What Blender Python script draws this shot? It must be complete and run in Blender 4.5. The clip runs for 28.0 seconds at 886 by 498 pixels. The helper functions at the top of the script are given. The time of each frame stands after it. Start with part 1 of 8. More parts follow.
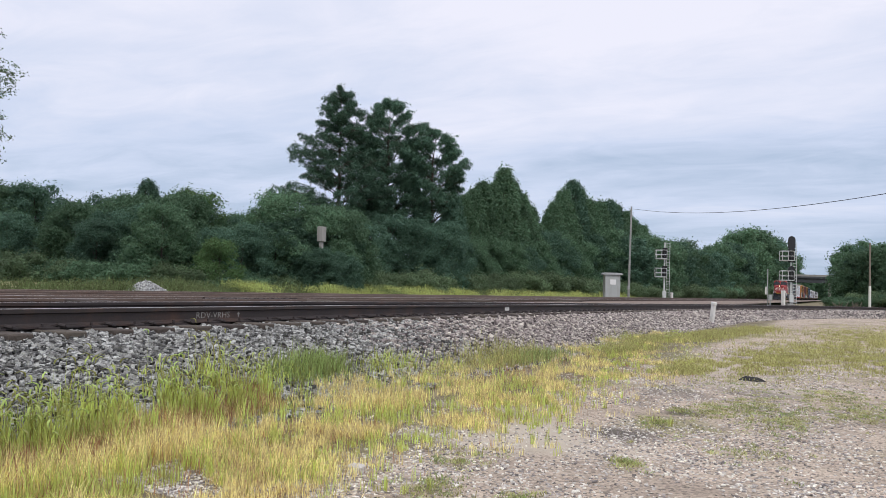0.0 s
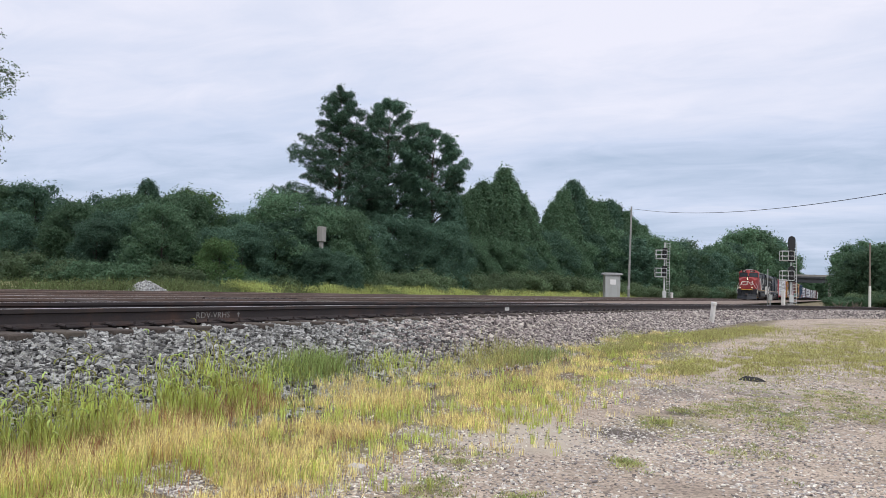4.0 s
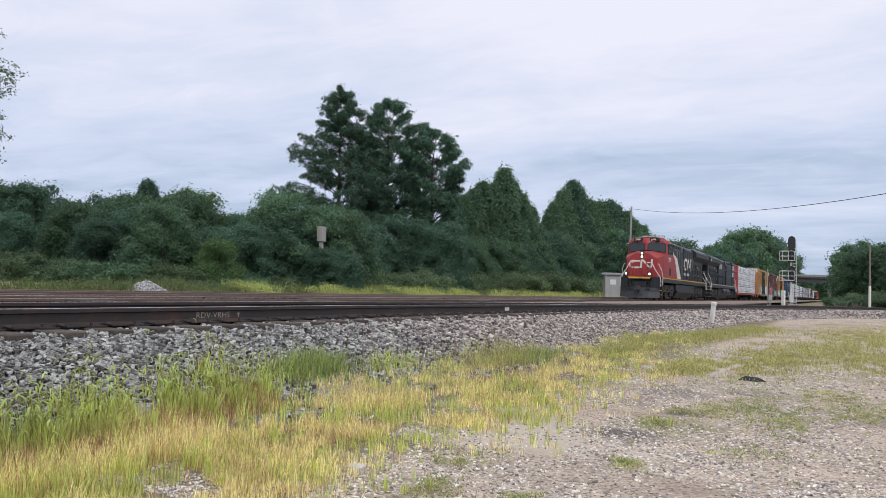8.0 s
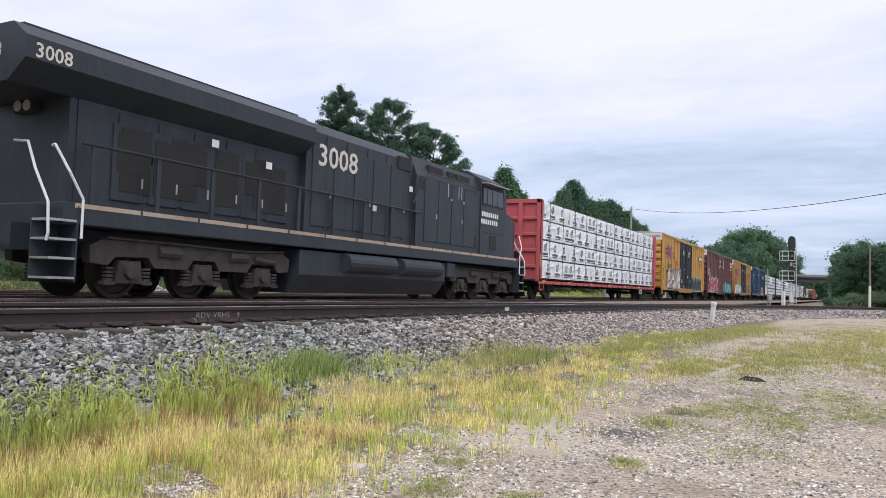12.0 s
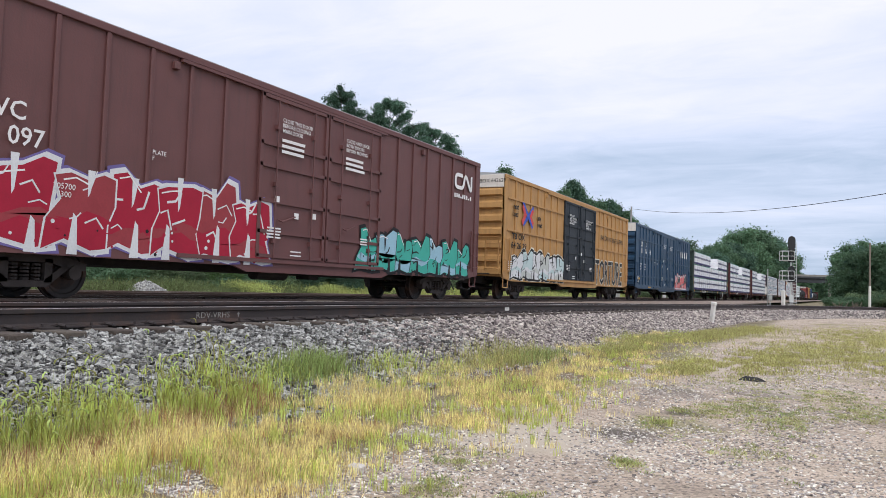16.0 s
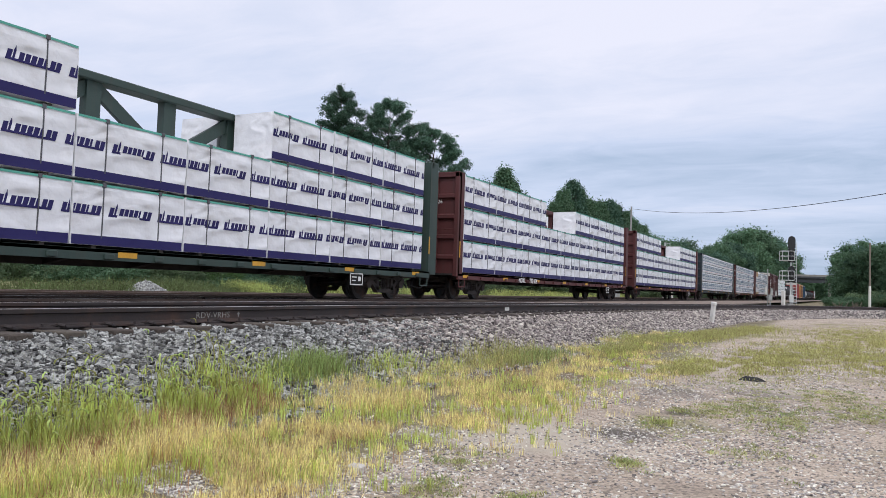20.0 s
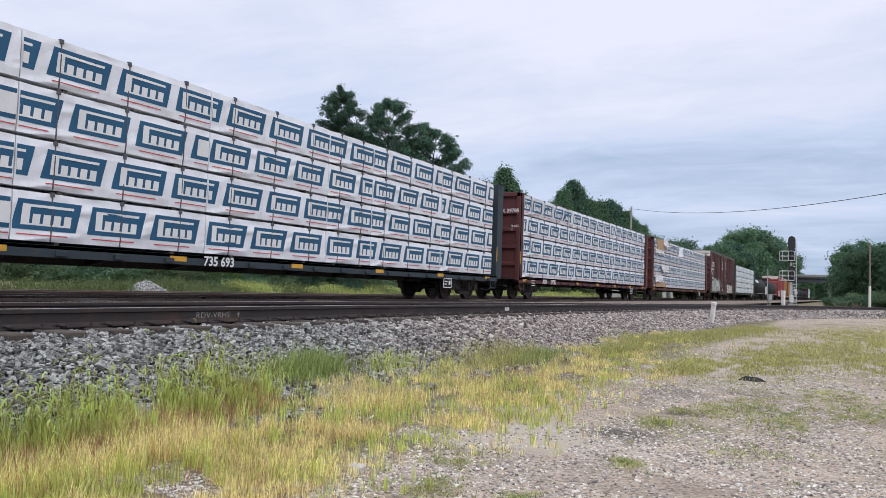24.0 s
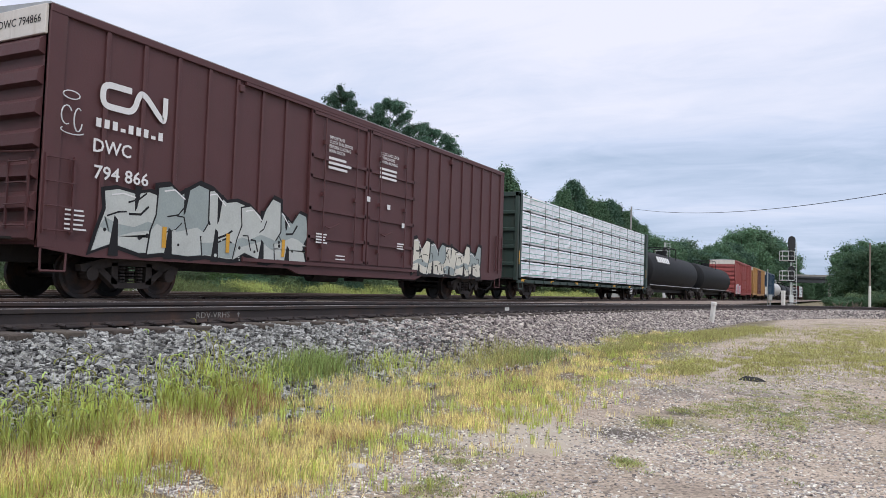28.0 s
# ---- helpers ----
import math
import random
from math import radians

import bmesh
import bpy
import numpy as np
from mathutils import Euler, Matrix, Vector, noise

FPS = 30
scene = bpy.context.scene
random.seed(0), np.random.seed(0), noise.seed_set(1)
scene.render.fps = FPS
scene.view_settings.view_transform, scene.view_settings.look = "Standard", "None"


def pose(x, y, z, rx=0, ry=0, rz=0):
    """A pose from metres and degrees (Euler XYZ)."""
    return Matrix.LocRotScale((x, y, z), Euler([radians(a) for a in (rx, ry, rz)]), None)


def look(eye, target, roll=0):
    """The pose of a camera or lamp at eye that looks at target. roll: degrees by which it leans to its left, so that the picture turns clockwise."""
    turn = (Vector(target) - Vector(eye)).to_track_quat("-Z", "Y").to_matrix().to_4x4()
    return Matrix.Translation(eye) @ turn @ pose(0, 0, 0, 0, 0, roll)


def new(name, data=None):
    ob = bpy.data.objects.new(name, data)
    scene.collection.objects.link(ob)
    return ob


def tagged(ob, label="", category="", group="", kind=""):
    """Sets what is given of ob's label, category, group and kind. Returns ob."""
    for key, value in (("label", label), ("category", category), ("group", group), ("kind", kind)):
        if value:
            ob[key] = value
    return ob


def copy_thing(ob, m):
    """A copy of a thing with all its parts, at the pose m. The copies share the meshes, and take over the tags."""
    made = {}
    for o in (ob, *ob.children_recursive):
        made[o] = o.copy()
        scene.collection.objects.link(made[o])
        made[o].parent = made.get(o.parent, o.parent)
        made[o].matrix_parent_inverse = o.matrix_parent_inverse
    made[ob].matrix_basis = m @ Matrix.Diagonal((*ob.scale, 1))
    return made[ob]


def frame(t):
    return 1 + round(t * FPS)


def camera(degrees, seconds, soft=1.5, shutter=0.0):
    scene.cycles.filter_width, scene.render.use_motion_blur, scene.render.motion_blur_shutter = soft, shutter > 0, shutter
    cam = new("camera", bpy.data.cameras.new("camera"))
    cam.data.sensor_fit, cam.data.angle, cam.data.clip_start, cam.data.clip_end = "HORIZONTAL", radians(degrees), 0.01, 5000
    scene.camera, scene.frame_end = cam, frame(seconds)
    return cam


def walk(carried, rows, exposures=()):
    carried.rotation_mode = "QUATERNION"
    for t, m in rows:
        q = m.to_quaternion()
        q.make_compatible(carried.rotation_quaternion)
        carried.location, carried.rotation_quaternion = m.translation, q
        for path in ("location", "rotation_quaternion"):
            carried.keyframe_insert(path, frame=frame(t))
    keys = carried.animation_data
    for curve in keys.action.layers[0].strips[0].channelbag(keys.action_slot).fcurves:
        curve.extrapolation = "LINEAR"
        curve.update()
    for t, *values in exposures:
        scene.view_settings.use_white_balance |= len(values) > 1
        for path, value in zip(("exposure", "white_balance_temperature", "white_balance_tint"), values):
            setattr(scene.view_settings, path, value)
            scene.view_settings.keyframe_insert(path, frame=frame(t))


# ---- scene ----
# The rails of the main line run along +y; their tops are at z = 0. The camera stands still beside them.
EYE = (0.0, 0.0, 0.436)
YAW, PITCH, ROLL = radians(27.75), radians(2.841), 1.926
AIM = (EYE[0] - 10 * math.sin(YAW) * math.cos(PITCH), EYE[1] + 10 * math.cos(YAW) * math.cos(PITCH), EYE[2] + 10 * math.sin(PITCH))
cam = camera(60.57, 28.0, soft=0.8)
walk(cam, [(0, look(EYE, AIM, ROLL)), (28.0, look(EYE, AIM, ROLL))],
     exposures=[(0, 0.05, 6420, 10), (9.0, 0.04, 6420, 10), (10.5, 0.06, 6420, 10), (11.5, 0.18, 6380, 10), (17.5, 0.18, 6380, 10), (19.5, 0.03, 6300, 10), (23.5, 0.02, 6220, 10), (26.5, 0.02, 6220, 10), (28.0, 0.07, 6300, 10)])

MAIN_X = -13.0          # centre of the line the train runs on
SPEED, HEAD_Y = 17.805, 20.57  # metres a second; the headlights' y at 10 s

# ---- world and sun: an overcast summer sky ----
world = bpy.data.worlds.new("overcast_sky")
scene.world = world
world.use_nodes = True
wn, wl = world.node_tree.nodes, world.node_tree.links
wn.clear()
out = wn.new("ShaderNodeOutputWorld")
sky = wn.new("ShaderNodeTexSky")
sky.sky_type = "NISHITA"
sky.sun_disc = False
sky.sun_elevation, sky.sun_rotation = radians(48), radians(150)
bg_sky, bg_cloud, mixer = wn.new("ShaderNodeBackground"), wn.new("ShaderNodeBackground"), wn.new("ShaderNodeMixShader")
bg_sky.inputs["Strength"].default_value = 0.10
wl.new(sky.outputs[0], bg_sky.inputs[0])
tc = wn.new("ShaderNodeTexCoord")
sep = wn.new("ShaderNodeSeparateXYZ")
wl.new(tc.outputs["Generated"], sep.inputs[0])


def wmath(op, a, b):
    n = wn.new("ShaderNodeMath")
    n.operation = op
    for i, v in enumerate((a, b)):
        if isinstance(v, (int, float)):
            n.inputs[i].default_value = v
        else:
            wl.new(v, n.inputs[i])
    return n.outputs[0]


zz = wmath("ADD", wmath("MAXIMUM", sep.outputs["Z"], 0.0), 0.12)
comb = wn.new("ShaderNodeCombineXYZ")
wl.new(wmath("DIVIDE", sep.outputs["X"], zz), comb.inputs["X"])
wl.new(wmath("DIVIDE", sep.outputs["Y"], zz), comb.inputs["Y"])
cloud_map = wn.new("ShaderNodeMapping")
cloud_map.inputs["Rotation"].default_value = (0, 0, radians(-38))
cloud_map.inputs["Scale"].default_value = (0.62, 1.15, 1.0)
wl.new(comb.outputs[0], cloud_map.inputs[0])
n1 = wn.new("ShaderNodeTexNoise")
n1.inputs["Scale"].default_value, n1.inputs["Detail"].default_value, n1.inputs["Roughness"].default_value = 1.1, 7.0, 0.5
n1.inputs["Distortion"].default_value = 0.5
wl.new(cloud_map.outputs[0], n1.inputs["Vector"])
# low sky is blue-grey, high sky is nearly white, broken by soft banks of cloud
height = wmath("MULTIPLY", wmath("MAXIMUM", sep.outputs["Z"], 0.0), 2.0)
n2 = wn.new("ShaderNodeTexNoise")
n2.inputs["Scale"].default_value, n2.inputs["Detail"].default_value, n2.inputs["Roughness"].default_value = 3.2, 9.0, 0.62
n2.inputs["Distortion"].default_value = 0.9
wl.new(cloud_map.outputs[0], n2.inputs["Vector"])
tone = wmath("ADD", height, wmath("MULTIPLY", wmath("SUBTRACT", n1.outputs["Fac"], 0.5), 1.05))
tone = wmath("ADD", tone, wmath("MULTIPLY", wmath("SUBTRACT", n2.outputs["Fac"], 0.5), 0.45))
ramp = wn.new("ShaderNodeValToRGB")
ramp.color_ramp.elements[0].position, ramp.color_ramp.elements[0].color = 0.0, (0.42, 0.52, 0.68, 1)
ramp.color_ramp.elements[1].position, ramp.color_ramp.elements[1].color = 0.72, (0.88, 0.875, 0.98, 1)
mid = ramp.color_ramp.elements.new(0.30)
mid.color = (0.62, 0.69, 0.86, 1)
wl.new(tone, ramp.inputs[0])
wl.new(ramp.outputs[0], bg_cloud.inputs[0])
bg_cloud.inputs["Strength"].default_value = 1.0
mixer.inputs[0].default_value = 0.93
wl.new(bg_sky.outputs[0], mixer.inputs[1])
wl.new(bg_cloud.outputs[0], mixer.inputs[2])
wl.new(mixer.outputs[0], out.inputs[0])

sun = new("sun", bpy.data.lights.new("sun", "SUN"))
sun.data.energy, sun.data.angle, sun.data.color = 1.5, radians(25), (1.0, 0.96, 0.9)
sun.matrix_world = look((30, -40, 60), (0, 0, 0))

# ---- materials ----
def mat(name, col, rough=0.7, metal=0.0, var=0.22, scale=1.5, fine=30.0, bump=0.15, dirt=None, amount=0.4,
        streak=False, rnd=0.0, glow=0.0, isle=0.0, spec=0.5):
    """A surface with two scales of variation, stains in a second colour, and fine relief."""
    m = bpy.data.materials.new(name)
    m.use_nodes = True
    nt = m.node_tree
    nd, ln = nt.nodes, nt.links
    bs = nd["Principled BSDF"]
    bs.inputs["Metallic"].default_value = metal
    bs.inputs["Specular IOR Level"].default_value = spec
    co = nd.new("ShaderNodeTexCoord")
    big, small = nd.new("ShaderNodeTexNoise"), nd.new("ShaderNodeTexNoise")
    big.inputs["Scale"].default_value, big.inputs["Detail"].default_value = scale, 5
    small.inputs["Scale"].default_value, small.inputs["Detail"].default_value = fine, 3
    ln.new(co.outputs["Object"], big.inputs["Vector"])
    ln.new(co.outputs["Object"], small.inputs["Vector"])

    def mixed(fac, a, b, mode="MIX"):
        x = nd.new("ShaderNodeMix")
        x.data_type, x.blend_type = "RGBA", mode
        if isinstance(fac, float):
            x.inputs[0].default_value = fac
        else:
            ln.new(fac, x.inputs[0])
        for i, v in ((6, a), (7, b)):
            if isinstance(v, tuple):
                x.inputs[i].default_value = (*v, 1)
            else:
                ln.new(v, x.inputs[i])
        return x.outputs[2]

    def ranged(v, a, b, c, d):
        r = nd.new("ShaderNodeMapRange")
        for i, w in enumerate((a, b, c, d)):
            r.inputs[i + 1].default_value = w
        ln.new(v, r.inputs[0])
        return r.outputs[0]

    lo, hi = tuple(c * (1 - var) for c in col), tuple(min(1, c * (1 + var)) for c in col)
    c = mixed(ranged(big.outputs["Fac"], 0.3, 0.7, 0, 1), lo, hi)
    c = mixed(0.5, c, mixed(ranged(small.outputs["Fac"], 0.3, 0.7, 0, 1), lo, hi))
    if dirt:
        st = nd.new("ShaderNodeTexNoise")
        st.inputs["Scale"].default_value, st.inputs["Detail"].default_value = 2.2, 8
        st.inputs["Roughness"].default_value = 0.65
        mp = nd.new("ShaderNodeMapping")
        mp.inputs["Scale"].default_value = (2.5, 2.5, 0.25) if streak else (1, 1, 1)
        mp.inputs["Location"].default_value = (3.1, 7.7, 1.3)
        ln.new(co.outputs["Object"], mp.inputs[0])
        ln.new(mp.outputs[0], st.inputs["Vector"])
        c = mixed(ranged(st.outputs["Fac"], 0.5, 0.72, 0, amount), c, dirt)
    if rnd or isle:
        src = nd.new("ShaderNodeObjectInfo").outputs["Random"] if rnd else nd.new("ShaderNodeNewGeometry").outputs["Random Per Island"]
        k = rnd or isle
        hs = nd.new("ShaderNodeHueSaturation")
        ln.new(ranged(src, 0, 1, 1 - k, 1 + k), hs.inputs["Value"])
        ln.new(ranged(src, 0, 1, 0.5 - k * 0.06, 0.5 + k * 0.06), hs.inputs["Hue"])
        ln.new(c, hs.inputs["Color"])
        c = hs.outputs[0]
    ln.new(c, bs.inputs["Base Color"])
    ln.new(ranged(small.outputs["Fac"], 0.2, 0.8, max(0.05, rough - 0.12), min(1, rough + 0.12)), bs.inputs["Roughness"])
    if bump:
        bp = nd.new("ShaderNodeBump")
        bp.inputs["Strength"].default_value, bp.inputs["Distance"].default_value = bump, 0.02
        ln.new(small.outputs["Fac"], bp.inputs["Height"])
        ln.new(bp.outputs[0], bs.inputs["Normal"])
    if glow:
        bs.inputs["Emission Color"].default_value = (1.0, 0.80, 0.50, 1)
        bs.inputs["Emission Strength"].default_value = glow
    return m


def leaf_mat(name, col, k=0.45, share=0.4, scale=0.35, each=0.32):
    """Leaves and blades: some light passes through them."""
    m = mat(name, col, rough=0.65, var=0.3, scale=scale, fine=6, bump=0, isle=k, spec=0.2)
    nd, ln = m.node_tree.nodes, m.node_tree.links
    bs, out = nd["Principled BSDF"], nd["Material Output"]
    tr, mx = nd.new("ShaderNodeBsdfTranslucent"), nd.new("ShaderNodeMixShader")
    # each plant is a little lighter or darker than the next
    hv, ob, rg = nd.new("ShaderNodeHueSaturation"), nd.new("ShaderNodeObjectInfo"), nd.new("ShaderNodeMapRange")
    rg.inputs[3].default_value, rg.inputs[4].default_value = 1 - each, 1 + each
    ln.new(ob.outputs["Random"], rg.inputs[0])
    ln.new(rg.outputs[0], hv.inputs["Value"])
    ln.new(bs.inputs["Base Color"].links[0].from_socket, hv.inputs["Color"])
    ln.new(hv.outputs[0], bs.inputs["Base Color"])
    ln.new(hv.outputs[0], tr.inputs["Color"])
    mx.inputs[0].default_value = share
    ln.new(bs.outputs[0], mx.inputs[1])
    ln.new(tr.outputs[0], mx.inputs[2])
    ln.new(mx.outputs[0], out.inputs["Surface"])
    return m


RUST = (0.16, 0.07, 0.035)
GRIME = (0.045, 0.04, 0.036)
M = {
    "red": mat("loco_red_paint", (0.31, 0.040, 0.042), 0.5, var=0.14, dirt=(0.20, 0.060, 0.055), amount=0.6, streak=True, spec=0.35),
    "black": mat("loco_black_paint", (0.024, 0.028, 0.035), 0.5, var=0.25, dirt=(0.052, 0.051, 0.052), amount=0.4, streak=True, spec=0.28),
    "black2": mat("weathered_black_paint", (0.033, 0.040, 0.050), 0.5, var=0.25, dirt=(0.064, 0.065, 0.067), amount=0.4, streak=True, spec=0.28),
    "white": mat("white_paint", (0.66, 0.62, 0.56), 0.5, var=0.08, dirt=(0.4, 0.34, 0.28), amount=0.5, streak=True),
    "print_white": mat("white_lettering", (0.75, 0.75, 0.74), 0.55, var=0.08, bump=0),
    "print_black": mat("black_lettering", (0.02, 0.02, 0.02), 0.6, var=0.1, bump=0, spec=0.15),
    "yellow": mat("yellow_stripe_paint", (0.62, 0.33, 0.03), 0.5, var=0.15, dirt=GRIME, amount=0.35),
    "tan": mat("tan_stripe_paint", (0.42, 0.33, 0.25), 0.6, var=0.15, dirt=GRIME, amount=0.4),
    "frame": mat("dark_running_gear", (0.019, 0.017, 0.016), 0.8, var=0.35, scale=4, dirt=(0.06, 0.047, 0.036), amount=0.6),
    "truck": mat("brown_dusty_truck_steel", (0.050, 0.042, 0.038), 0.85, var=0.35, scale=4, dirt=(0.012, 0.011, 0.011), amount=0.7),
    "wheel": mat("wheel_steel", (0.024, 0.021, 0.020), 0.6, 0.4, var=0.3, dirt=RUST, amount=0.5),
    "rubber": mat("black_hose_rubber", (0.02, 0.02, 0.02), 0.75),
    "glass": mat("cab_window_glass", (0.030, 0.040, 0.046), 0.12, var=0.1, bump=0, spec=0.45),
    "lamp": mat("lit_headlight", (0.9, 0.85, 0.7), 0.3, bump=0, glow=1.6),
    "lampoff": mat("unlit_lamp_lens", (0.5, 0.48, 0.42), 0.2, bump=0),
    "box_yellow": mat("boxcar_yellow_paint", (0.50, 0.27, 0.065), 0.6, var=0.12, dirt=(0.30, 0.16, 0.05), amount=0.55, streak=True),
    "box_yellow2": mat("faded_boxcar_yellow_paint", (0.44, 0.245, 0.085), 0.65, var=0.16, dirt=(0.24, 0.13, 0.06), amount=0.7, streak=True),
    "box_brown": mat("boxcar_brown_paint", (0.125, 0.050, 0.048), 0.6, var=0.15, dirt=(0.085, 0.042, 0.04), amount=0.5, streak=True),
    "box_brown2": mat("oxide_brown_boxcar_paint", (0.086, 0.032, 0.034), 0.6, var=0.15, dirt=(0.075, 0.034, 0.03), amount=0.5, streak=True),
    "box_blue": mat("boxcar_blue_paint", (0.013, 0.050, 0.105), 0.5, var=0.2, dirt=(0.022, 0.050, 0.085), amount=0.5, streak=True),
    "box_black": mat("boxcar_black_door_paint", (0.021, 0.027, 0.034), 0.55, var=0.25, dirt=(0.045, 0.045, 0.046), amount=0.4, streak=True, spec=0.25),
    "flat_red": mat("pink_faded_red_flatcar_paint", (0.44, 0.085, 0.095), 0.65, var=0.15, dirt=(0.28, 0.10, 0.09), amount=0.55, streak=True),
    "flat_maroon": mat("maroon_flatcar_paint", (0.085, 0.022, 0.022), 0.65, var=0.18, dirt=(0.05, 0.024, 0.022), amount=0.55, streak=True),
    "flat_green": mat("dark_green_flatcar_paint", (0.032, 0.056, 0.048), 0.6, var=0.18, dirt=(0.06, 0.055, 0.045), amount=0.55, streak=True),
    "flat_dark": mat("blue_black_flatcar_paint", (0.022, 0.035, 0.045), 0.6, var=0.2, dirt=(0.05, 0.045, 0.04), amount=0.5, streak=True),
    "tank": mat("black_tank_paint", (0.013, 0.014, 0.016), 0.65, var=0.25, dirt=(0.03, 0.029, 0.029), amount=0.6, streak=True, spec=0.15),
    "tank_white": mat("grey_white_car_paint", (0.5, 0.5, 0.5), 0.6, dirt=(0.2, 0.17, 0.14), amount=0.6, streak=True),
    "wrap": mat("white_plastic_lumber_wrap", (0.80, 0.81, 0.84), 0.35, var=0.06, scale=2.5, fine=4, bump=1.0, dirt=(0.55, 0.53, 0.52), amount=0.5),
    "wrap_worn": mat("worn_white_lumber_wrap", (0.66, 0.65, 0.66), 0.4, var=0.1, scale=2.5, fine=4, bump=1.0, dirt=(0.45, 0.42, 0.38), amount=0.7),
    "navy": mat("navy_print", (0.028, 0.024, 0.11), 0.5, var=0.1, bump=0, spec=0.2),
    "green_print": mat("green_print", (0.10, 0.38, 0.30), 0.5, var=0.1, bump=0),
    "blue_print": mat("slate_blue_print", (0.025, 0.10, 0.19), 0.5, var=0.1, bump=0, spec=0.25),
    "strap": mat("steel_strap", (0.10, 0.10, 0.11), 0.5, 0.3),
    "lumber": mat("bare_sawn_lumber", (0.50, 0.33, 0.19), 0.8, var=0.2, fine=18),
    "logo_red": mat("logo_red_paint", (0.55, 0.05, 0.05), 0.6, bump=0),
    "logo_blue": mat("logo_blue_paint", (0.03, 0.08, 0.42), 0.6, bump=0),
    "rail_head": mat("polished_rail_head", (0.78, 0.75, 0.73), 0.42, 0.55, var=0.08, fine=60, bump=0.04),
    "rail_dusty": mat("dusty_tan_rail_steel", (0.36, 0.29, 0.245), 0.8, var=0.25, scale=2, dirt=(0.10, 0.07, 0.055), amount=0.6),
    "pole_grey": mat("grey_lineside_pole", (0.34, 0.34, 0.33), 0.7, 0.1, var=0.15, dirt=(0.2, 0.19, 0.18), amount=0.4, streak=True),
    "rail_mid": mat("dull_brown_rail_steel", (0.13, 0.098, 0.082), 0.8, 0.1, var=0.3, scale=2, dirt=RUST, amount=0.35),
    "rail": mat("brown_rail_steel", (0.040, 0.032, 0.031), 0.7, 0.2, var=0.3, scale=2, dirt=RUST, amount=0.35),
    "tie": mat("creosoted_tie", (0.075, 0.06, 0.05), 0.9, var=0.35, scale=3, fine=25, bump=0.6, rnd=0.3),
    "galv": mat("galvanized_steel", (0.42, 0.43, 0.43), 0.45, 0.55, var=0.12, dirt=(0.25, 0.24, 0.22), amount=0.4, streak=True),
    "silver": mat("aluminium_signal_paint", (0.60, 0.62, 0.62), 0.5, 0.2, var=0.1, dirt=(0.38, 0.38, 0.36), amount=0.4, streak=True),
    "alum": mat("silver_cabinet_paint", (0.40, 0.42, 0.41), 0.5, 0.2, var=0.1, dirt=(0.26, 0.25, 0.22), amount=0.4, streak=True),
    "sig_black": mat("signal_black_paint", (0.015, 0.015, 0.017), 0.5),
    "pole_wood": mat("weathered_pole_wood", (0.20, 0.17, 0.14), 0.9, var=0.3, fine=20, bump=0.4),
    "concrete": mat("grey_concrete", (0.32, 0.31, 0.29), 0.9, var=0.15, dirt=(0.18, 0.17, 0.15), amount=0.6, streak=True),
    "bridge": mat("weathered_bridge_steel", (0.06, 0.066, 0.074), 0.7, var=0.2, dirt=(0.05, 0.05, 0.05), amount=0.5, streak=True),
    "post_white": mat("whitewashed_post", (0.70, 0.69, 0.66), 0.8, var=0.08, dirt=(0.35, 0.32, 0.28), amount=0.5),
    "bark": mat("grey_brown_bark", (0.075, 0.065, 0.055), 0.95, var=0.35, scale=2, fine=12, bump=0.7),
    "leaf": leaf_mat("broadleaf_green", (0.112, 0.200, 0.112), 0.34, each=0.26),
    "leaf_dark": leaf_mat("dark_cypress_green", (0.094, 0.172, 0.117), 0.34, each=0.2),
    "leaf_light": leaf_mat("bright_leaf_green", (0.125, 0.215, 0.085), 0.34),
    "leaf_bush": leaf_mat("dull_shrub_green", (0.135, 0.195, 0.105), 0.34, each=0.26),
    "grass_dry": leaf_mat("dry_yellow_grass", (0.86, 0.68, 0.33), 0.5, 0.35, 1.6, 0.0),
    "grass_green": leaf_mat("fresh_green_grass", (0.56, 0.60, 0.17), 0.5, 0.4, 1.6, 0.0),
    "grass_low": leaf_mat("low_olive_grass", (0.44, 0.425, 0.17), 0.35, 0.35, 0.8, 0.0),
    "grass_mat": leaf_mat("flat_olive_grass", (0.42, 0.41, 0.18), 0.5, 0.3, 1.6, 0.0),
    "grass_dark": leaf_mat("dark_green_grass", (0.30, 0.36, 0.13), 0.5, 0.35, 1.6, 0.0),
    "grass_weed": leaf_mat("pale_green_weeds", (0.50, 0.55, 0.19), 0.45, 0.4, 0.8, 0.0),
    "weed_dull": leaf_mat("dull_green_weeds", (0.16, 0.20, 0.085), 0.45, 0.4, 0.8, 0.0),
    "stone": mat("crushed_grey_ballast", (0.315, 0.315, 0.302), 0.85, var=0.35, scale=14, fine=90, bump=0.8, isle=0.85),
    "stone_brown": mat("rust_dusted_ballast", (0.37, 0.325, 0.305), 0.9, var=0.35, scale=14, fine=90, bump=0.8, isle=0.85),
    "stone_pale": mat("pale_grey_crushed_stone", (0.42, 0.425, 0.42), 0.9, var=0.25, scale=14, fine=90, bump=0.6, isle=0.6),
    "stem_red": leaf_mat("reddish_dry_stems", (0.40, 0.20, 0.12), 0.3, 0.3, 0.8, 0.0),
    "pebble": mat("pale_gravel", (0.50, 0.465, 0.43), 0.9, var=0.25, scale=9, fine=60, bump=0.5, isle=0.75),
}


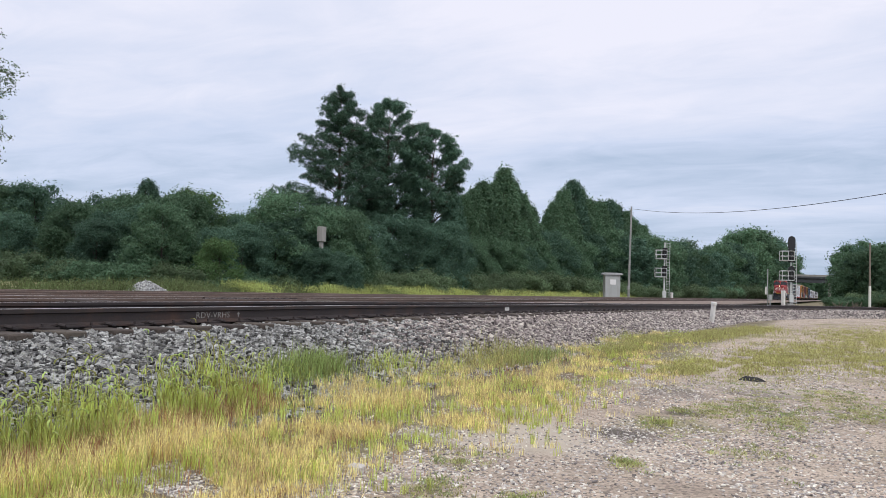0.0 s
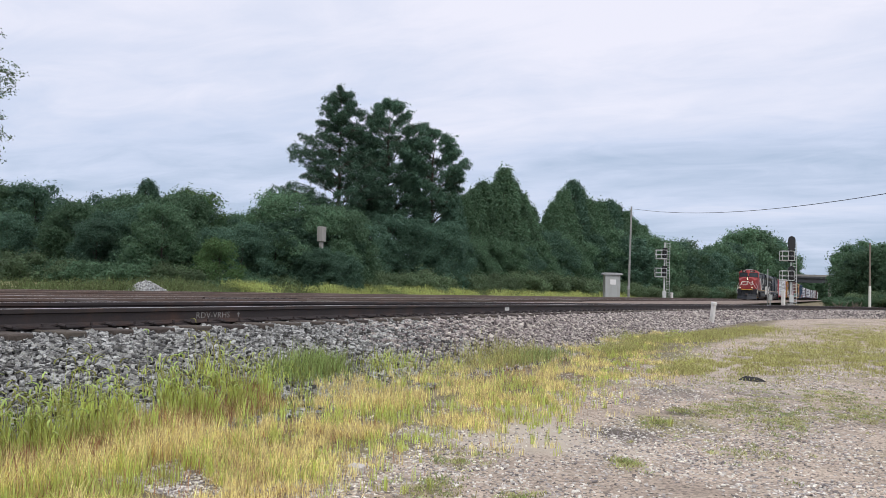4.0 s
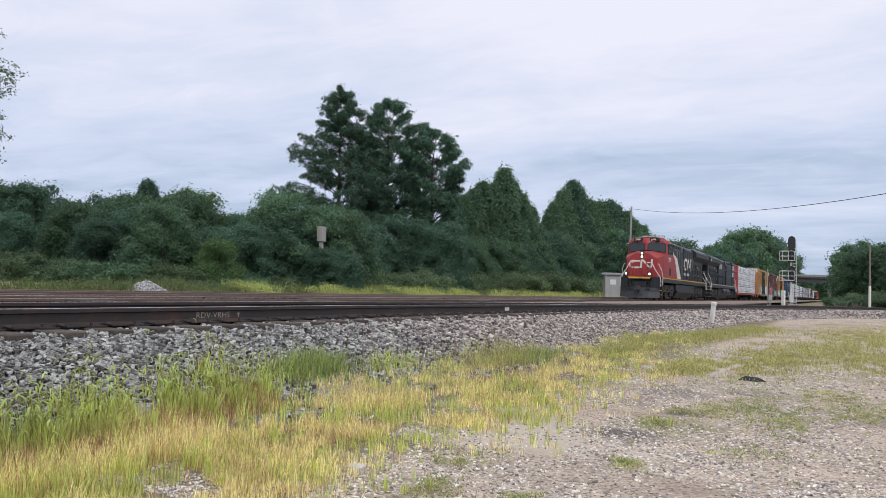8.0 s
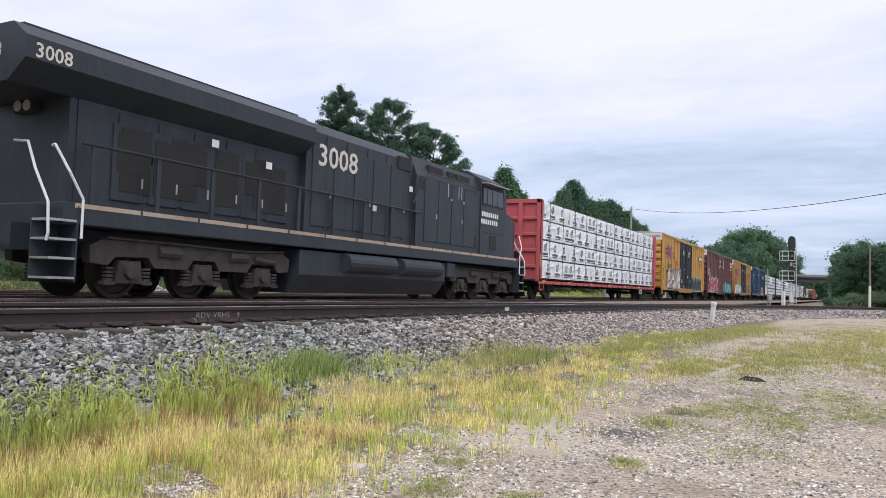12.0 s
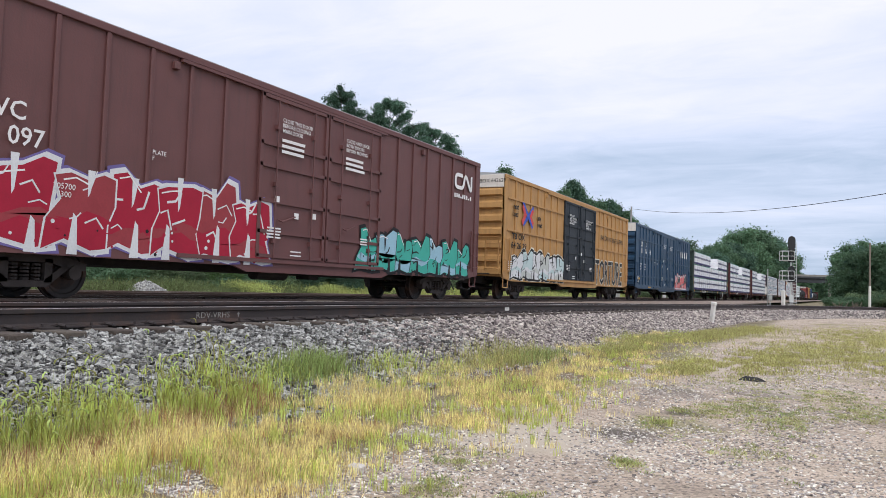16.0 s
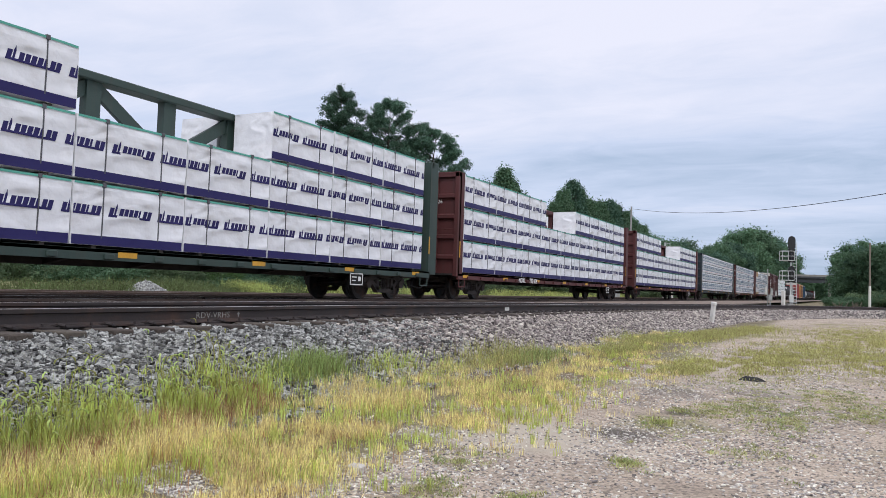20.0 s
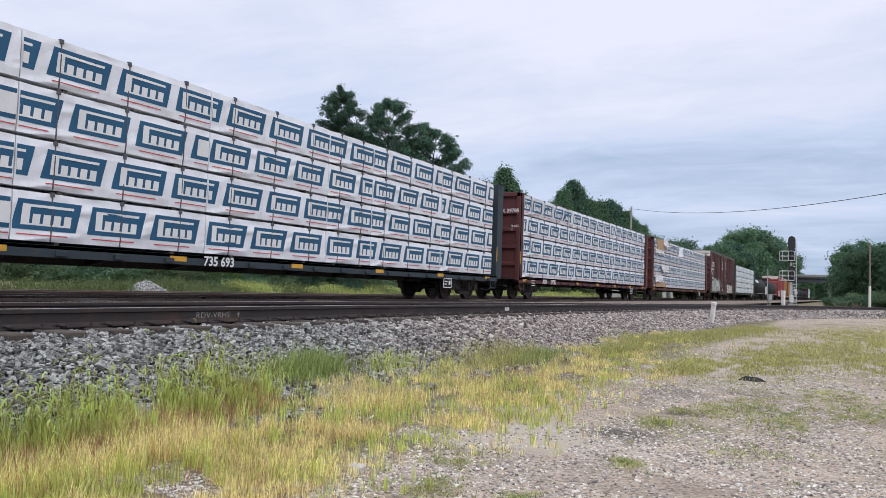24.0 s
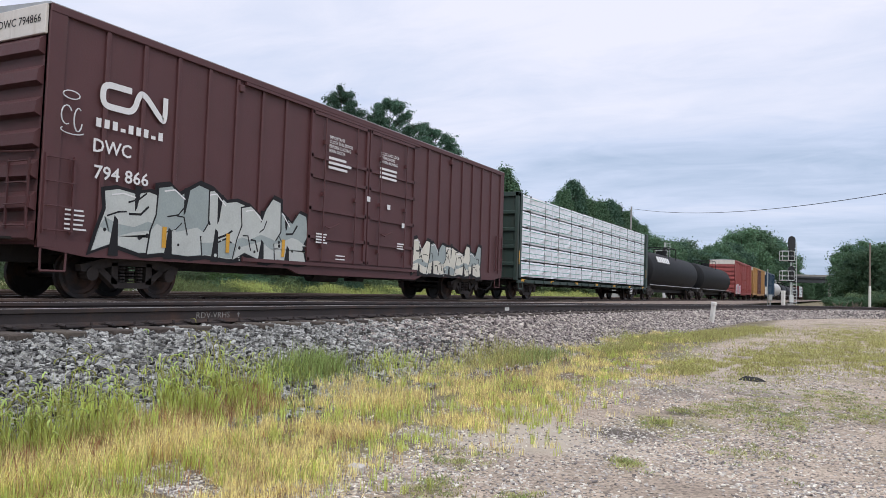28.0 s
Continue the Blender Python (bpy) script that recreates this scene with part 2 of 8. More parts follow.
def crease(m, strength):
    """Pulled folds in plastic film: ridges running slantwise over the finer relief."""
    nd, ln = m.node_tree.nodes, m.node_tree.links
    bs = nd["Principled BSDF"]
    co, mp, n = nd.new("ShaderNodeTexCoord"), nd.new("ShaderNodeMapping"), nd.new("ShaderNodeTexNoise")
    mp.inputs["Rotation"].default_value = (0.6, 0, 0)
    mp.inputs["Scale"].default_value = (1.0, 0.55, 1.5)
    n.noise_type = "RIDGED_MULTIFRACTAL"
    n.inputs["Scale"].default_value, n.inputs["Detail"].default_value, n.inputs["Distortion"].default_value = 1.7, 3.0, 0.8
    b = nd.new("ShaderNodeBump")
    b.inputs["Strength"].default_value, b.inputs["Distance"].default_value = strength, 0.09
    ln.new(co.outputs["Object"], mp.inputs[0])
    ln.new(mp.outputs[0], n.inputs["Vector"])
    ln.new(n.outputs["Fac"], b.inputs["Height"])
    ln.new(bs.inputs["Normal"].links[0].from_socket, b.inputs["Normal"])
    ln.new(b.outputs[0], bs.inputs["Normal"])


crease(M["wrap"], 1.0)
crease(M["wrap_worn"], 0.9)

# ---- mesh helpers ----
class Geo:
    """Collects vertices and faces, then becomes one mesh."""

    def __init__(self):
        self.v, self.f, self.mi = [], [], []

    def add(self, vs, fs, mi=0):
        o = len(self.v)
        self.v += [tuple(p) for p in vs]
        self.f += [tuple(i + o for i in q) for q in fs]
        self.mi += [mi] * len(fs)
        return self

    def box(self, x0, x1, y0, y1, z0, z1, c=0.0, mi=0):
        """A box; c bevels its edges."""
        if c <= 0:
            vs = [(x, y, z) for z in (z0, z1) for y in (y0, y1) for x in (x0, x1)]
            return self.add(vs, [(0, 2, 3, 1), (4, 5, 7, 6), (0, 1, 5, 4), (2, 6, 7, 3), (0, 4, 6, 2), (1, 3, 7, 5)], mi)
        bm = bmesh.new()
        m = Matrix.LocRotScale(((x0 + x1) / 2, (y0 + y1) / 2, (z0 + z1) / 2), None, (x1 - x0, y1 - y0, z1 - z0))
        bmesh.ops.create_cube(bm, size=1, matrix=m)
        bmesh.ops.bevel(bm, geom=bm.edges[:], offset=c, segments=1, affect="EDGES")
        self.bm(bm, mi)
        return self

    def bm(self, bm, mi=0, m=None):
        bm.verts.index_update()
        self.add([(m @ p.co if m else p.co) for p in bm.verts], [[p.index for p in q.verts] for q in bm.faces], mi)
        bm.free()
        return self

    def prism(self, pts, axis, a, b, mi=0):
        """A polygon swept along an axis from a to b. The polygon's two coordinates are the other axes in order."""
        n = len(pts)
        place = {"x": lambda u, w, t: (t, u, w), "y": lambda u, w, t: (u, t, w), "z": lambda u, w, t: (u, w, t)}[axis]
        vs = [place(u, w, a) for u, w in pts] + [place(u, w, b) for u, w in pts]
        fs = [tuple(range(n))[::-1], tuple(range(n, 2 * n))] + [(i, (i + 1) % n, n + (i + 1) % n, n + i) for i in range(n)]
        return self.add(vs, fs, mi)

    def loft(self, rings, mi=0, cap=True, closed=True):
        n = len(rings[0])
        o = len(self.v)
        fs = []
        for k in range(len(rings) - 1):
            for i in range(n if closed else n - 1):
                j = (i + 1) % n
                fs.append((k * n + i, k * n + j, (k + 1) * n + j, (k + 1) * n + i))
        if cap:
            fs += [tuple(range(n))[::-1], tuple(range((len(rings) - 1) * n, len(rings) * n))]
        return self.add([p for r in rings for p in r], fs, mi)

    def cyl(self, p0, p1, r0, r1=None, n=12, mi=0, cap=True):
        r1 = r0 if r1 is None else r1
        p0, p1 = Vector(p0), Vector(p1)
        d = (p1 - p0).normalized()
        a = d.orthogonal().normalized()
        b = d.cross(a)
        ring = lambda p, r: [p + (a * math.cos(t) + b * math.sin(t)) * r for t in [2 * math.pi * i / n for i in range(n)]]
        return self.loft([ring(p0, r0), ring(p1, r1)], mi, cap)

    def tube(self, pts, r, n=6, mi=0):
        for a, b in zip(pts[:-1], pts[1:]):
            self.cyl(a, b, r, r, n, mi)
        return self

    def mesh(self, name, mats, smooth=False):
        me = bpy.data.meshes.new(name)
        me.from_pydata(self.v, [], self.f)
        for m in mats if isinstance(mats, (list, tuple)) else [mats]:
            me.materials.append(m)
        if any(self.mi):
            me.polygons.foreach_set("material_index", self.mi)
        if smooth:
            me.polygons.foreach_set("use_smooth", [True] * len(self.f))
        bm = bmesh.new()
        bm.from_mesh(me)
        bmesh.ops.recalc_face_normals(bm, faces=bm.faces[:])
        bm.to_mesh(me)
        bm.free()
        return me


def thing(name, m=None, label="", category="", group="", kind=""):
    ob = new(name)
    ob.empty_display_size = 0.2
    if m is not None:
        ob.matrix_world = m
    return tagged(ob, label, category, group, kind)


def part(name, geo, material, parent, label="", smooth=False):
    """Links a Geo or a ready mesh as one mesh object under a thing or a part."""
    me = geo if isinstance(geo, bpy.types.Mesh) else geo.mesh(name, material, smooth)
    ob = new(name, me)
    ob.parent = parent
    return tagged(ob, label)


def solo(name, geo, material, label, category, kind="", group="", smooth=False):
    """A thing that is one mesh."""
    me = geo if isinstance(geo, bpy.types.Mesh) else geo.mesh(name, material, smooth)
    return tagged(new(name, me), label, category, group, kind)


def lettering(text, size, material, parent, m, name="lettering", bold=0.0, squeeze=1.0, align="LEFT"):
    """Words in the built-in font, as a thin mesh at the pose m in the parent's space."""
    cu = bpy.data.curves.new(name, "FONT")
    cu.body, cu.size, cu.extrude, cu.align_x, cu.resolution_u = text, size, 0.001, align, 2
    cu.offset, cu.space_line = bold, 0.95
    tmp = bpy.data.objects.new(name, cu)
    scene.collection.objects.link(tmp)
    me = bpy.data.meshes.new_from_object(tmp.evaluated_get(bpy.context.evaluated_depsgraph_get()))
    bpy.data.objects.remove(tmp)
    me.transform(m @ Matrix.Diagonal((squeeze, 1, 1, 1)))
    me.materials.clear()
    me.materials.append(material)
    ob = new(name, me)
    ob.parent = parent
    return ob


def on_side(x, y, z):
    """A pose on a side that faces +x: words run towards +y, up is +z."""
    return Matrix(((0, 0, 1, x), (1, 0, 0, y), (0, 1, 0, z), (0, 0, 0, 1)))


def on_end(x, y, z):
    """A pose on an end that faces -y: words run towards +x."""
    return Matrix(((1, 0, 0, x), (0, 0, -1, y), (0, 1, 0, z), (0, 0, 0, 1)))


def decal(pts, x, th=0.004):
    """A flat painted shape on a side that faces +x, from (y, z) corners."""
    return Geo().prism(pts, "x", x, x + th)


MOVING = []  # things of the train and where each sits behind the headlights


def rolling(ob, s, x=0.0, z=0.0, turned=False):
    MOVING.append((ob, s, x, z, turned))
    ob.matrix_world = pose(MAIN_X + x, HEAD_Y + s, z, 0, 0, 180 if turned else 0)
    return ob


WHEELS = []

# ---- ground, ballast, tracks ----
GROUND = -0.80
NEAR_X = -7.50


def near_x(y):
    """Centre of the nearest track, which swings away to the right."""
    return NEAR_X + (1.0e-4 * (y - 22) ** 3 if y > 22 else 0.0)


def near_z(y):
    t = min(1.0, max(0.0, (y - 8) / 36))
    return 0.10 - 0.16 * t * t * (3 - 2 * t)


def bank(x, y):
    """Height of the ballast and ground at a place."""
    z = GROUND
    if x < -11.0:
        edge = max(0.0, -21.0 - x)
        z = max(z, -0.17 - edge * 0.5)
    d = abs(x - near_x(y)) if y < 100 else 99
    top = near_z(y) - 0.20
    if x > near_x(y):
        z2 = top - 0.04 if d < 1.2 else top - 0.04 - (d - 1.2) * 0.30 if d < 1.45 else top - 0.115 - (d - 1.45) * 0.51
    else:
        z2 = top if d < 1.45 else top - (d - 1.45) * 0.3
    return max(z, z2)


def ground_material():
    """Pale gravel track with worn dirt and thin olive grass between, meadow green further out."""
    m = mat("gravel_ground", (0.30, 0.247, 0.195), 0.95, var=0.26, scale=0.6, fine=45, bump=1.0, dirt=(0.17, 0.135, 0.105), amount=0.8)
    nt = m.node_tree
    nd, ln = nt.nodes, nt.links
    bs = nd["Principled BSDF"]
    base = bs.inputs["Base Color"].links[0].from_socket
    co = nd.new("ShaderNodeTexCoord")
    # speckle of single stones
    vo = nd.new("ShaderNodeTexVoronoi")
    vo.inputs["Scale"].default_value = 48
    ln.new(co.outputs["Object"], vo.inputs["Vector"])
    hs = nd.new("ShaderNodeHueSaturation")
    hs.inputs["Saturation"].default_value = 0.0
    ln.new(vo.outputs["Color"], hs.inputs["Color"])
    mx = nd.new("ShaderNodeMix")
    mx.data_type, mx.blend_type = "RGBA", "OVERLAY"
    mx.inputs[0].default_value = 1.0
    ln.new(base, mx.inputs[6])
    ln.new(hs.outputs[0], mx.inputs[7])
    # grass where the vehicles do not pass
    ns = nd.new("ShaderNodeTexNoise")
    ns.inputs["Scale"].default_value, ns.inputs["Detail"].default_value = 0.5, 7
    ln.new(co.outputs["Object"], ns.inputs["Vector"])
    sp = nd.new("ShaderNodeSeparateXYZ")
    ln.new(co.outputs["Object"], sp.inputs[0])

    def step(sock, a, b, c, d):
        r = nd.new("ShaderNodeMapRange")
        for i, w in enumerate((a, b, c, d)):
            r.inputs[i + 1].default_value = w
        ln.new(sock, r.inputs[0])
        return r.outputs[0]

    def op(kind, a, b):
        q = nd.new("ShaderNodeMath")
        q.operation = kind
        for i, w in enumerate((a, b)):
            if isinstance(w, float):
                q.inputs[i].default_value = w
            else:
                ln.new(w, q.inputs[i])
        return q.outputs[0]

    far = op("MAXIMUM", step(sp.outputs["Y"], 60, 110, 0, 0.6), step(sp.outputs["X"], -20.5, -22, 0, 0.8))
    verge = op("MAXIMUM", step(sp.outputs["X"], -3.4, -2.6, 0.22, 0.0), far)
    right = step(sp.outputs["X"], 3.5, 9.0, 0.0, 0.16)
    f = op("ADD", op("ADD", ns.outputs["Fac"], verge), right)
    f = step(f, 0.57, 0.72, 0, 0.85)
    mg = nd.new("ShaderNodeMix")
    mg.data_type = "RGBA"
    ln.new(f, mg.inputs[0])
    ln.new(mx.outputs[2], mg.inputs[6])
    mg.inputs[7].default_value = (0.20, 0.20, 0.065, 1)
    # thatch and soil in the verge, shade between the blades coloured in; dark oily patches where vehicles stand
    soil_shade = nd.new("ShaderNodeMix")
    soil_shade.data_type = "RGBA"
    strip = op("MULTIPLY", step(sp.outputs["X"], -3.4, -2.7, 0.75, 0.0), step(sp.outputs["X"], -9.0, -8.0, 0.0, 1.0))
    ln.new(strip, soil_shade.inputs[0])
    ln.new(mg.outputs[2], soil_shade.inputs[6])
    soil_shade.inputs[7].default_value = (0.17, 0.135, 0.085, 1)
    oil = nd.new("ShaderNodeTexNoise")
    oil.inputs["Scale"].default_value, oil.inputs["Detail"].default_value = 0.75, 5
    ln.new(co.outputs["Object"], oil.inputs["Vector"])
    stain = nd.new("ShaderNodeMix")
    stain.data_type, stain.blend_type = "RGBA", "MULTIPLY"
    ln.new(step(oil.outputs["Fac"], 0.56, 0.74, 0.0, 0.75), stain.inputs[0])
    ln.new(soil_shade.outputs[2], stain.inputs[6])
    stain.inputs[7].default_value = (0.45, 0.43, 0.42, 1)
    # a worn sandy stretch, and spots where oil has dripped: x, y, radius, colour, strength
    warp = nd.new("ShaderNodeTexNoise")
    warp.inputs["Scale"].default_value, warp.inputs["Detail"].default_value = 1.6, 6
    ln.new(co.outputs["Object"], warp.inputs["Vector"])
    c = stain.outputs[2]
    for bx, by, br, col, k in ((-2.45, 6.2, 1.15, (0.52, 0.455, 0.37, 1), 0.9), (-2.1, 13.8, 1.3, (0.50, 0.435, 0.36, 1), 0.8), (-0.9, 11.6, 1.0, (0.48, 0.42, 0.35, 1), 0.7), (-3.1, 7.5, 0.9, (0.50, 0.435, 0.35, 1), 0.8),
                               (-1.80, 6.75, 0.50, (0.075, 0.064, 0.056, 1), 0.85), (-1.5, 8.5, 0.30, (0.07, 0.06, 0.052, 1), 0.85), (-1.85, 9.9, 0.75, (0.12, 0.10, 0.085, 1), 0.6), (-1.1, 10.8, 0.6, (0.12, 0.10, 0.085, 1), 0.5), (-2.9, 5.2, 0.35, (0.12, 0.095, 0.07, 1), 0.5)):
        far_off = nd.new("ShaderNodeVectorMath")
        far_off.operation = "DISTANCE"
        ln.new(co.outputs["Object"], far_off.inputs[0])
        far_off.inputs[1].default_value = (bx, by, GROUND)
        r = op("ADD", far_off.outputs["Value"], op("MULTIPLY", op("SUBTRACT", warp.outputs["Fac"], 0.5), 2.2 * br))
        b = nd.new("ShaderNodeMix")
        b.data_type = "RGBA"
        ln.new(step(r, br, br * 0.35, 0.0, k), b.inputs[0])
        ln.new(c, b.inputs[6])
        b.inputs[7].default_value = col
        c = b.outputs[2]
    ln.new(c, bs.inputs["Base Color"])
    return m


def sheet(xs, ys, fz):
    vs = [(x, y, fz(x, y)) for y in ys for x in xs]
    n = len(xs)
    fs = [(j * n + i, j * n + i + 1, (j + 1) * n + i + 1, (j + 1) * n + i) for j in range(len(ys) - 1) for i in range(n - 1)]
    return Geo().add(vs, fs)


def spaced(stops):
    """Steps along a line: (from, to, step)."""
    r = []
    for a, b, s in stops:
        n = max(1, round((b - a) / s))
        r += [a + (b - a) * k / n for k in range(n)]
    return r + [stops[-1][1]]


def ground_z(x, y):
    z = GROUND - 0.02
    if -6 < x < 14 and -2 < y < 45:
        z += 0.035 * noise.noise(Vector((x * 0.55, y * 0.55, 3))) + 0.012 * noise.noise(Vector((x * 2.2, y * 2.2, 8)))
    if x < -24:
        z += min(0.5, (-24 - x) * 0.05)
    if x < -22:
        z += 0.45 * min(1.0, (-22 - x) / 2)
    return z


xs = spaced([(-2500, -120, 400), (-120, -30, 10), (-30, -20, 1), (-20, -6, 3.5), (-6, 14, 0.25), (14, 60, 5), (60, 2500, 400)])
ys = spaced([(-2500, -100, 400), (-100, -2, 10), (-2, 30, 0.25), (30, 46, 1), (46, 150, 8), (150, 3000, 300)])
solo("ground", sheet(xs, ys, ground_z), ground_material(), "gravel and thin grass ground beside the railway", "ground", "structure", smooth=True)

# bed colour kept near black: it paints the shade between the loose stones
shaded_stone_bed = mat("ballast_bed", (0.06, 0.056, 0.054), 0.95, var=0.3, scale=2.5, fine=22, bump=1.0, dirt=(0.11, 0.075, 0.06), amount=0.6)
brown_bed = mat("rusty_ballast_bed", (0.23, 0.18, 0.145), 0.95, var=0.4, scale=2.2, fine=22, bump=1.0, dirt=(0.08, 0.06, 0.05), amount=0.8)
ys = spaced([(-60, 0, 5), (0, 30, 0.5), (30, 100, 1.5)])
g = Geo()
rows = []
for y in ys:
    c, t = near_x(y), near_z(y) - 0.20
    prof = [(-2.6, t - 0.62), (-1.45, t - 0.05), (-0.86, t), (-0.70, t + 0.06), (0.0, t + 0.075), (0.68, t + 0.06), (0.8, t - 0.02), (1.22, t - 0.08), (1.45, t - 0.13), (1.9, t - 0.36), (2.35, t - 0.58), (2.8, GROUND - 0.08)]
    rows.append([(c + dx, y, z + 0.02 * noise.noise(Vector((dx * 3, y * 2, 0)))) for dx, z in prof])
g.loft(rows, cap=False, closed=False)
solo("ballast_shoulder", g, shaded_stone_bed, "crushed-stone ballast under the nearest track, coloured dark for shaded gaps", "ballast", "structure")
g = Geo()
ys = spaced([(-400, 0, 40), (0, 120, 2), (120, 1200, 40)])
g.loft([[(x, y, z + 0.015 * noise.noise(Vector((x * 2, y, 5)))) for x, z in ((-23.0, GROUND - 0.05), (-21.0, -0.20), (-19.2, -0.14), (-18.05, -0.13), (-17.85, -0.15), (-16.5, -0.15), (-16.3, -0.13), (-15.1, -0.10), (-13.9, -0.13), (-13.7, -0.15), (-12.3, -0.15),
                                                                                            (-12.1, -0.12), (-11.0, -0.05), (-10.2, -0.03), (-9.3, -0.08), (-8.8, -0.30))] for y in ys], cap=False, closed=False)
solo("ballast_bed", g, brown_bed, "brown dusty ballast under the main line", "ballast", "structure")

RAIL = [(-0.075, -0.186), (0.075, -0.186), (0.075, -0.172), (0.02, -0.155), (0.010, -0.14), (0.010, -0.055), (0.036, -0.042), (0.037, -0.008), (0.028, 0.0),
        (-0.028, 0.0), (-0.037, -0.008), (-0.036, -0.042), (-0.010, -0.055), (-0.010, -0.14), (-0.02, -0.155), (-0.075, -0.172)]


def rail(path, off, parent, mats):
    """A flat-bottomed rail along a path of (x, y, z, dx, dy), its running surface polished."""
    rings = []
    for x, y, z, dx, dy in path:
        rings.append([(x + (off + u) * dy, y - (off + u) * dx, z + w) for u, w in RAIL])
    g = Geo().loft(rings)
    n = len(RAIL)
    for k in range(len(rings) - 1):
        g.mi[k * n + 8] = 1
    return part("rail", g, mats, parent)


TIE = Geo().box(-1.28, 1.28, -0.115, 0.115, -0.36, -0.192, 0.012).mesh("tie", M["tie"])
PLATE = Geo().box(-0.16, 0.16, -0.09, 0.09, -0.192, -0.172).box(0.085, 0.10, -0.06, -0.04, -0.175, -0.14).box(-0.10, -0.085, 0.04, 0.06, -0.175, -0.14).mesh("tie_plate", M["rail"])
g = Geo().tube([(0.02, -0.10, -0.180), (0.085, -0.05, -0.150), (0.115, 0.0, -0.165), (0.09, 0.06, -0.178)], 0.016, 6)
CLIP = g.mesh("rail_anchor", M["rail"])


def track(name, label, fx, fz, y0, y1, tie0, tie1, clips, mats):
    t = thing(name, None, label, "railway track", "", "structure")
    path = []
    for y in spaced([(y0, min(y1, 20), 10), (min(y1, 20), min(y1, 100), 2), (min(y1, 100), y1, 40)]) if y1 > 20 else [y0, y1]:
        e = 0.01
        dx, dy = fx(y + e) - fx(y - e), 2 * e
        n = math.hypot(dx, dy)
        path.append((fx(y), y, fz(y), dx / n, dy / n))
    for off in (-0.755, 0.755):
        rail(path, off, t, mats)
    y = tie0
    while y < tie1:
        a = math.atan2(fx(y + 0.01) - fx(y - 0.01), 0.02)
        tie = part("tie", TIE, None, t)
        tie.matrix_basis = pose(fx(y), y, fz(y), 0, 0, -math.degrees(a))
        for off in (-0.755, 0.755):
            if clips and y < 40:
                p = part("tie_plate", PLATE, None, t)
                p.matrix_basis = pose(fx(y) + off, y, fz(y), 0, 0, -math.degrees(a))
        if clips and y < 40:
            p = part("rail_anchor", CLIP, None, t)
            p.matrix_basis = pose(fx(y) + 0.755, y + 0.17, fz(y), 0, 0, -math.degrees(a))
        y += 0.53
    return t


near_track = track("track_near", "brown rails on ties, swinging away in a curve", near_x, near_z, -60, 98, 2.0, 60.0, True, [M["rail"], M["rail_head"]])
track("track_main", "polished rails of the main line", lambda y: MAIN_X, lambda y: 0.0, -420, 1250, 4.0, 60.0, False, [M["rail_mid"], M["rail_head"]])
track("track_far", "dull rails of the far track", lambda y: -17.2, lambda y: 0.02, -420, 400, 8.0, 50.0, False, [M["rail_mid"], M["rail_dusty"]])


# a crossover between the main line and the far track, with guard rails and a switch rod casing
def crossing(y):
    u = min(1.0, max(0.0, (y - 9.0) / 44.0))
    return -14.3 - 2.3 * u * u * (3 - 2 * u)


turnout = thing("crossover_track", None, "brown rails of a crossover between two tracks", "railway track", "", "structure")
for off in (-0.755, 0.755):
    path = []
    for y in spaced([(9.0, 53.0, 2.0)]):
        dx = crossing(y + 0.01) - crossing(y - 0.01)
        n = math.hypot(dx, 0.02)
        path.append((crossing(y), y, 0.004, dx / n, 0.02 / n))
    rail(path, off, turnout, [M["rail_mid"], M["rail_dusty"]])
for x, y0, y1 in ((-12.45, 7.5, 11.0), (-13.55, 13.5, 17.0), (-12.45, 19.0, 22.5), (-16.65, 10.0, 13.5), (-17.75, 16.0, 20.0), (-13.55, 26.0, 30.0)):
    rail([(x, y0, -0.012, 0.0, 1.0), (x, y1, -0.012, 0.0, 1.0)], 0.0, turnout, [M["rail"], M["rail_dusty"]])
for y, x0, x1 in ((8.6, -11.7, -10.2), (14.8, -11.4, -10.4), (23.5, -11.6, -10.3), (33.0, -11.8, -10.2)):
    part("switch_rod_casing", Geo().box(x0, x1, y - 0.14, y + 0.14, -0.10, 0.015, 0.02), M["tie"], turnout)

# chalk writing on the web of the near rail, a pale paint mark further on
lettering("RDV-VRHS ", 0.105, M["concrete"], near_track, on_side(NEAR_X + 0.7665, 6.60, -0.035), "chalk_writing", bold=-0.001, squeeze=1.15)
part("chalk_arrow", Geo().prism([(7.31, -0.03), (7.318, -0.03), (7.318, 0.015), (7.335, 0.0), (7.338, 0.006), (7.314, 0.032), (7.29, 0.006), (7.293, 0.0), (7.31, 0.015)], "x", NEAR_X + 0.7655, NEAR_X + 0.7685), M["concrete"], near_track)
part("paint_mark", Geo().box(NEAR_X + 0.7655, NEAR_X + 0.769, 15.9, 16.15, -0.06, 0.03), M["post_white"], near_track)


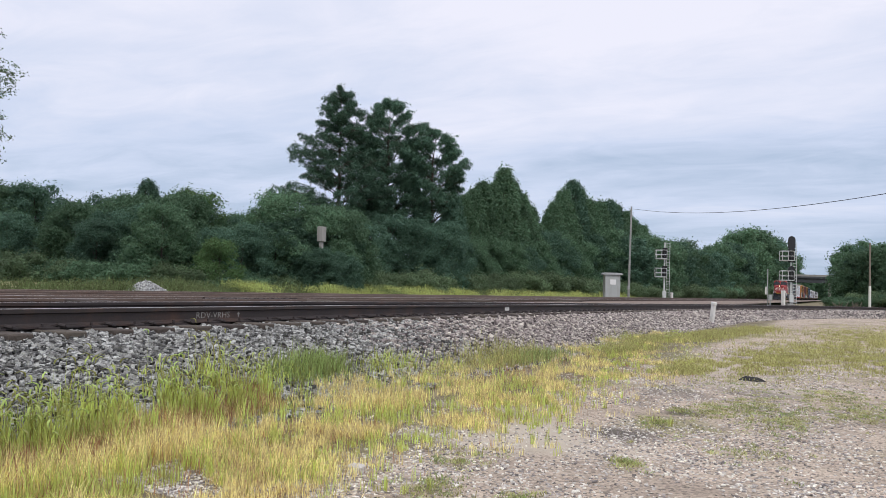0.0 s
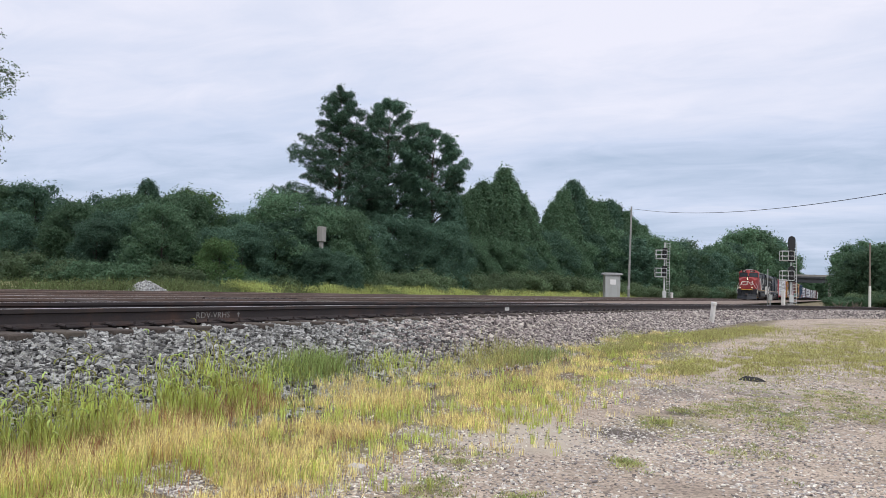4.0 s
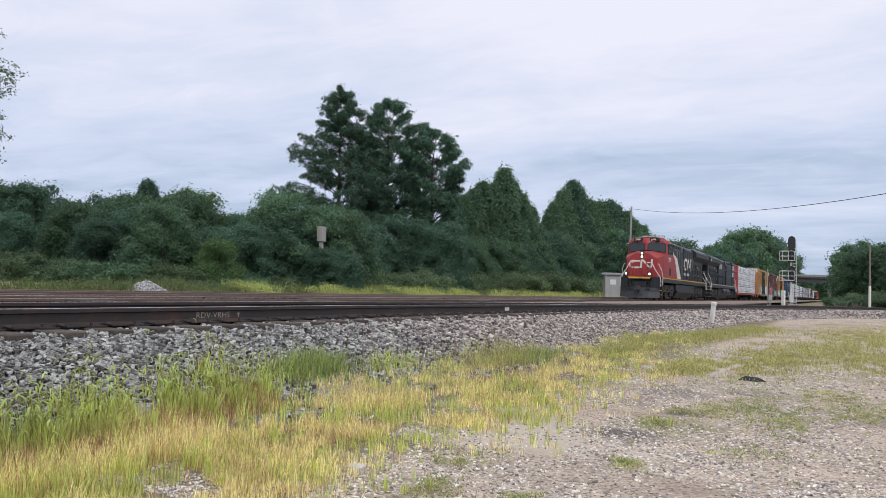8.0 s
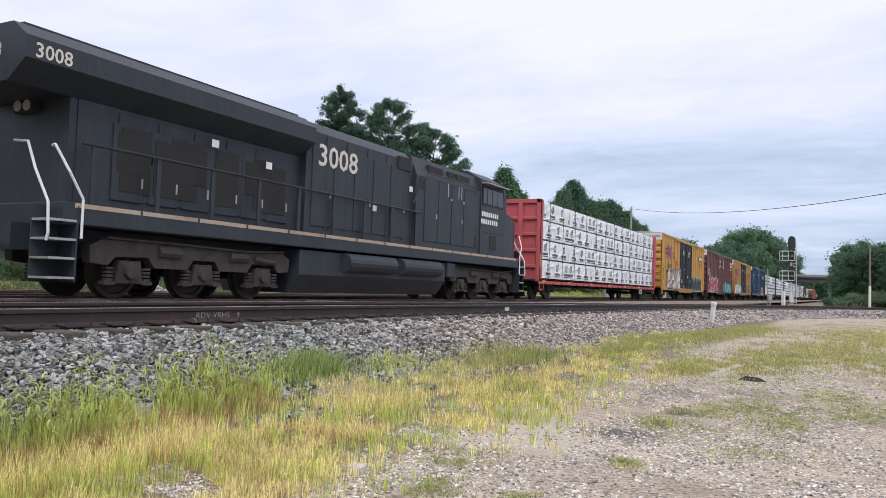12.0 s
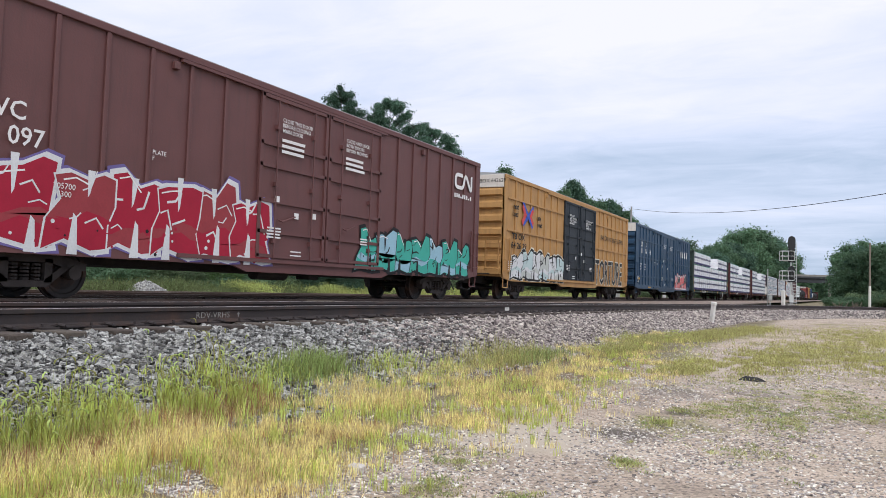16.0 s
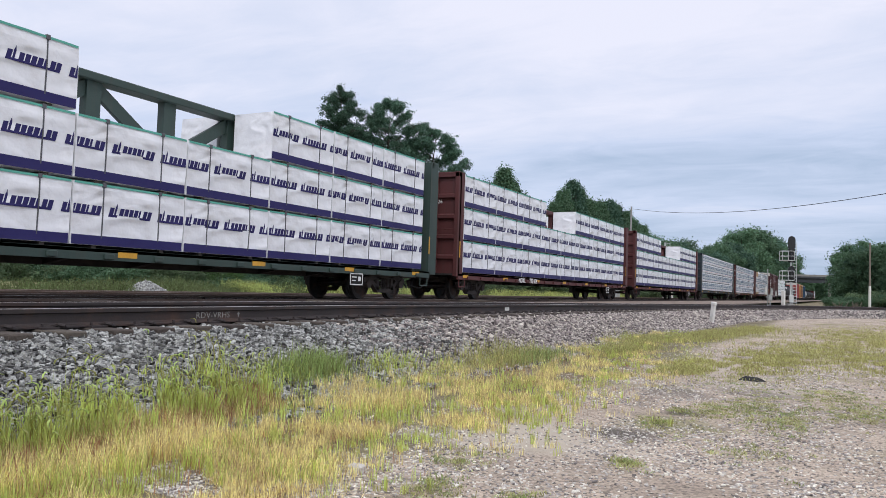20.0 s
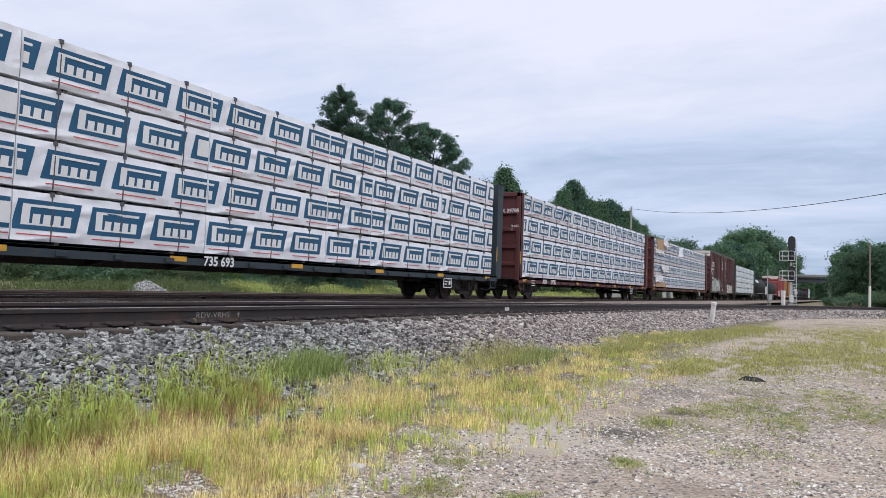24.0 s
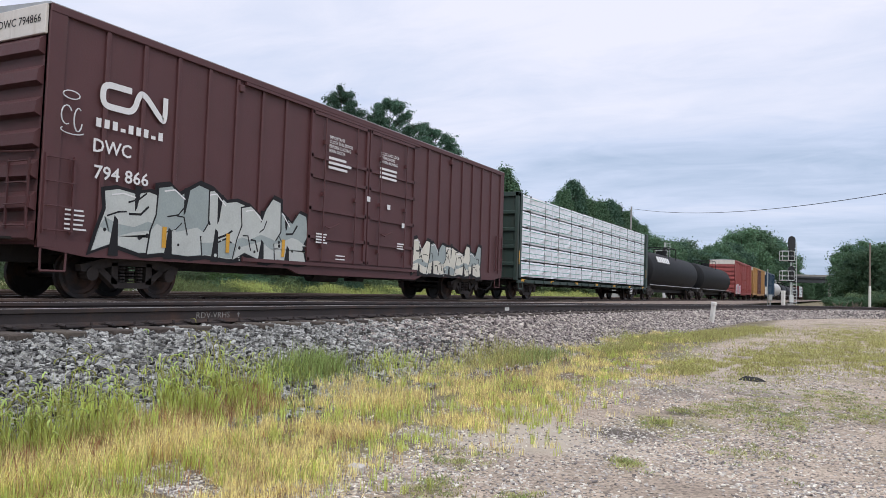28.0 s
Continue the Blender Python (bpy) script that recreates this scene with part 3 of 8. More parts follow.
# ---- loose stones ----
def stones(name, count, place, lo, hi, material, label, seed):
    """Many angular stones in one mesh."""
    rng = np.random.default_rng(seed)
    bm = bmesh.new()
    bmesh.ops.create_cube(bm, size=1.5)
    bmesh.ops.triangulate(bm, faces=bm.faces[:])
    base = np.array([v.co[:] for v in bm.verts])
    tri = np.array([[v.index for v in f.verts] for f in bm.faces])
    bm.free()
    pts = place(rng, count)
    n = len(pts)
    size = rng.uniform(lo, hi, (n, 1, 1)) * rng.uniform(0.55, 1.25, (n, 1, 3)) * np.array([1.0, 1.0, 0.62])
    shape = (base[None] + rng.uniform(-0.42, 0.42, (n, len(base), 3))) * size
    ang = rng.uniform(0, 2 * np.pi, (n, 3))
    ang[:, 1] = rng.normal(0.0, 0.35, n)
    for k, (i, j) in enumerate(((0, 1), (1, 2))):
        c, s = np.cos(ang[:, k])[:, None], np.sin(ang[:, k])[:, None]
        a, b = shape[:, :, i].copy(), shape[:, :, j].copy()
        shape[:, :, i], shape[:, :, j] = a * c - b * s, a * s + b * c
    v = (shape + pts[:, None, :]).reshape(-1, 3)
    f = (tri[None] + (np.arange(n) * len(base))[:, None, None]).reshape(-1, 3)
    ob = numpy_mesh(name, v, f, material, label, "gravel")
    ob.data.shade_flat()
    return ob


def numpy_mesh(name, v, f, material, label, category, kind="stuff", parent=None):
    me = bpy.data.meshes.new(name)
    k = f.shape[1]
    me.vertices.add(len(v))
    me.vertices.foreach_set("co", v.astype(np.float32).ravel())
    me.loops.add(f.size)
    me.loops.foreach_set("vertex_index", f.astype(np.int32).ravel())
    me.polygons.add(len(f))
    me.polygons.foreach_set("loop_start", np.arange(0, f.size, k, dtype=np.int32))
    me.update(calc_edges=True)
    me.materials.append(material)
    ob = new(name, me)
    if parent is not None:
        ob.parent = parent
        return ob
    return tagged(ob, label, category, "", kind)


def on_slope(rng, n):
    y = 2.6 + 34 * rng.random(n) ** 1.6
    d = rng.uniform(0.86, 2.75, n)
    d = np.where(rng.random(n) < 0.10, rng.uniform(2.6, 3.1, n), d)
    c = np.array([near_x(q) for q in y])
    z = np.array([bank(a + b, q) for a, b, q in zip(c, d, y)])
    return np.c_[c + d, y, z + rng.uniform(-0.01, 0.025, n)]


def grey_end(rng, n):
    p = on_slope(rng, n)
    return p[p[:, 1] < 8 + 5 * rng.random(len(p))]


def brown_end(rng, n):
    p = on_slope(rng, n)
    return p[p[:, 1] > 8 + 5 * rng.random(len(p))]


stones("ballast_stones", 66000, grey_end, 0.013, 0.032, M["stone"], "loose grey crushed stones on the ballast slope", 5)
stones("ballast_stones", 46000, brown_end, 0.018, 0.042, M["stone_brown"], "rust-dusted crushed stones on the ballast slope", 8)


def on_far_slope(rng, n):
    y = rng.uniform(30, 70, n)
    d = rng.uniform(0.86, 2.8, n)
    c = np.array([near_x(q) for q in y])
    z = np.array([bank(a + b, q) for a, b, q in zip(c, d, y)])
    return np.c_[c + d, y, z]


stones("ballast_stones", 9000, on_far_slope, 0.04, 0.07, M["stone_brown"], "rust-dusted crushed stones along the curving track", 6)


def on_gravel(rng, n):
    y = 3.2 + 20 * rng.random(n) ** 1.9
    x = rng.uniform(-4.3, 0.5, n) + rng.random(n) * np.clip(y * 0.16 - 0.2, 0, 4)
    q = np.array([noise.noise(Vector((a * 0.9, b * 0.7, 21))) + 0.5 * noise.noise(Vector((a * 3.1, b * 2.6, 4))) for a, b in zip(x, y)])
    worn = np.exp(-(((x + 2.75 + (y - 6.6) * 0.35) / 0.75) ** 2 + ((y - 6.6) / 1.9) ** 2)) + np.exp(-(((x + 1.8) / 0.6) ** 2 + ((y - 11.5) / 2.0) ** 2))
    ok = q + rng.uniform(-0.35, 0.5, n) - 0.2 * worn + np.where((y < 7.5) & (x > -1.9), 0.35, 0) > 0
    x, y = x[ok], y[ok]
    return np.c_[x, y, np.array([ground_z(a, b) for a, b in zip(x, y)])]


stones("gravel_stones", 74000, on_gravel, 0.0045, 0.0145, M["pebble"], "pale loose gravel on the dirt track", 7)

# ---- grass ----
def leaves(centres, radii, count, size, material, seed, parent, flat=0.75, loose=0.55):
    """Small three-cornered leaves scattered through the shells of many puffs, thick on top and thin below."""
    r = np.random.default_rng(seed)
    w = radii ** 2
    idx = r.choice(len(centres), count, p=w / w.sum())
    d = r.normal(size=(count, 3))
    d[:, 2] += 0.35
    d /= np.linalg.norm(d, axis=1)[:, None]
    q = radii[idx][:, None] * np.where(r.random((count, 1)) < 0.18, r.uniform(1.0, 1.8, (count, 1)), 0.55 + 0.52 * r.random((count, 1)))
    p = centres[idx] + d * q * np.array([1, 1, flat])
    nrm = d + r.normal(size=(count, 3)) * loose + np.array([0, 0, 0.35])
    nrm /= np.linalg.norm(nrm, axis=1)[:, None]
    t = np.cross(nrm, r.normal(size=(count, 3)))
    t /= np.linalg.norm(t, axis=1)[:, None]
    b = np.cross(nrm, t)
    s = (size * r.uniform(0.5, 1.35, count))[:, None]
    v = np.stack([p - t * s + b * s * 0.15, p - b * s * 0.6 + t * s * 0.3, p + t * s * 0.9 + b * s * 0.5], 1).reshape(-1, 3)
    f = np.arange(count * 3).reshape(-1, 3)
    return numpy_mesh("crown", v, f, material, "leaves", "leaves", parent=parent)


def blades(name, x, y, z, height, material, label, seed, width=0.006, lean=0.35):
    """Bent blades, each of two quads tapering to a tip."""
    rng = np.random.default_rng(seed)
    n = len(x)
    a = rng.uniform(0, 2 * np.pi, n)
    dx, dy = np.cos(a), np.sin(a)
    b = a + rng.uniform(0.6, 2.4, n)
    ln = rng.uniform(0.1, 1.0, n) * lean * height
    w = width * rng.uniform(0.6, 1.4, n)
    p = np.stack([x, y, z], 1)
    side = np.stack([dx * w, dy * w, 0 * w], 1)
    bend = lambda t: np.stack([np.cos(b) * ln * t * t, np.sin(b) * ln * t * t, height * (t - 0.12 * t * t)], 1)
    v = np.stack([p - side, p + side, p + bend(0.55) + side * 0.8, p + bend(0.55) - side * 0.8, p + bend(1.0) + side * 0.1, p + bend(1.0) - side * 0.1], 1)
    k = np.arange(n)[:, None] * 6
    f = np.concatenate([k + np.array([[0, 1, 2, 3]]), k + np.array([[3, 2, 4, 5]])], 0)
    return numpy_mesh(name, v.reshape(-1, 3), f, material, label, "grass")


def heads(name, x, y, z, material, label, seed):
    """Drooping seed heads of foxtail."""
    rng = np.random.default_rng(seed)
    vs, fs = [], []
    for i in range(len(x)):
        a = rng.uniform(0, 6.28)
        g = Geo()
        pts = [Vector((x[i], y[i], z[i])) + Vector((math.cos(a) * 0.05 * t * t, math.sin(a) * 0.05 * t * t, 0.075 * t - 0.030 * t * t * t)) for t in (0, 0.45, 0.9, 1.3)]
        rad = (0.004, 0.010, 0.009, 0.002)
        ring = [[p + Vector((math.cos(q) * r, math.sin(q) * r, 0)) for q in (0, 1.57, 3.14, 4.71)] for p, r in zip(pts, rad)]
        o = len(vs)
        vs += [tuple(q) for r in ring for q in r]
        for k in range(3):
            for j in range(4):
                fs.append((o + k * 4 + j, o + k * 4 + (j + 1) % 4, o + k * 4 + 4 + (j + 1) % 4, o + k * 4 + 4 + j))
    return numpy_mesh(name, np.array(vs), np.array(fs), material, label, "grass")


rng = np.random.default_rng(31)


def zs_at(x, y):
    return np.array([max(ground_z(a, b), bank(a, b)) for a, b in zip(x, y)]) - 0.01


def field(n, y0, y1, x0, x1, power, keep, scale, seed):
    """Places thinned by a soft noise."""
    r = np.random.default_rng(seed)
    y = y0 + (y1 - y0) * r.random(n) ** power
    x = r.uniform(x0, x1, n)
    x = x + np.array([near_x(q) - NEAR_X for q in y]) * 0.8
    q = np.array([noise.noise(Vector((a * scale, b * scale, seed))) for a, b in zip(x, y)])
    edge = np.clip((x1 - (x - 0)) / 0.8, 0, 1)
    ok = (q + r.uniform(-0.25, 0.25, n)) > keep
    return x[ok], y[ok]


def verge_edge(q, wob, seed):
    """Where the dense strip beside the ballast ends, raggedly, towards the gravel."""
    base = float(np.interp(q, (2, 3.6, 4.7, 6, 10, 13, 17, 26), (-2.7, -2.95, -3.25, -3.1, -3.0, -3.2, -3.9, -4.4)))
    return base + wob * noise.noise(Vector((q * 0.8, 1.7, seed))) + 0.6 * wob * noise.noise(Vector((q * 2.6, 4.2, seed)))


def verge_places(n, y0, y1, power, seed, wob, stray=0.12, bare=-0.02):
    """The strip at the ballast foot, with bare spots in it and single stems straying beyond its edge."""
    r = np.random.default_rng(seed)
    y = y0 + (y1 - y0) * r.random(n) ** power
    off = np.array([near_x(q) - NEAR_X for q in y]) * 0.8
    edge = np.array([verge_edge(q, wob, seed) for q in y])
    u = 1 - r.random(n) ** 1.2
    x = -5.1 + (edge + 5.1) * u
    out = r.random(n) < stray
    x = np.where(out, edge + np.abs(r.normal(0, 0.45, n)), x)
    q = np.array([noise.noise(Vector((a * 1.5, b * 1.1, seed))) + 0.5 * noise.noise(Vector((a * 4.5, b * 3.5, seed + 5))) for a, b in zip(x, y)])
    ok = q + r.uniform(-0.22, 0.22, n) > np.where(out, 0.12, bare + np.interp(y, (3, 5, 8, 12), (-0.12, 0.0, 0.0, 0.2)))
    return x[ok] + off[ok], y[ok], np.clip((edge[ok] - x[ok]) / 0.9, 0.30, 1)


def tufts(x, y, full, each, spread, seed):
    """Every place becomes a tuft: blades standing close together, of one common height."""
    r = np.random.default_rng(seed)
    n = r.poisson(each, len(x)) + 2
    k = np.repeat(np.arange(len(x)), n)
    tall = r.uniform(0.45, 1.15, len(x))
    return x[k] + r.normal(0, spread, len(k)), y[k] + r.normal(0, spread, len(k)), full[k] * tall[k] * r.uniform(0.55, 1.1, len(k))


x, y, full = verge_places(24000, 1.9, 24, 2.0, 3, 0.55, stray=0.16, bare=0.02)
x, y, full = tufts(x, y, 0.3 + 0.7 * full, 6, 0.022, 51)
blades("dry_grass", x, y, zs_at(x, y), 0.235 * full * np.interp(y, (4, 9), (1.0, 0.75)), M["grass_dry"], "tall dry yellow grass along the foot of the ballast", 1, 0.0023, 0.42)
x, y, full = verge_places(6500, 2.2, 26, 1.7, 4, 0.6, stray=0.18, bare=0.05)
x, y, full = tufts(x, y, 0.35 + 0.65 * full, 6, 0.016, 52)
blades("green_grass", x, y, zs_at(x, y), 0.23 * full, M["grass_green"], "fresh green grass among the dry stems", 2, 0.0026, 0.40)
x, y, full = verge_places(7000, 2.2, 14, 1.5, 6, 0.5)
blades("red_stems", x, y, zs_at(x, y), rng.uniform(0.05, 0.2, len(x)) * (0.4 + 0.6 * full), M["stem_red"], "reddish dry stems in the yellow grass", 17, 0.0020, 0.4)
# dead straw lying flat between the tufts
x, y, full = verge_places(16000, 2.0, 16, 1.8, 7, 0.7, stray=0.25)
blades("straw_litter", x, y, zs_at(x, y) + 0.008, rng.uniform(0.01, 0.035, len(x)), M["grass_dry"], "flattened straw between the grass tufts", 23, 0.0020, 4.0)
# foxtail close by, with reddish stems and nodding heads
r = np.random.default_rng(8)
n = 900
y = r.uniform(2.2, 6.0, n)
x = -4.84 + (y - 4) * -0.18 + r.normal(0, 0.19, n)
ok = np.array([noise.noise(Vector((a * 2.2, b * 2.6, 2))) for a, b in zip(x, y)]) + r.uniform(-0.2, 0.2, n) > -0.06
x, y, full = tufts(x[ok], y[ok], np.ones(ok.sum()), 5, 0.018, 53)
blades("foxtail_grass", x, y, zs_at(x, y), 0.36 * full, M["grass_green"], "lush green foxtail clump against the stones", 9, 0.0062, 0.32)
k = r.choice(len(x), 420, replace=False)
hx, hy, tall = x[k] + r.normal(-0.05, 0.10, 420), y[k] + r.normal(0, 0.06, 420), r.uniform(0.24, 0.44, 420)
hz = zs_at(hx, hy)
blades("foxtail_stalks", hx, hy, hz, tall / 0.88, M["grass_weed"], "thin pale foxtail stalks", 24, 0.0022, 0.01)
heads("foxtail_heads", hx, hy, hz + tall - 0.01, M["grass_weed"], "pale nodding foxtail seed heads", 10)
n = 5200
y = r.uniform(2.4, 5.9, n)
x = -4.66 + (y - 4) * -0.18 + r.normal(0, 0.15, n)
blades("red_stems", x, y, zs_at(x, y), r.uniform(0.06, 0.24, n), M["stem_red"], "reddish dry stems below the foxtail", 16, 0.0026, 0.25)
for cx, cy, sx, sy, n, hi, key, words in ((-5.30, 7.0, 0.10, 0.36, 1500, 0.34, "grass_dark", "dark green tuft on the ballast foot"), (-4.9, 11.7, 0.22, 0.9, 2600, 0.26, "grass_low", "olive grass tuft beside the stones"),
                                          (-5.2, 8.6, 0.12, 0.5, 500, 0.22, "grass_green", "small green tuft on the stones"), (-4.7, 12.6, 0.2, 0.7, 1100, 0.28, "grass_dark", "green tuft at the edge of the stones"),
                                          (-5.25, 6.1, 0.14, 0.5, 320, 0.26, "grass_green", "thin stems growing through the stones")):
    x, y = r.normal(cx, sx, n), r.normal(cy, sy, n)
    blades("green_tuft", x, y, zs_at(x, y), r.uniform(0.08, hi, n), M[key], words, int(n), 0.0042, 0.55)


def patches(name, spots, material, label, seed, lo, hi, width, lean=0.8, more=1.0):
    """Ragged mats of low grass, each round a spot: x, y, half length across, half length along, blades."""
    r = np.random.default_rng(seed)
    xs_, ys_ = [], []
    for cx, cy, ax_, ay_, n in spots:
        n = int(n * more)
        x, y = cx + ax_ * r.normal(0, 0.55, n), cy + ay_ * r.normal(0, 0.55, n)
        ok = np.array([noise.noise(Vector((a * 2.6, b * 2.0, seed))) for a, b in zip(x, y)]) + r.uniform(-0.2, 0.2, n) > 0.0
        xs_.append(x[ok])
        ys_.append(y[ok])
    x, y = np.concatenate(xs_), np.concatenate(ys_)
    blades(name, x, y, zs_at(x, y), r.uniform(lo, hi, len(x)), material, label, seed, width, lean)


x, y = r.normal(-2.78, 0.30, 120), r.normal(7.3, 1.0, 120)
x, y, full = tufts(x, y, np.ones(120), 6, 0.02, 61)
blades("single_stalks", x, y, zs_at(x, y), 0.15 * full, M["grass_green"], "single thin green stalks on the sandy edge", 62, 0.0026, 0.25)
LOW = ((-1.57, 7.5, 0.12, 0.3, 70), (-1.24, 8.6, 0.22, 0.6, 130), (-0.88, 9.2, 0.3, 0.9, 190), (-0.45, 8.4, 0.25, 0.7, 140), (-1.37, 5.55, 0.10, 0.2, 50), (0.2, 9.7, 0.5, 0.9, 260), (-0.1, 11.1, 0.4, 0.9, 180),
       (-1.55, 8.4, 0.08, 0.2, 30), (-2.2, 4.2, 0.16, 0.22, 70), (-1.7, 4.3, 0.10, 0.10, 30), (-2.4, 5.0, 0.2, 0.3, 60), (-0.6, 6.6, 0.25, 0.3, 45), (1.2, 8.8, 0.6, 0.8, 150), (-1.0, 7.0, 0.7, 1.2, 60), (-1.2, 11.8, 0.7, 1.6, 150))
for key, seed, share, words in (("grass_mat", 13, 0.42, "low olive weeds in patches on the gravel"), ("grass_dark", 33, 0.22, "small dark green weeds in the gravel")):
    r = np.random.default_rng(seed)
    x = np.concatenate([cx + a * r.normal(0, 0.6, int(n * share)) for cx, cy, a, b, n in LOW])
    y = np.concatenate([q + 0.0 for q in [cy + b * r.normal(0, 0.6, int(n * share)) for cx, cy, a, b, n in LOW]])
    x, y, full = tufts(x, y, np.ones(len(x)), 16, 0.032, seed + 1)
    blades("gravel_weeds", x, y, zs_at(x, y) + 0.012, 0.028 * full, M[key], words, seed, 0.0032, 1.6)
patches("thin_grass", ((-1.3, 16, 0.9, 3.0, 5500), (-0.4, 20.5, 1.6, 4.0, 7000), (0.9, 17.5, 1.0, 3.2, 5000), (0.6, 31, 2.2, 6.0, 6000), (3.2, 24, 2.0, 5.0, 6000), (5.5, 33, 3.0, 6.0, 6000), (3.5, 38, 3.5, 7.0, 5000), (8.0, 30, 3.0, 6.0, 4000), (1.0, 26, 1.5, 4.0, 3500), (-2.3, 13.5, 0.5, 1.8, 3000), (2.4, 14.0, 1.0, 2.0, 2500)),
        M["grass_low"], "thin grass spreading over the far gravel", 14, 0.02, 0.09, 0.0055, 1.0, 2.4)
patches("verge_grass", ((-4.6, 20.5, 0.5, 2.6, 6000), (-3.6, 24.5, 0.6, 3.5, 7000), (-2.8, 30, 0.8, 4.0, 5000), (-4.2, 16.5, 0.5, 2.0, 4000)),
        M["grass_low"], "yellow-green grass on the verge by the white post", 15, 0.04, 0.17, 0.0055, 0.6, 1.6)
# weeds beyond the tracks: dull green to the one side, in yellow flower to the other
r = np.random.default_rng(18)
for words, n, x0, x1, y0, y1, lo, hi, key, w, seed in (("dull green weeds beyond the far track", 26000, -27.0, -22.6, 5, 40, 0.2, 0.75, "weed_dull", 0.012, 19), ("tall weeds under the thicket", 22000, -27.5, -24.0, 20, 130, 0.3, 1.0, "weed_dull", 0.016, 20),
                                                       ("yellow-green flowering weeds beyond the far track", 26000, -26.0, -22.6, 27, 110, 0.35, 1.05, "grass_weed", 0.013, 21)):
    x, y = r.uniform(x0, x1, n), y0 + (y1 - y0) * r.random(n) ** 1.4
    q = np.array([noise.noise(Vector((a * 0.5, b * 0.35, seed))) for a, b in zip(x, y)])
    ok = q + r.uniform(-0.3, 0.3, n) > -0.12
    x, y, q = x[ok], y[ok], q[ok]
    z = zs_at(x, y)
    tall = r.uniform(lo, hi, len(x)) * (0.75 + 0.6 * q)
    blades("weed_strip", x, y, z, tall, M[key], words, seed, w, 0.7)
    k = r.choice(len(x), 900, replace=False)
    ob = leaves(np.stack([x[k], y[k], z[k] + tall[k] * 0.7], 1), r.uniform(0.10, 0.26, 900), 26000, 0.035, M[key], seed, None, 0.8)
    ob.name = "weed_leaves"
    tagged(ob, words, "weeds", "", "stuff")


# ---- trees ----
def limb(g, a, b, r0, r1, n=7):
    g.cyl(a, b, r0, r1, n)


def tree(seed, h, spread, material, label, style="round", count=9000, size=0.1, low=0.25, profile=None, limbs=70, flat=0.7, rise=0.26, bare=0.35):
    """A tapered trunk, limbs and a crown of leaf clumps with gaps. profile: (share of height, reach) pairs for an open, layered crown."""
    r = random.Random(seed)
    t = thing("tree", None, label, "tree", "trees behind the railway")
    g = Geo()
    bend = [Vector((0, 0, -0.6))]
    for k in range(1, 7):
        bend.append(Vector((r.uniform(-0.012, 0.012) * h, r.uniform(-0.012, 0.012) * h, h * 0.95 * k / 6)))
    rad = 0.017 * h
    for k in range(6):
        limb(g, bend[k], bend[k + 1], rad * (1 - k / 6.6), rad * (1 - (k + 1) / 6.6))
    cs, rs = [], []
    if profile:
        fs, qs = [p[0] for p in profile], [p[1] for p in profile]
        for k in range(limbs):
            f = fs[0] + (fs[-1] - fs[0]) * ((k + r.random()) / limbs)
            q = float(np.interp(f, fs, qs)) * r.uniform(0.60, 1.10)
            a = k * 2.4 + r.uniform(-0.5, 0.5)
            start = Vector((0, 0, max(0.5, h * f - q * rise * r.uniform(0.8, 1.2))))
            tip = Vector((math.cos(a) * q, math.sin(a) * q, h * f + q * r.uniform(-0.12, 0.14)))
            midp = start.lerp(tip, 0.5) + Vector((0, 0, 0.07 * q))
            thick = 0.0048 * h * (1.25 - f)
            limb(g, start, midp, thick, thick * 0.6, 5)
            limb(g, midp, tip, thick * 0.6, 0.010, 5)
            side = Vector((-math.sin(a), math.cos(a), 0))
            n = 4 + int(q * 4.2)
            for j in range(n):
                u = bare + (1 - bare) * (j + r.random()) / n
                c = midp.lerp(tip, 2 * u - 1) if u > 0.5 else start.lerp(midp, 2 * u)
                off = side * r.uniform(-0.32, 0.32) * q * (0.45 + 0.55 * u)
                e = c + off + Vector((0, 0, flat * r.uniform(-0.10, 0.45)))
                if j % 2:
                    limb(g, c, e, 0.018, 0.006, 4)
                cs.append(tuple(e))
                rs.append(r.uniform(0.15, 0.40) * spread)
        cs.append((0, 0, h * 0.985))
        rs.append(0.36 * spread)
        part("trunk", g, M["bark"], t)
        leaves(np.array(cs), np.array(rs), count, size, material, seed, t, flat)
        return t
    puffs = 420 if style == "cone" else 84
    for k in range(puffs):
        f = low + (1 - low) * (k + r.random()) / puffs
        u = (f - low) / (1 - low)
        if style == "cone":
            env = spread * (1.05 - u) ** 0.62 * (1 + 0.22 * math.sin(7 * u + seed) * u)
        else:
            env = spread * max(0.12, 1 - abs(1.7 * u - 0.75) ** 2.4) ** 0.5
        a, q = r.uniform(0, 6.28), env * (0.30 + 0.62 * r.random() ** 0.5) * r.uniform(0.8, 1.06)
        c = (math.cos(a) * q, math.sin(a) * q, h * f * 0.96)
        cs.append(c)
        rs.append((r.uniform(0.07, 0.15) * spread * (1.05 - 0.45 * u) if style == "cone" else r.uniform(0.10, 0.24) * spread) + 0.04)
        if k % 5 == 0:
            limb(g, Vector((0, 0, h * max(0.12, f - 0.25))), Vector(c), 0.005 * h, 0.015, 5)
    part("trunk", g, M["bark"], t)
    leaves(np.array(cs), np.array(rs), count, size, material, seed, t, 1.7 if style == "cone" else 0.8, 0.75)
    return t


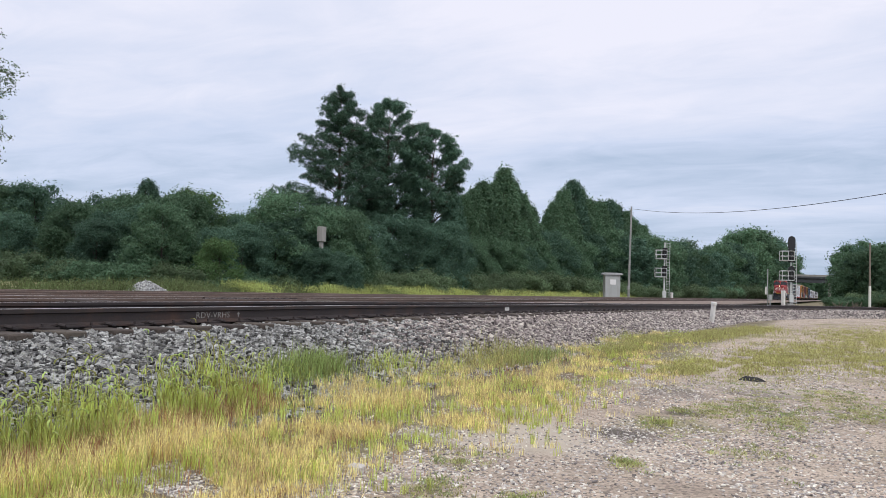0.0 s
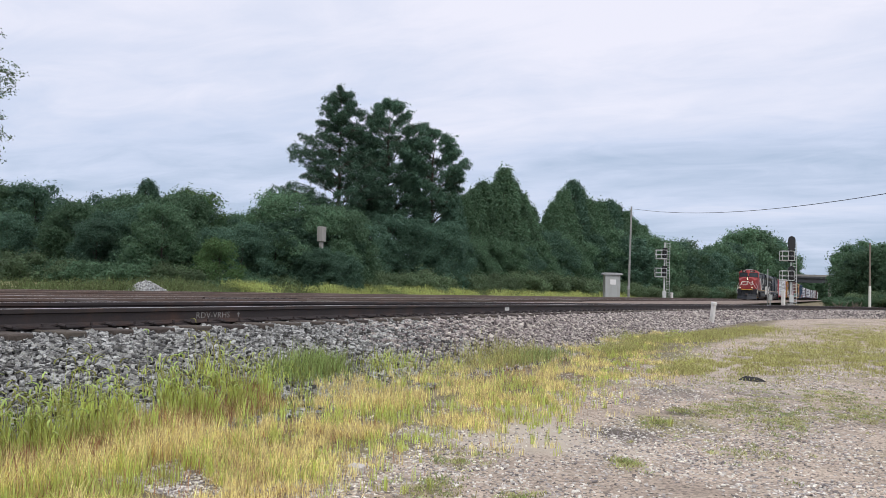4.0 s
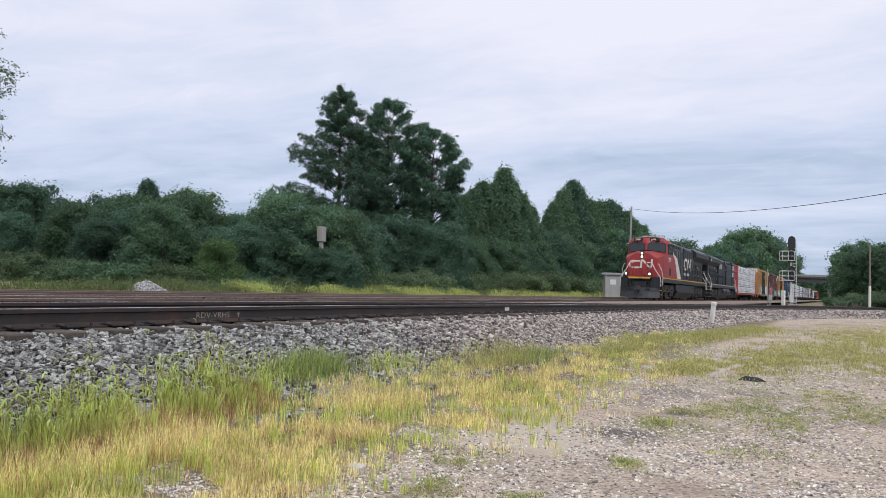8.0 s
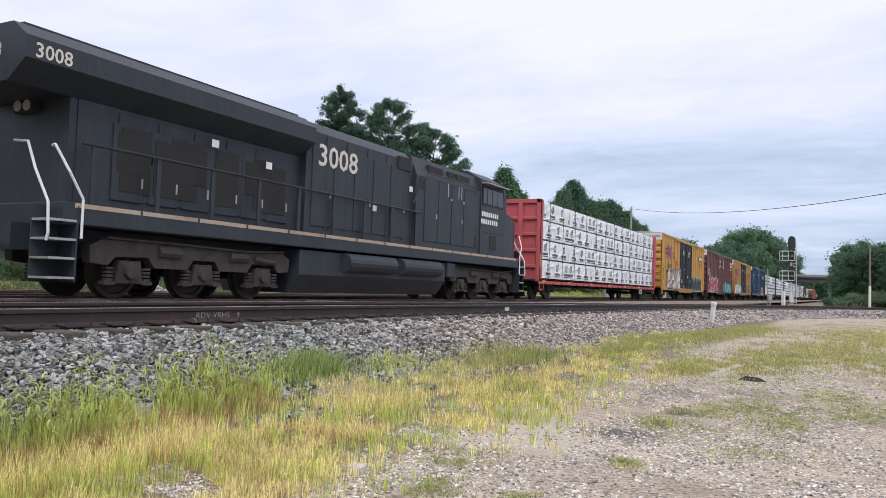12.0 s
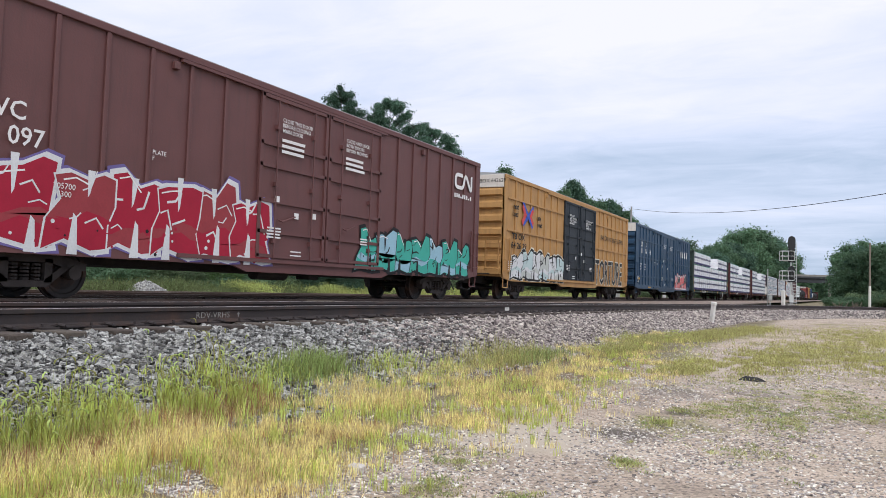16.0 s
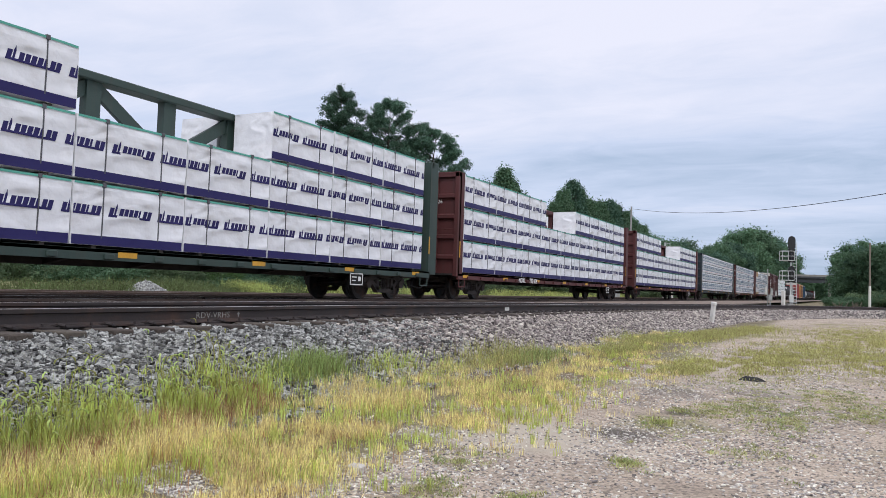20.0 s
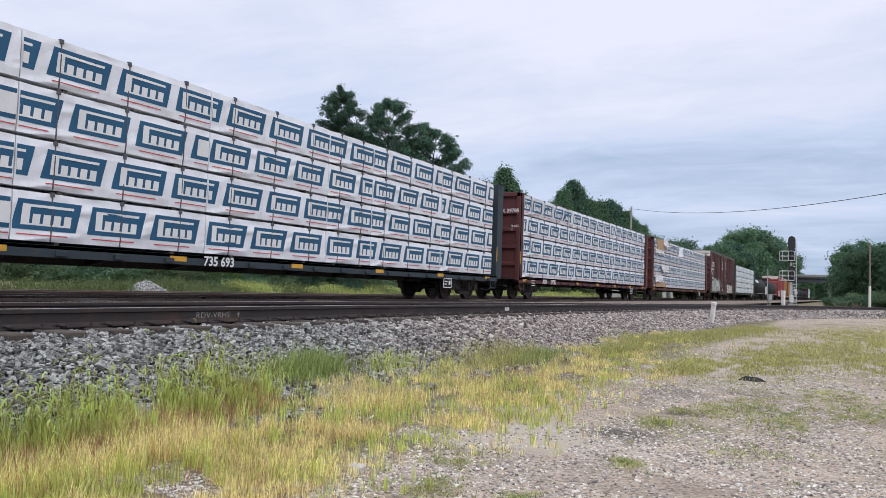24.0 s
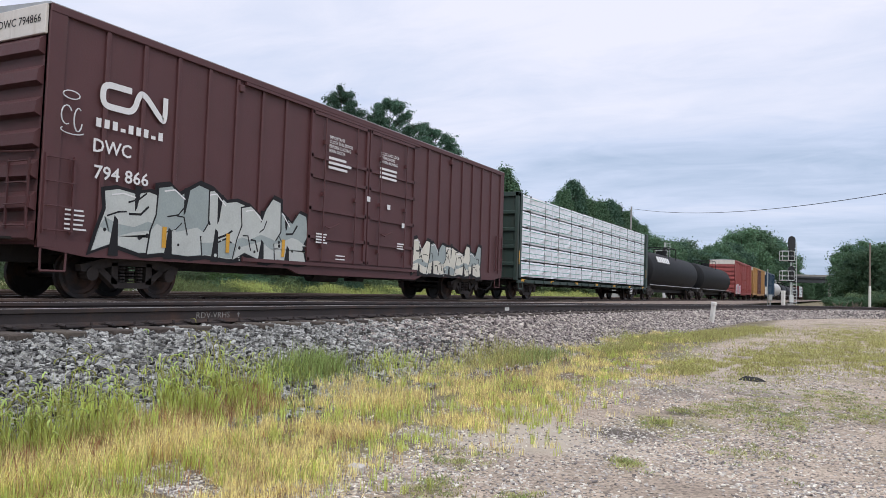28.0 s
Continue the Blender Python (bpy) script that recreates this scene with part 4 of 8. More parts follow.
def bush(seed, h, spread, material, label, count=3500, size=0.13, name="shrub"):
    r = random.Random(seed)
    t = thing(name, None, label, "shrub", "shrubs along the railway")
    g = Geo()
    cs, rs = [], []
    for k in range(34):
        a, q = r.uniform(0, 6.28), spread * r.random() ** 0.5
        zt = h * (0.25 + 0.6 * r.random() * (1 - 0.5 * q / spread))
        cs.append((math.cos(a) * q, math.sin(a) * q, zt))
        rs.append(r.uniform(0.13, 0.30) * h)
        if k % 2 == 0:
            limb(g, Vector((math.cos(a) * q * 0.3, math.sin(a) * q * 0.3, -0.2)), Vector((math.cos(a) * q, math.sin(a) * q, zt)), 0.03, 0.012, 5)
    part("stem", g, M["bark"], t)
    leaves(np.array(cs), np.array(rs), count, size, material, seed, t)
    return t


def beyond(px, depth):
    """A place in the direction of a picture column (0 to 1568), at a depth along the camera's axis."""
    u = (px - 784) / 1342.5
    return (depth * (u * math.cos(YAW) - math.sin(YAW)), depth * (u * math.sin(YAW) + math.cos(YAW)))


def put(ob, px, depth, z=None, turn=0.0, scale=1.0):
    x, y = beyond(px, depth)
    zz = z if z is not None else ground_z(x, y) - (0.4 if x < -24 else 0.0)
    ob.matrix_world = Matrix.Translation((x, y, zz)) @ Matrix.Rotation(turn, 4, "Z") @ Matrix.Scale(scale, 4)
    return ob


KINDS = {
    "round": tree(101, 6.0, 2.7, M["leaf"], "dense broadleaf tree in full summer leaf", "round", 34000, 0.078, 0.04),
    "round2": tree(102, 6.5, 2.9, M["leaf"], "spreading broadleaf tree in the thicket", "round", 36000, 0.080, 0.04),
    "dark": tree(103, 6.0, 2.6, M["leaf_dark"], "dark green dense tree in the thicket", "round", 34000, 0.076, 0.03),
    "light": tree(104, 4.5, 2.2, M["leaf_light"], "light green young tree in the thicket", "round", 22000, 0.065, 0.06),
    "cone": tree(105, 9.0, 2.9, M["leaf"], "pointed green tree in the tree line", "cone", 46000, 0.095, 0.03),
    "spire": tree(115, 9.0, 2.3, M["leaf_dark"], "narrow dark pointed tree in the tree line", "cone", 38000, 0.09, 0.03),
    "far": tree(116, 9.0, 4.4, M["leaf"], "round-headed tree in the far wood", "round", 18000, 0.17, 0.05),
    "far2": tree(117, 8.5, 4.0, M["leaf_dark"], "dark round-headed tree in the far wood", "round", 18000, 0.165, 0.05),
    "shrub": bush(106, 2.0, 1.9, M["leaf_bush"], "dull green rounded shrub", 15000, 0.062),
    "shrub2": bush(107, 1.6, 1.6, M["leaf"], "leafy green shrub at the foot of the trees", 12000, 0.062),
}
USED = {}


def plant(kind, px, depth, scale=1.0, turn=0.0):
    ob = KINDS[kind]
    if kind in USED:
        ob = copy_thing(ob, Matrix.Identity(4))
    USED[kind] = True
    return put(ob, px, depth, None, turn, scale)


def clear_of_line(px, least, gap):
    """The depth at which a column of the view lies that far left of the tracks."""
    u = (px - 784) / 1342.5
    return max(least, gap / max(0.02, math.sin(YAW) - u * math.cos(YAW)))


rt = random.Random(77)
# the three tall trees that stand above the thicket
put(tree(201, 17.5, 1.0, M["leaf_dark"], "tall dark cypress with layered open limbs", count=115000, size=0.078, limbs=92, flat=0.85, rise=0.34, bare=0.26,
         profile=((0.30, 3.6), (0.40, 5.4), (0.50, 5.6), (0.60, 4.4), (0.70, 4.3), (0.80, 2.9), (0.90, 2.6), (0.96, 1.3), (1.0, 0.4))), 594, 66, None, 0.3)
put(tree(202, 17.3, 1.05, M["leaf_dark"], "tall dark tree with bare forking limbs inside", count=120000, size=0.080, limbs=104, flat=0.8, rise=0.60, bare=0.48,
         profile=((0.34, 2.6), (0.48, 3.2), (0.60, 3.6), (0.74, 3.7), (0.86, 3.4), (0.94, 2.4), (1.0, 0.8))), 683, 68, None, 1.4)
put(tree(203, 14.6, 1.05, M["leaf_dark"], "tall dense dark tree beside the cypresses", count=120000, size=0.082, limbs=96, flat=0.8, rise=0.9, bare=0.5,
         profile=((0.12, 1.5), (0.30, 1.8), (0.50, 2.2), (0.66, 2.8), (0.80, 3.2), (0.90, 2.7), (0.96, 1.7), (1.0, 0.8))), 762, 67, None, 2.0)
# thicket on the far side of the tracks
for px in range(-130, 640, 31):
    d = rt.uniform(44, 50)
    plant(rt.choice(("round", "round2", "dark", "dark", "round")), px + rt.uniform(-14, 14), d, rt.uniform(0.76, 0.98), rt.uniform(0, 6))
for px in range(-120, 620, 46):
    plant(rt.choice(("dark", "round", "dark", "shrub2")), px + rt.uniform(-18, 18), clear_of_line(px, rt.uniform(39, 43), 28.5), rt.uniform(0.58, 0.78), rt.uniform(0, 6))
for px in range(-120, 640, 36):
    plant(rt.choice(("shrub", "shrub2")), px + rt.uniform(-14, 14), clear_of_line(px, 37, 27.3) + rt.uniform(0, 2), rt.uniform(0.75, 1.15), rt.uniform(0, 6))
plant("light", 345, 48, 1.36)
plant("spire", 256, 47, 0.76)
plant("light", 390, 38, 0.66)
plant("dark", 60, 46, 1.0)
plant("light", 640, 52, 0.62)
for px, d, k in ((520, 44.5, 0.50), (546, 44.2, 0.46), (566, 42.6, 0.50), (580, 42.9, 0.44), (592, 44.6, 0.48), (612, 45.5, 0.46)):
    plant("dark", px, d, k, px)


# under and right of the tall trees
for px in range(510, 800, 34):
    plant(rt.choice(("dark", "round", "dark")), px + rt.uniform(-12, 12), rt.uniform(58, 63), rt.uniform(0.88, 1.1), rt.uniform(0, 6))
ROW = ((800, 1.02, "spire"), (818, 1.0, "cone"), (834, 1.06, "cone"), (850, 1.14, "cone"), (868, 1.12, "cone"), (888, 1.28, "cone"), (904, 1.14, "cone"), (922, 1.02, "cone"), (938, 0.90, "cone"), (954, 0.72, "cone"),
       (978, 0.94, "cone"), (994, 1.06, "cone"), (1012, 1.17, "spire"), (1022, 1.08, "cone"), (1042, 0.98, "cone"), (1060, 0.96, "cone"), (1078, 0.98, "spire"), (1090, 0.92, "cone"), (1108, 0.86, "cone"), (1122, 0.78, "cone"), (1138, 0.72, "cone"))
for px, s, kind in ROW:
    d = clear_of_line(px, 67, 34)
    plant(kind, px, d, s * d / 68, rt.uniform(0, 6))
for px in range(790, 1130, 26):
    d = clear_of_line(px, 62, 31.5)
    plant(rt.choice(("dark", "round")), px + rt.uniform(-8, 8), d, rt.uniform(0.72, 0.92) * d / 62, rt.uniform(0, 6))
for px in range(640, 1130, 19):
    d = clear_of_line(px, 54, 28.5) * rt.uniform(0.98, 1.05)
    plant("shrub", px + rt.uniform(-8, 8), d, rt.uniform(0.95, 1.35) * d / 55 * (1.0 if px < 1000 else 0.72), rt.uniform(0, 6))


# far woods, down the line: (column, height in metres per 100 m of depth)
TOPS = ((1080, 8.6), (1120, 8.2), (1140, 8.0), (1165, 7.9), (1185, 8.0), (1210, 7.2), (1235, 6.9), (1255, 6.8), (1275, 7.1), (1295, 8.0), (1315, 8.9), (1335, 9.0), (1352, 8.5), (1368, 7.5), (1382, 5.6))
for px, per in TOPS:
    for k in range(2):
        d = clear_of_line(px, 112, 27 + 5 * k) * rt.uniform(1.0, 1.06)
        plant(rt.choice(("far", "far2")), px + rt.uniform(-7, 7), d, per * d / 100 / 8.7 * (0.95 if k else 1.0) * rt.uniform(0.93, 1.03), rt.uniform(0, 6))
for px in range(1110, 1375, 15):
    d = clear_of_line(px, 100, 23)
    plant(rt.choice(("shrub", "shrub2", "shrub")), px + rt.uniform(-6, 6), d, rt.uniform(0.9, 1.3) * d / 100, rt.uniform(0, 6))
# the wood on the other side of the line
for px, d, s in ((1516, 118, 0.94), (1522, 124, 1.18), (1542, 118, 1.14), (1566, 112, 1.05), (1590, 112, 1.1), (1615, 105, 1.0), (1645, 100, 1.0), (1552, 128, 1.16)):
    plant(rt.choice(("far", "far2")), px, d, s, rt.uniform(0, 6))
for px in range(1484, 1640, 12):
    plant(rt.choice(("shrub", "shrub2")), px + rt.uniform(-4, 4), rt.uniform(96, 108), rt.uniform(1.0, 1.7), rt.uniform(0, 6))
# low trees beyond the bridge close the view
for px in range(1396, 1500, 8):
    plant(rt.choice(("far", "far2")), px, rt.uniform(420, 470), rt.uniform(1.0, 1.7), rt.uniform(0, 6))
# a pale tree whose twigs reach in from the edge
put(tree(301, 12.3, 0.8, M["leaf_bush"], "pale-leaved tree at the edge of the view", count=16000, size=0.06, limbs=50,
         profile=((0.35, 2.0), (0.55, 3.2), (0.75, 3.0), (0.9, 1.8), (1.0, 0.5))), -112, 30, None, 0.0)

# ---- lineside fittings ----
def lineside(px, depth, z=-0.2, turn=0.0):
    x, y = beyond(px, depth)
    return pose(x, y, z, 0, 0, turn)


t = thing("relay_cabinet", lineside(1084, 75, -0.30, 25), "grey metal relay cabinet with a pale lid", "cabinet")
part("body", Geo().box(-0.75, 0.75, -0.6, 0.6, 0, 2.45, 0.02), M["alum"], t)
part("lid", Geo().prism([(-0.95, 2.45), (0.95, 2.45), (0.95, 2.52), (0.8, 2.66), (-0.8, 2.66), (-0.95, 2.52)], "y", -0.8, 0.8), M["galv"], t)
part("door", Geo().box(-0.68, 0.68, -0.63, -0.602, 0.1, 2.35, 0.01), M["alum"], t)
part("notice_plate", Geo().box(-0.25, 0.3, -0.645, -0.632, 1.5, 2.0), M["print_white"], t)
part("base", Geo().box(-0.8, 0.8, -0.65, 0.65, -0.4, 0.02), M["concrete"], t)

t = thing("utility_pole", lineside(1114, 82, -0.4), "slim grey utility pole", "pole")
part("shaft", Geo().cyl((0, 0, -0.4), (0.15, 0, 10.2), 0.12, 0.09, 10), M["pole_grey"], t)
part("insulator_bracket", Geo().box(0.05, 0.32, -0.05, 0.05, 9.2, 9.3), M["galv"], t)
part("marker_band", Geo().cyl((0, 0, 1.2), (0, 0, 1.6), 0.175, n=10), M["galv"], t)
part("conduit", Geo().tube([(0.14, -0.12, -0.3), (0.2, -0.12, 6.0)], 0.03), M["galv"], t)


def span(a, b, sag, r, n=24):
    pts = []
    for k in range(n + 1):
        u = k / n
        p = Vector(a).lerp(Vector(b), u)
        p.z -= sag * 4 * u * (1 - u)
        pts.append(p)
    return Geo().tube(pts, r, 4)


ax, ay = beyond(1114, 82)
bx, by = beyond(1760, 34)
solo("overhead_wire", span((ax + 0.3, ay, 9.55), (bx, by, 6.35), 1.0, 0.022), M["rubber"], "thin black overhead wire", "wire")


def signal(px, depth, h, turn, label, hooded):
    t = thing("signal_mast", lineside(px, depth, -0.30, turn), label, "railway signal", "signals beside the line")
    part("mast", Geo().cyl((0, 0, -0.4), (0, 0, h), 0.10, 0.09, 10), M["silver"], t)
    part("base", Geo().box(-0.35, 0.35, -0.35, 0.35, -0.5, 0.15, 0.03), M["concrete"], t)
    part("case", Geo().box(-0.22, 0.22, -0.35, -0.1, 0.3, 1.1, 0.02), M["silver"], t)
    g = Geo()
    for x in (0.25, 0.62):
        g.tube([(x, 0.1, 0), (x, 0.1, h + 0.1)], 0.03)
    k = 0.3
    while k < h:
        g.tube([(0.25, 0.1, k), (0.62, 0.1, k)], 0.02)
        k += 0.33
    part("ladder", g, M["silver"], t)
    for z in (h - 2.0, h - 4.2):
        p = part("floor_plate", Geo().box(-1.05, 0.2, -0.5, 0.6, z - 0.04, z), M["silver"], t)
        for dz in (0.02, 0.5, 1.05):
            g = Geo().tube([(-1.05, -0.5, z + dz), (0.2, -0.5, z + dz), (0.2, 0.6, z + dz), (-1.05, 0.6, z + dz), (-1.05, -0.5, z + dz)], 0.035)
            part("cage_rail", g, M["silver"], p)
        for x, y in ((-1.05, -0.5), (0.2, -0.5), (0.2, 0.6), (-1.05, 0.6), (-0.42, -0.5)):
            part("cage_post", Geo().tube([(x, y, z), (x, y, z + 1.05)], 0.03), M["silver"], p)
        hd = part("signal_head", Geo().box(-0.3, 0.3, -0.28, -0.16, z + 0.1, z + 1.35, 0.05) if not hooded else
                  Geo().prism([(-0.38, z - 0.2), (0.38, z - 0.2), (0.38, z + 1.2), (0.26, z + 1.5), (0, z + 1.62), (-0.26, z + 1.5), (-0.38, z + 1.2)], "y", -0.20, -0.14), M["sig_black"], t)
        for j in range(3):
            part("hood", Geo().cyl((0, -0.28, z + 0.35 + 0.38 * j), (0, -0.52, z + 0.35 + 0.38 * j), 0.12, n=10), M["sig_black"], hd)
    if hooded:
        part("signal_head", Geo().prism([(-0.40, h - 0.6), (0.40, h - 0.6), (0.40, h + 0.35), (0.28, h + 0.62), (0, h + 0.74), (-0.28, h + 0.62), (-0.40, h + 0.35)], "y", -0.22, -0.15), M["sig_black"], t)
    return t


signal(1177, 92, 7.0, 20, "silver two-headed signal mast with caged platforms", False)
signal(1401, 84, 6.9, 20, "silver signal mast with a black rounded head and cages", True)


def white_post(px, depth, h, lean, z=None, w=0.11):
    x, y = beyond(px, depth)
    z = max(bank(x, y), ground_z(x, y)) if z is None else z
    t = solo("marker_post", Geo().box(-w, w, -w, w, -0.3, h, 0.02).box(-w - 0.02, w + 0.02, -w - 0.02, w + 0.02, h - 0.1, h + 0.06, 0.03), M["post_white"], "white painted marker post", "post", group="white marker posts")
    t.matrix_world = pose(x, y, z, 0, lean, -25)
    return t


white_post(1262, 33.5, 0.86, 7, None, 0.085)
white_post(1388, 78, 1.5, 0, -0.35, 0.16)
white_post(1191, 92, 0.95, 0, -0.35, 0.12)
t = thing("switch_stand", lineside(1360, 78, -0.35), "small grey lineside box on a thin post", "box")
part("post", Geo().cyl((0, 0, -0.3), (0, 0, 3.7), 0.05, n=8), M["galv"], t)
part("box", Geo().box(0.1, 0.45, -0.2, 0.2, 0.5, 1.1, 0.03).box(0.22, 0.32, -0.06, 0.06, -0.3, 0.5), M["alum"], t)
part("white_marker", Geo().box(-0.22, -0.08, -0.05, 0.05, 1.1, 1.9, 0.01), M["post_white"], t)
t = thing("utility_pole", lineside(1541, 80, -0.4), "tall grey lineside pole before the wood", "pole")
part("shaft", Geo().cyl((0, 0, -0.4), (0.0, 0, 7.0), 0.11, 0.09, 10), M["pole_wood"], t)
part("base_block", Geo().box(-0.3, 0.3, -0.3, 0.3, -0.3, 0.15, 0.05), M["post_white"], t)
part("white_sleeve", Geo().cyl((0, 0, 0.1), (0, 0, 2.4), 0.13, 0.125, 10), M["post_white"], t)
t = thing("concrete_post", lineside(568, 43.6, -0.4), "grey square concrete post among the trees", "post")
part("shaft", Geo().box(-0.10, 0.10, -0.10, 0.10, -0.4, 3.18, 0.02), M["concrete"], t)
part("head_box", Geo().box(-0.20, 0.20, -0.19, 0.19, 3.18, 4.05, 0.03), M["concrete"], t)

# gravel heap
rng = np.random.default_rng(44)
px, py = beyond(262, 30)


def on_heap(rng, n):
    a, q = rng.uniform(0, 6.28, n), np.sqrt(rng.random(n)) * 0.95
    return np.c_[px + q * np.cos(a), py + q * np.sin(a), -0.30 + 0.58 * (1 - q / 0.95) ** 0.8 + 0.08 * rng.random(n) - 0.04]


stones("gravel_heap", 3800, on_heap, 0.02, 0.045, M["stone_pale"], "small heap of pale ballast stones beyond the tracks", 45)

# the road bridge over the line
bxx, byy = beyond(1432, 285)
t = thing("road_bridge", pose(bxx, byy, 0, 0, 0, -4), "grey road bridge on piers over the railway", "bridge")
part("deck", Geo().box(-34, 16, -5.5, 5.5, 8.0, 8.7, 0.05), M["bridge"], t)
for k in range(5):
    part("girder", Geo().prism([(-5 + 2.4 * k, 6.5), (-4.6 + 2.4 * k, 6.5), (-4.6 + 2.4 * k, 8.0), (-5 + 2.4 * k, 8.0)], "x", -34, 16), M["bridge"], t)
for y in (-5.4, 5.4):
    part("parapet", Geo().box(-34, 16, y - 0.12, y + 0.12, 8.7, 9.4), M["concrete"], t)
for x in (-22, -9.5, 7.5):
    p = part("pier_cap", Geo().box(x - 0.5, x + 0.5, -5, 5, 5.7, 6.5, 0.05), M["concrete"], t)
    for y in (-3.5, 0, 3.5):
        part("pier_column", Geo().cyl((x, y, -1), (x, y, 5.7), 0.5, n=12), M["concrete"], p)

# brushwood and debris
rb = random.Random(5)
t = thing("brush_pile", lineside(1515, 84, -0.5), "heap of bare fallen branches", "branches")
for k in range(22):
    a, b = rb.uniform(0, 6.28), rb.uniform(0.05, 0.55)
    p = Vector((rb.uniform(-1.6, 1.3), rb.uniform(-0.6, 0.6), -0.1))
    q = p + Vector((math.cos(a) * 1.0, math.sin(a) * 0.5, b * 1.7))
    part("branch", Geo().cyl(p, q, 0.06, 0.02, 5), M["pole_wood"], t)
dx, dy = -1.17, 12.34
g = Geo().add([(-0.22, -0.05, 0), (0.05, -0.09, 0.01), (0.22, 0.0, 0), (0.06, 0.09, 0.02), (-0.15, 0.08, 0), (-0.1, 0.0, 0.07), (0.08, 0.0, 0.06)],
              [(0, 1, 5), (1, 6, 5), (1, 2, 6), (2, 3, 6), (3, 5, 6), (3, 4, 5), (4, 0, 5), (0, 4, 3, 2, 1)])
o = solo("debris", g, M["rubber"], "crumpled dark scrap on the gravel", "scrap")
o.location = (dx, dy, ground_z(dx, dy))
g = Geo().box(-0.055, 0.055, -0.04, 0.04, -0.01, 0.05, 0.012)
o = solo("brick_fragment", g, M["pebble"], "pale broken brick in the grass", "brick")
o.location = (-2.88, 4.33, ground_z(-2.88, 4.33))

# ---- the train: running gear ----
def wheelset_mesh(r, key):
    g = Geo()
    g.cyl((-0.95, 0, 0), (0.95, 0, 0), 0.085, n=10)
    for sx in (-1, 1):
        rings = []
        prof = [(0.66, 0.10), (0.68, r * 0.80), (0.655, r * 0.84), (0.655, r + 0.028), (0.69, r + 0.026), (0.70, r), (0.79, r - 0.006),
                (0.79, r * 0.84), (0.765, r * 0.80), (0.745, 0.30), (0.78, 0.16), (0.80, 0.10)]
        for k in range(24):
            a = 2 * math.pi * k / 24
            rings.append([(sx * x, q * math.cos(a), q * math.sin(a)) for x, q in prof])
        rings.append(rings[0])
        g.loft(rings, cap=False)
        # three cap bolts show that it turns
        for k in range(3):
            a = 2 * math.pi * k / 3
            g.cyl((sx * 0.95, 0.05 * math.cos(a), 0.05 * math.sin(a)), (sx * 0.975, 0.05 * math.cos(a), 0.05 * math.sin(a)), 0.014, n=5)
    return g.mesh("wheelset", M["wheel"])


def freight_frame_mesh():
    """A cast side frame with its bearing boxes, bolster end and nested springs."""
    g = Geo()
    for sx in (-1, 1):
        x0, x1 = sx * 0.92, sx * 1.07
        top = [(-1.12, 0.62), (-0.95, 0.66), (-0.42, 0.80), (0.42, 0.80), (0.95, 0.66), (1.12, 0.62), (1.10, 0.50), (0.90, 0.48), (0.42, 0.62), (-0.42, 0.62), (-0.90, 0.48), (-1.10, 0.50)]
        g.prism(top, "x", x0, x1)
        low = [(-0.80, 0.55), (-0.36, 0.20), (0.36, 0.20), (0.80, 0.55), (0.62, 0.55), (0.30, 0.31), (-0.30, 0.31), (-0.62, 0.55)]
        g.prism(low, "x", x0, x1)
        g.box(min(x0, x1), max(x0, x1), -0.46, -0.32, 0.28, 0.68)
        g.box(min(x0, x1), max(x0, x1), 0.32, 0.46, 0.28, 0.68)
        for sy in (-0.88, 0.88):
            g.cyl((sx * 0.90, sy, 0.457), (sx * 1.10, sy, 0.457), 0.125, n=12)
        for sy in (-0.2, 0, 0.2):
            for k in range(5):
                g.cyl((sx * 1.0, sy, 0.32 + 0.06 * k), (sx * 1.0, sy, 0.355 + 0.06 * k), 0.075, n=8)
    g.box(-1.0, 1.0, -0.2, 0.2, 0.62, 0.84, 0.03)
    return g.mesh("bogie_frame", M["truck"])


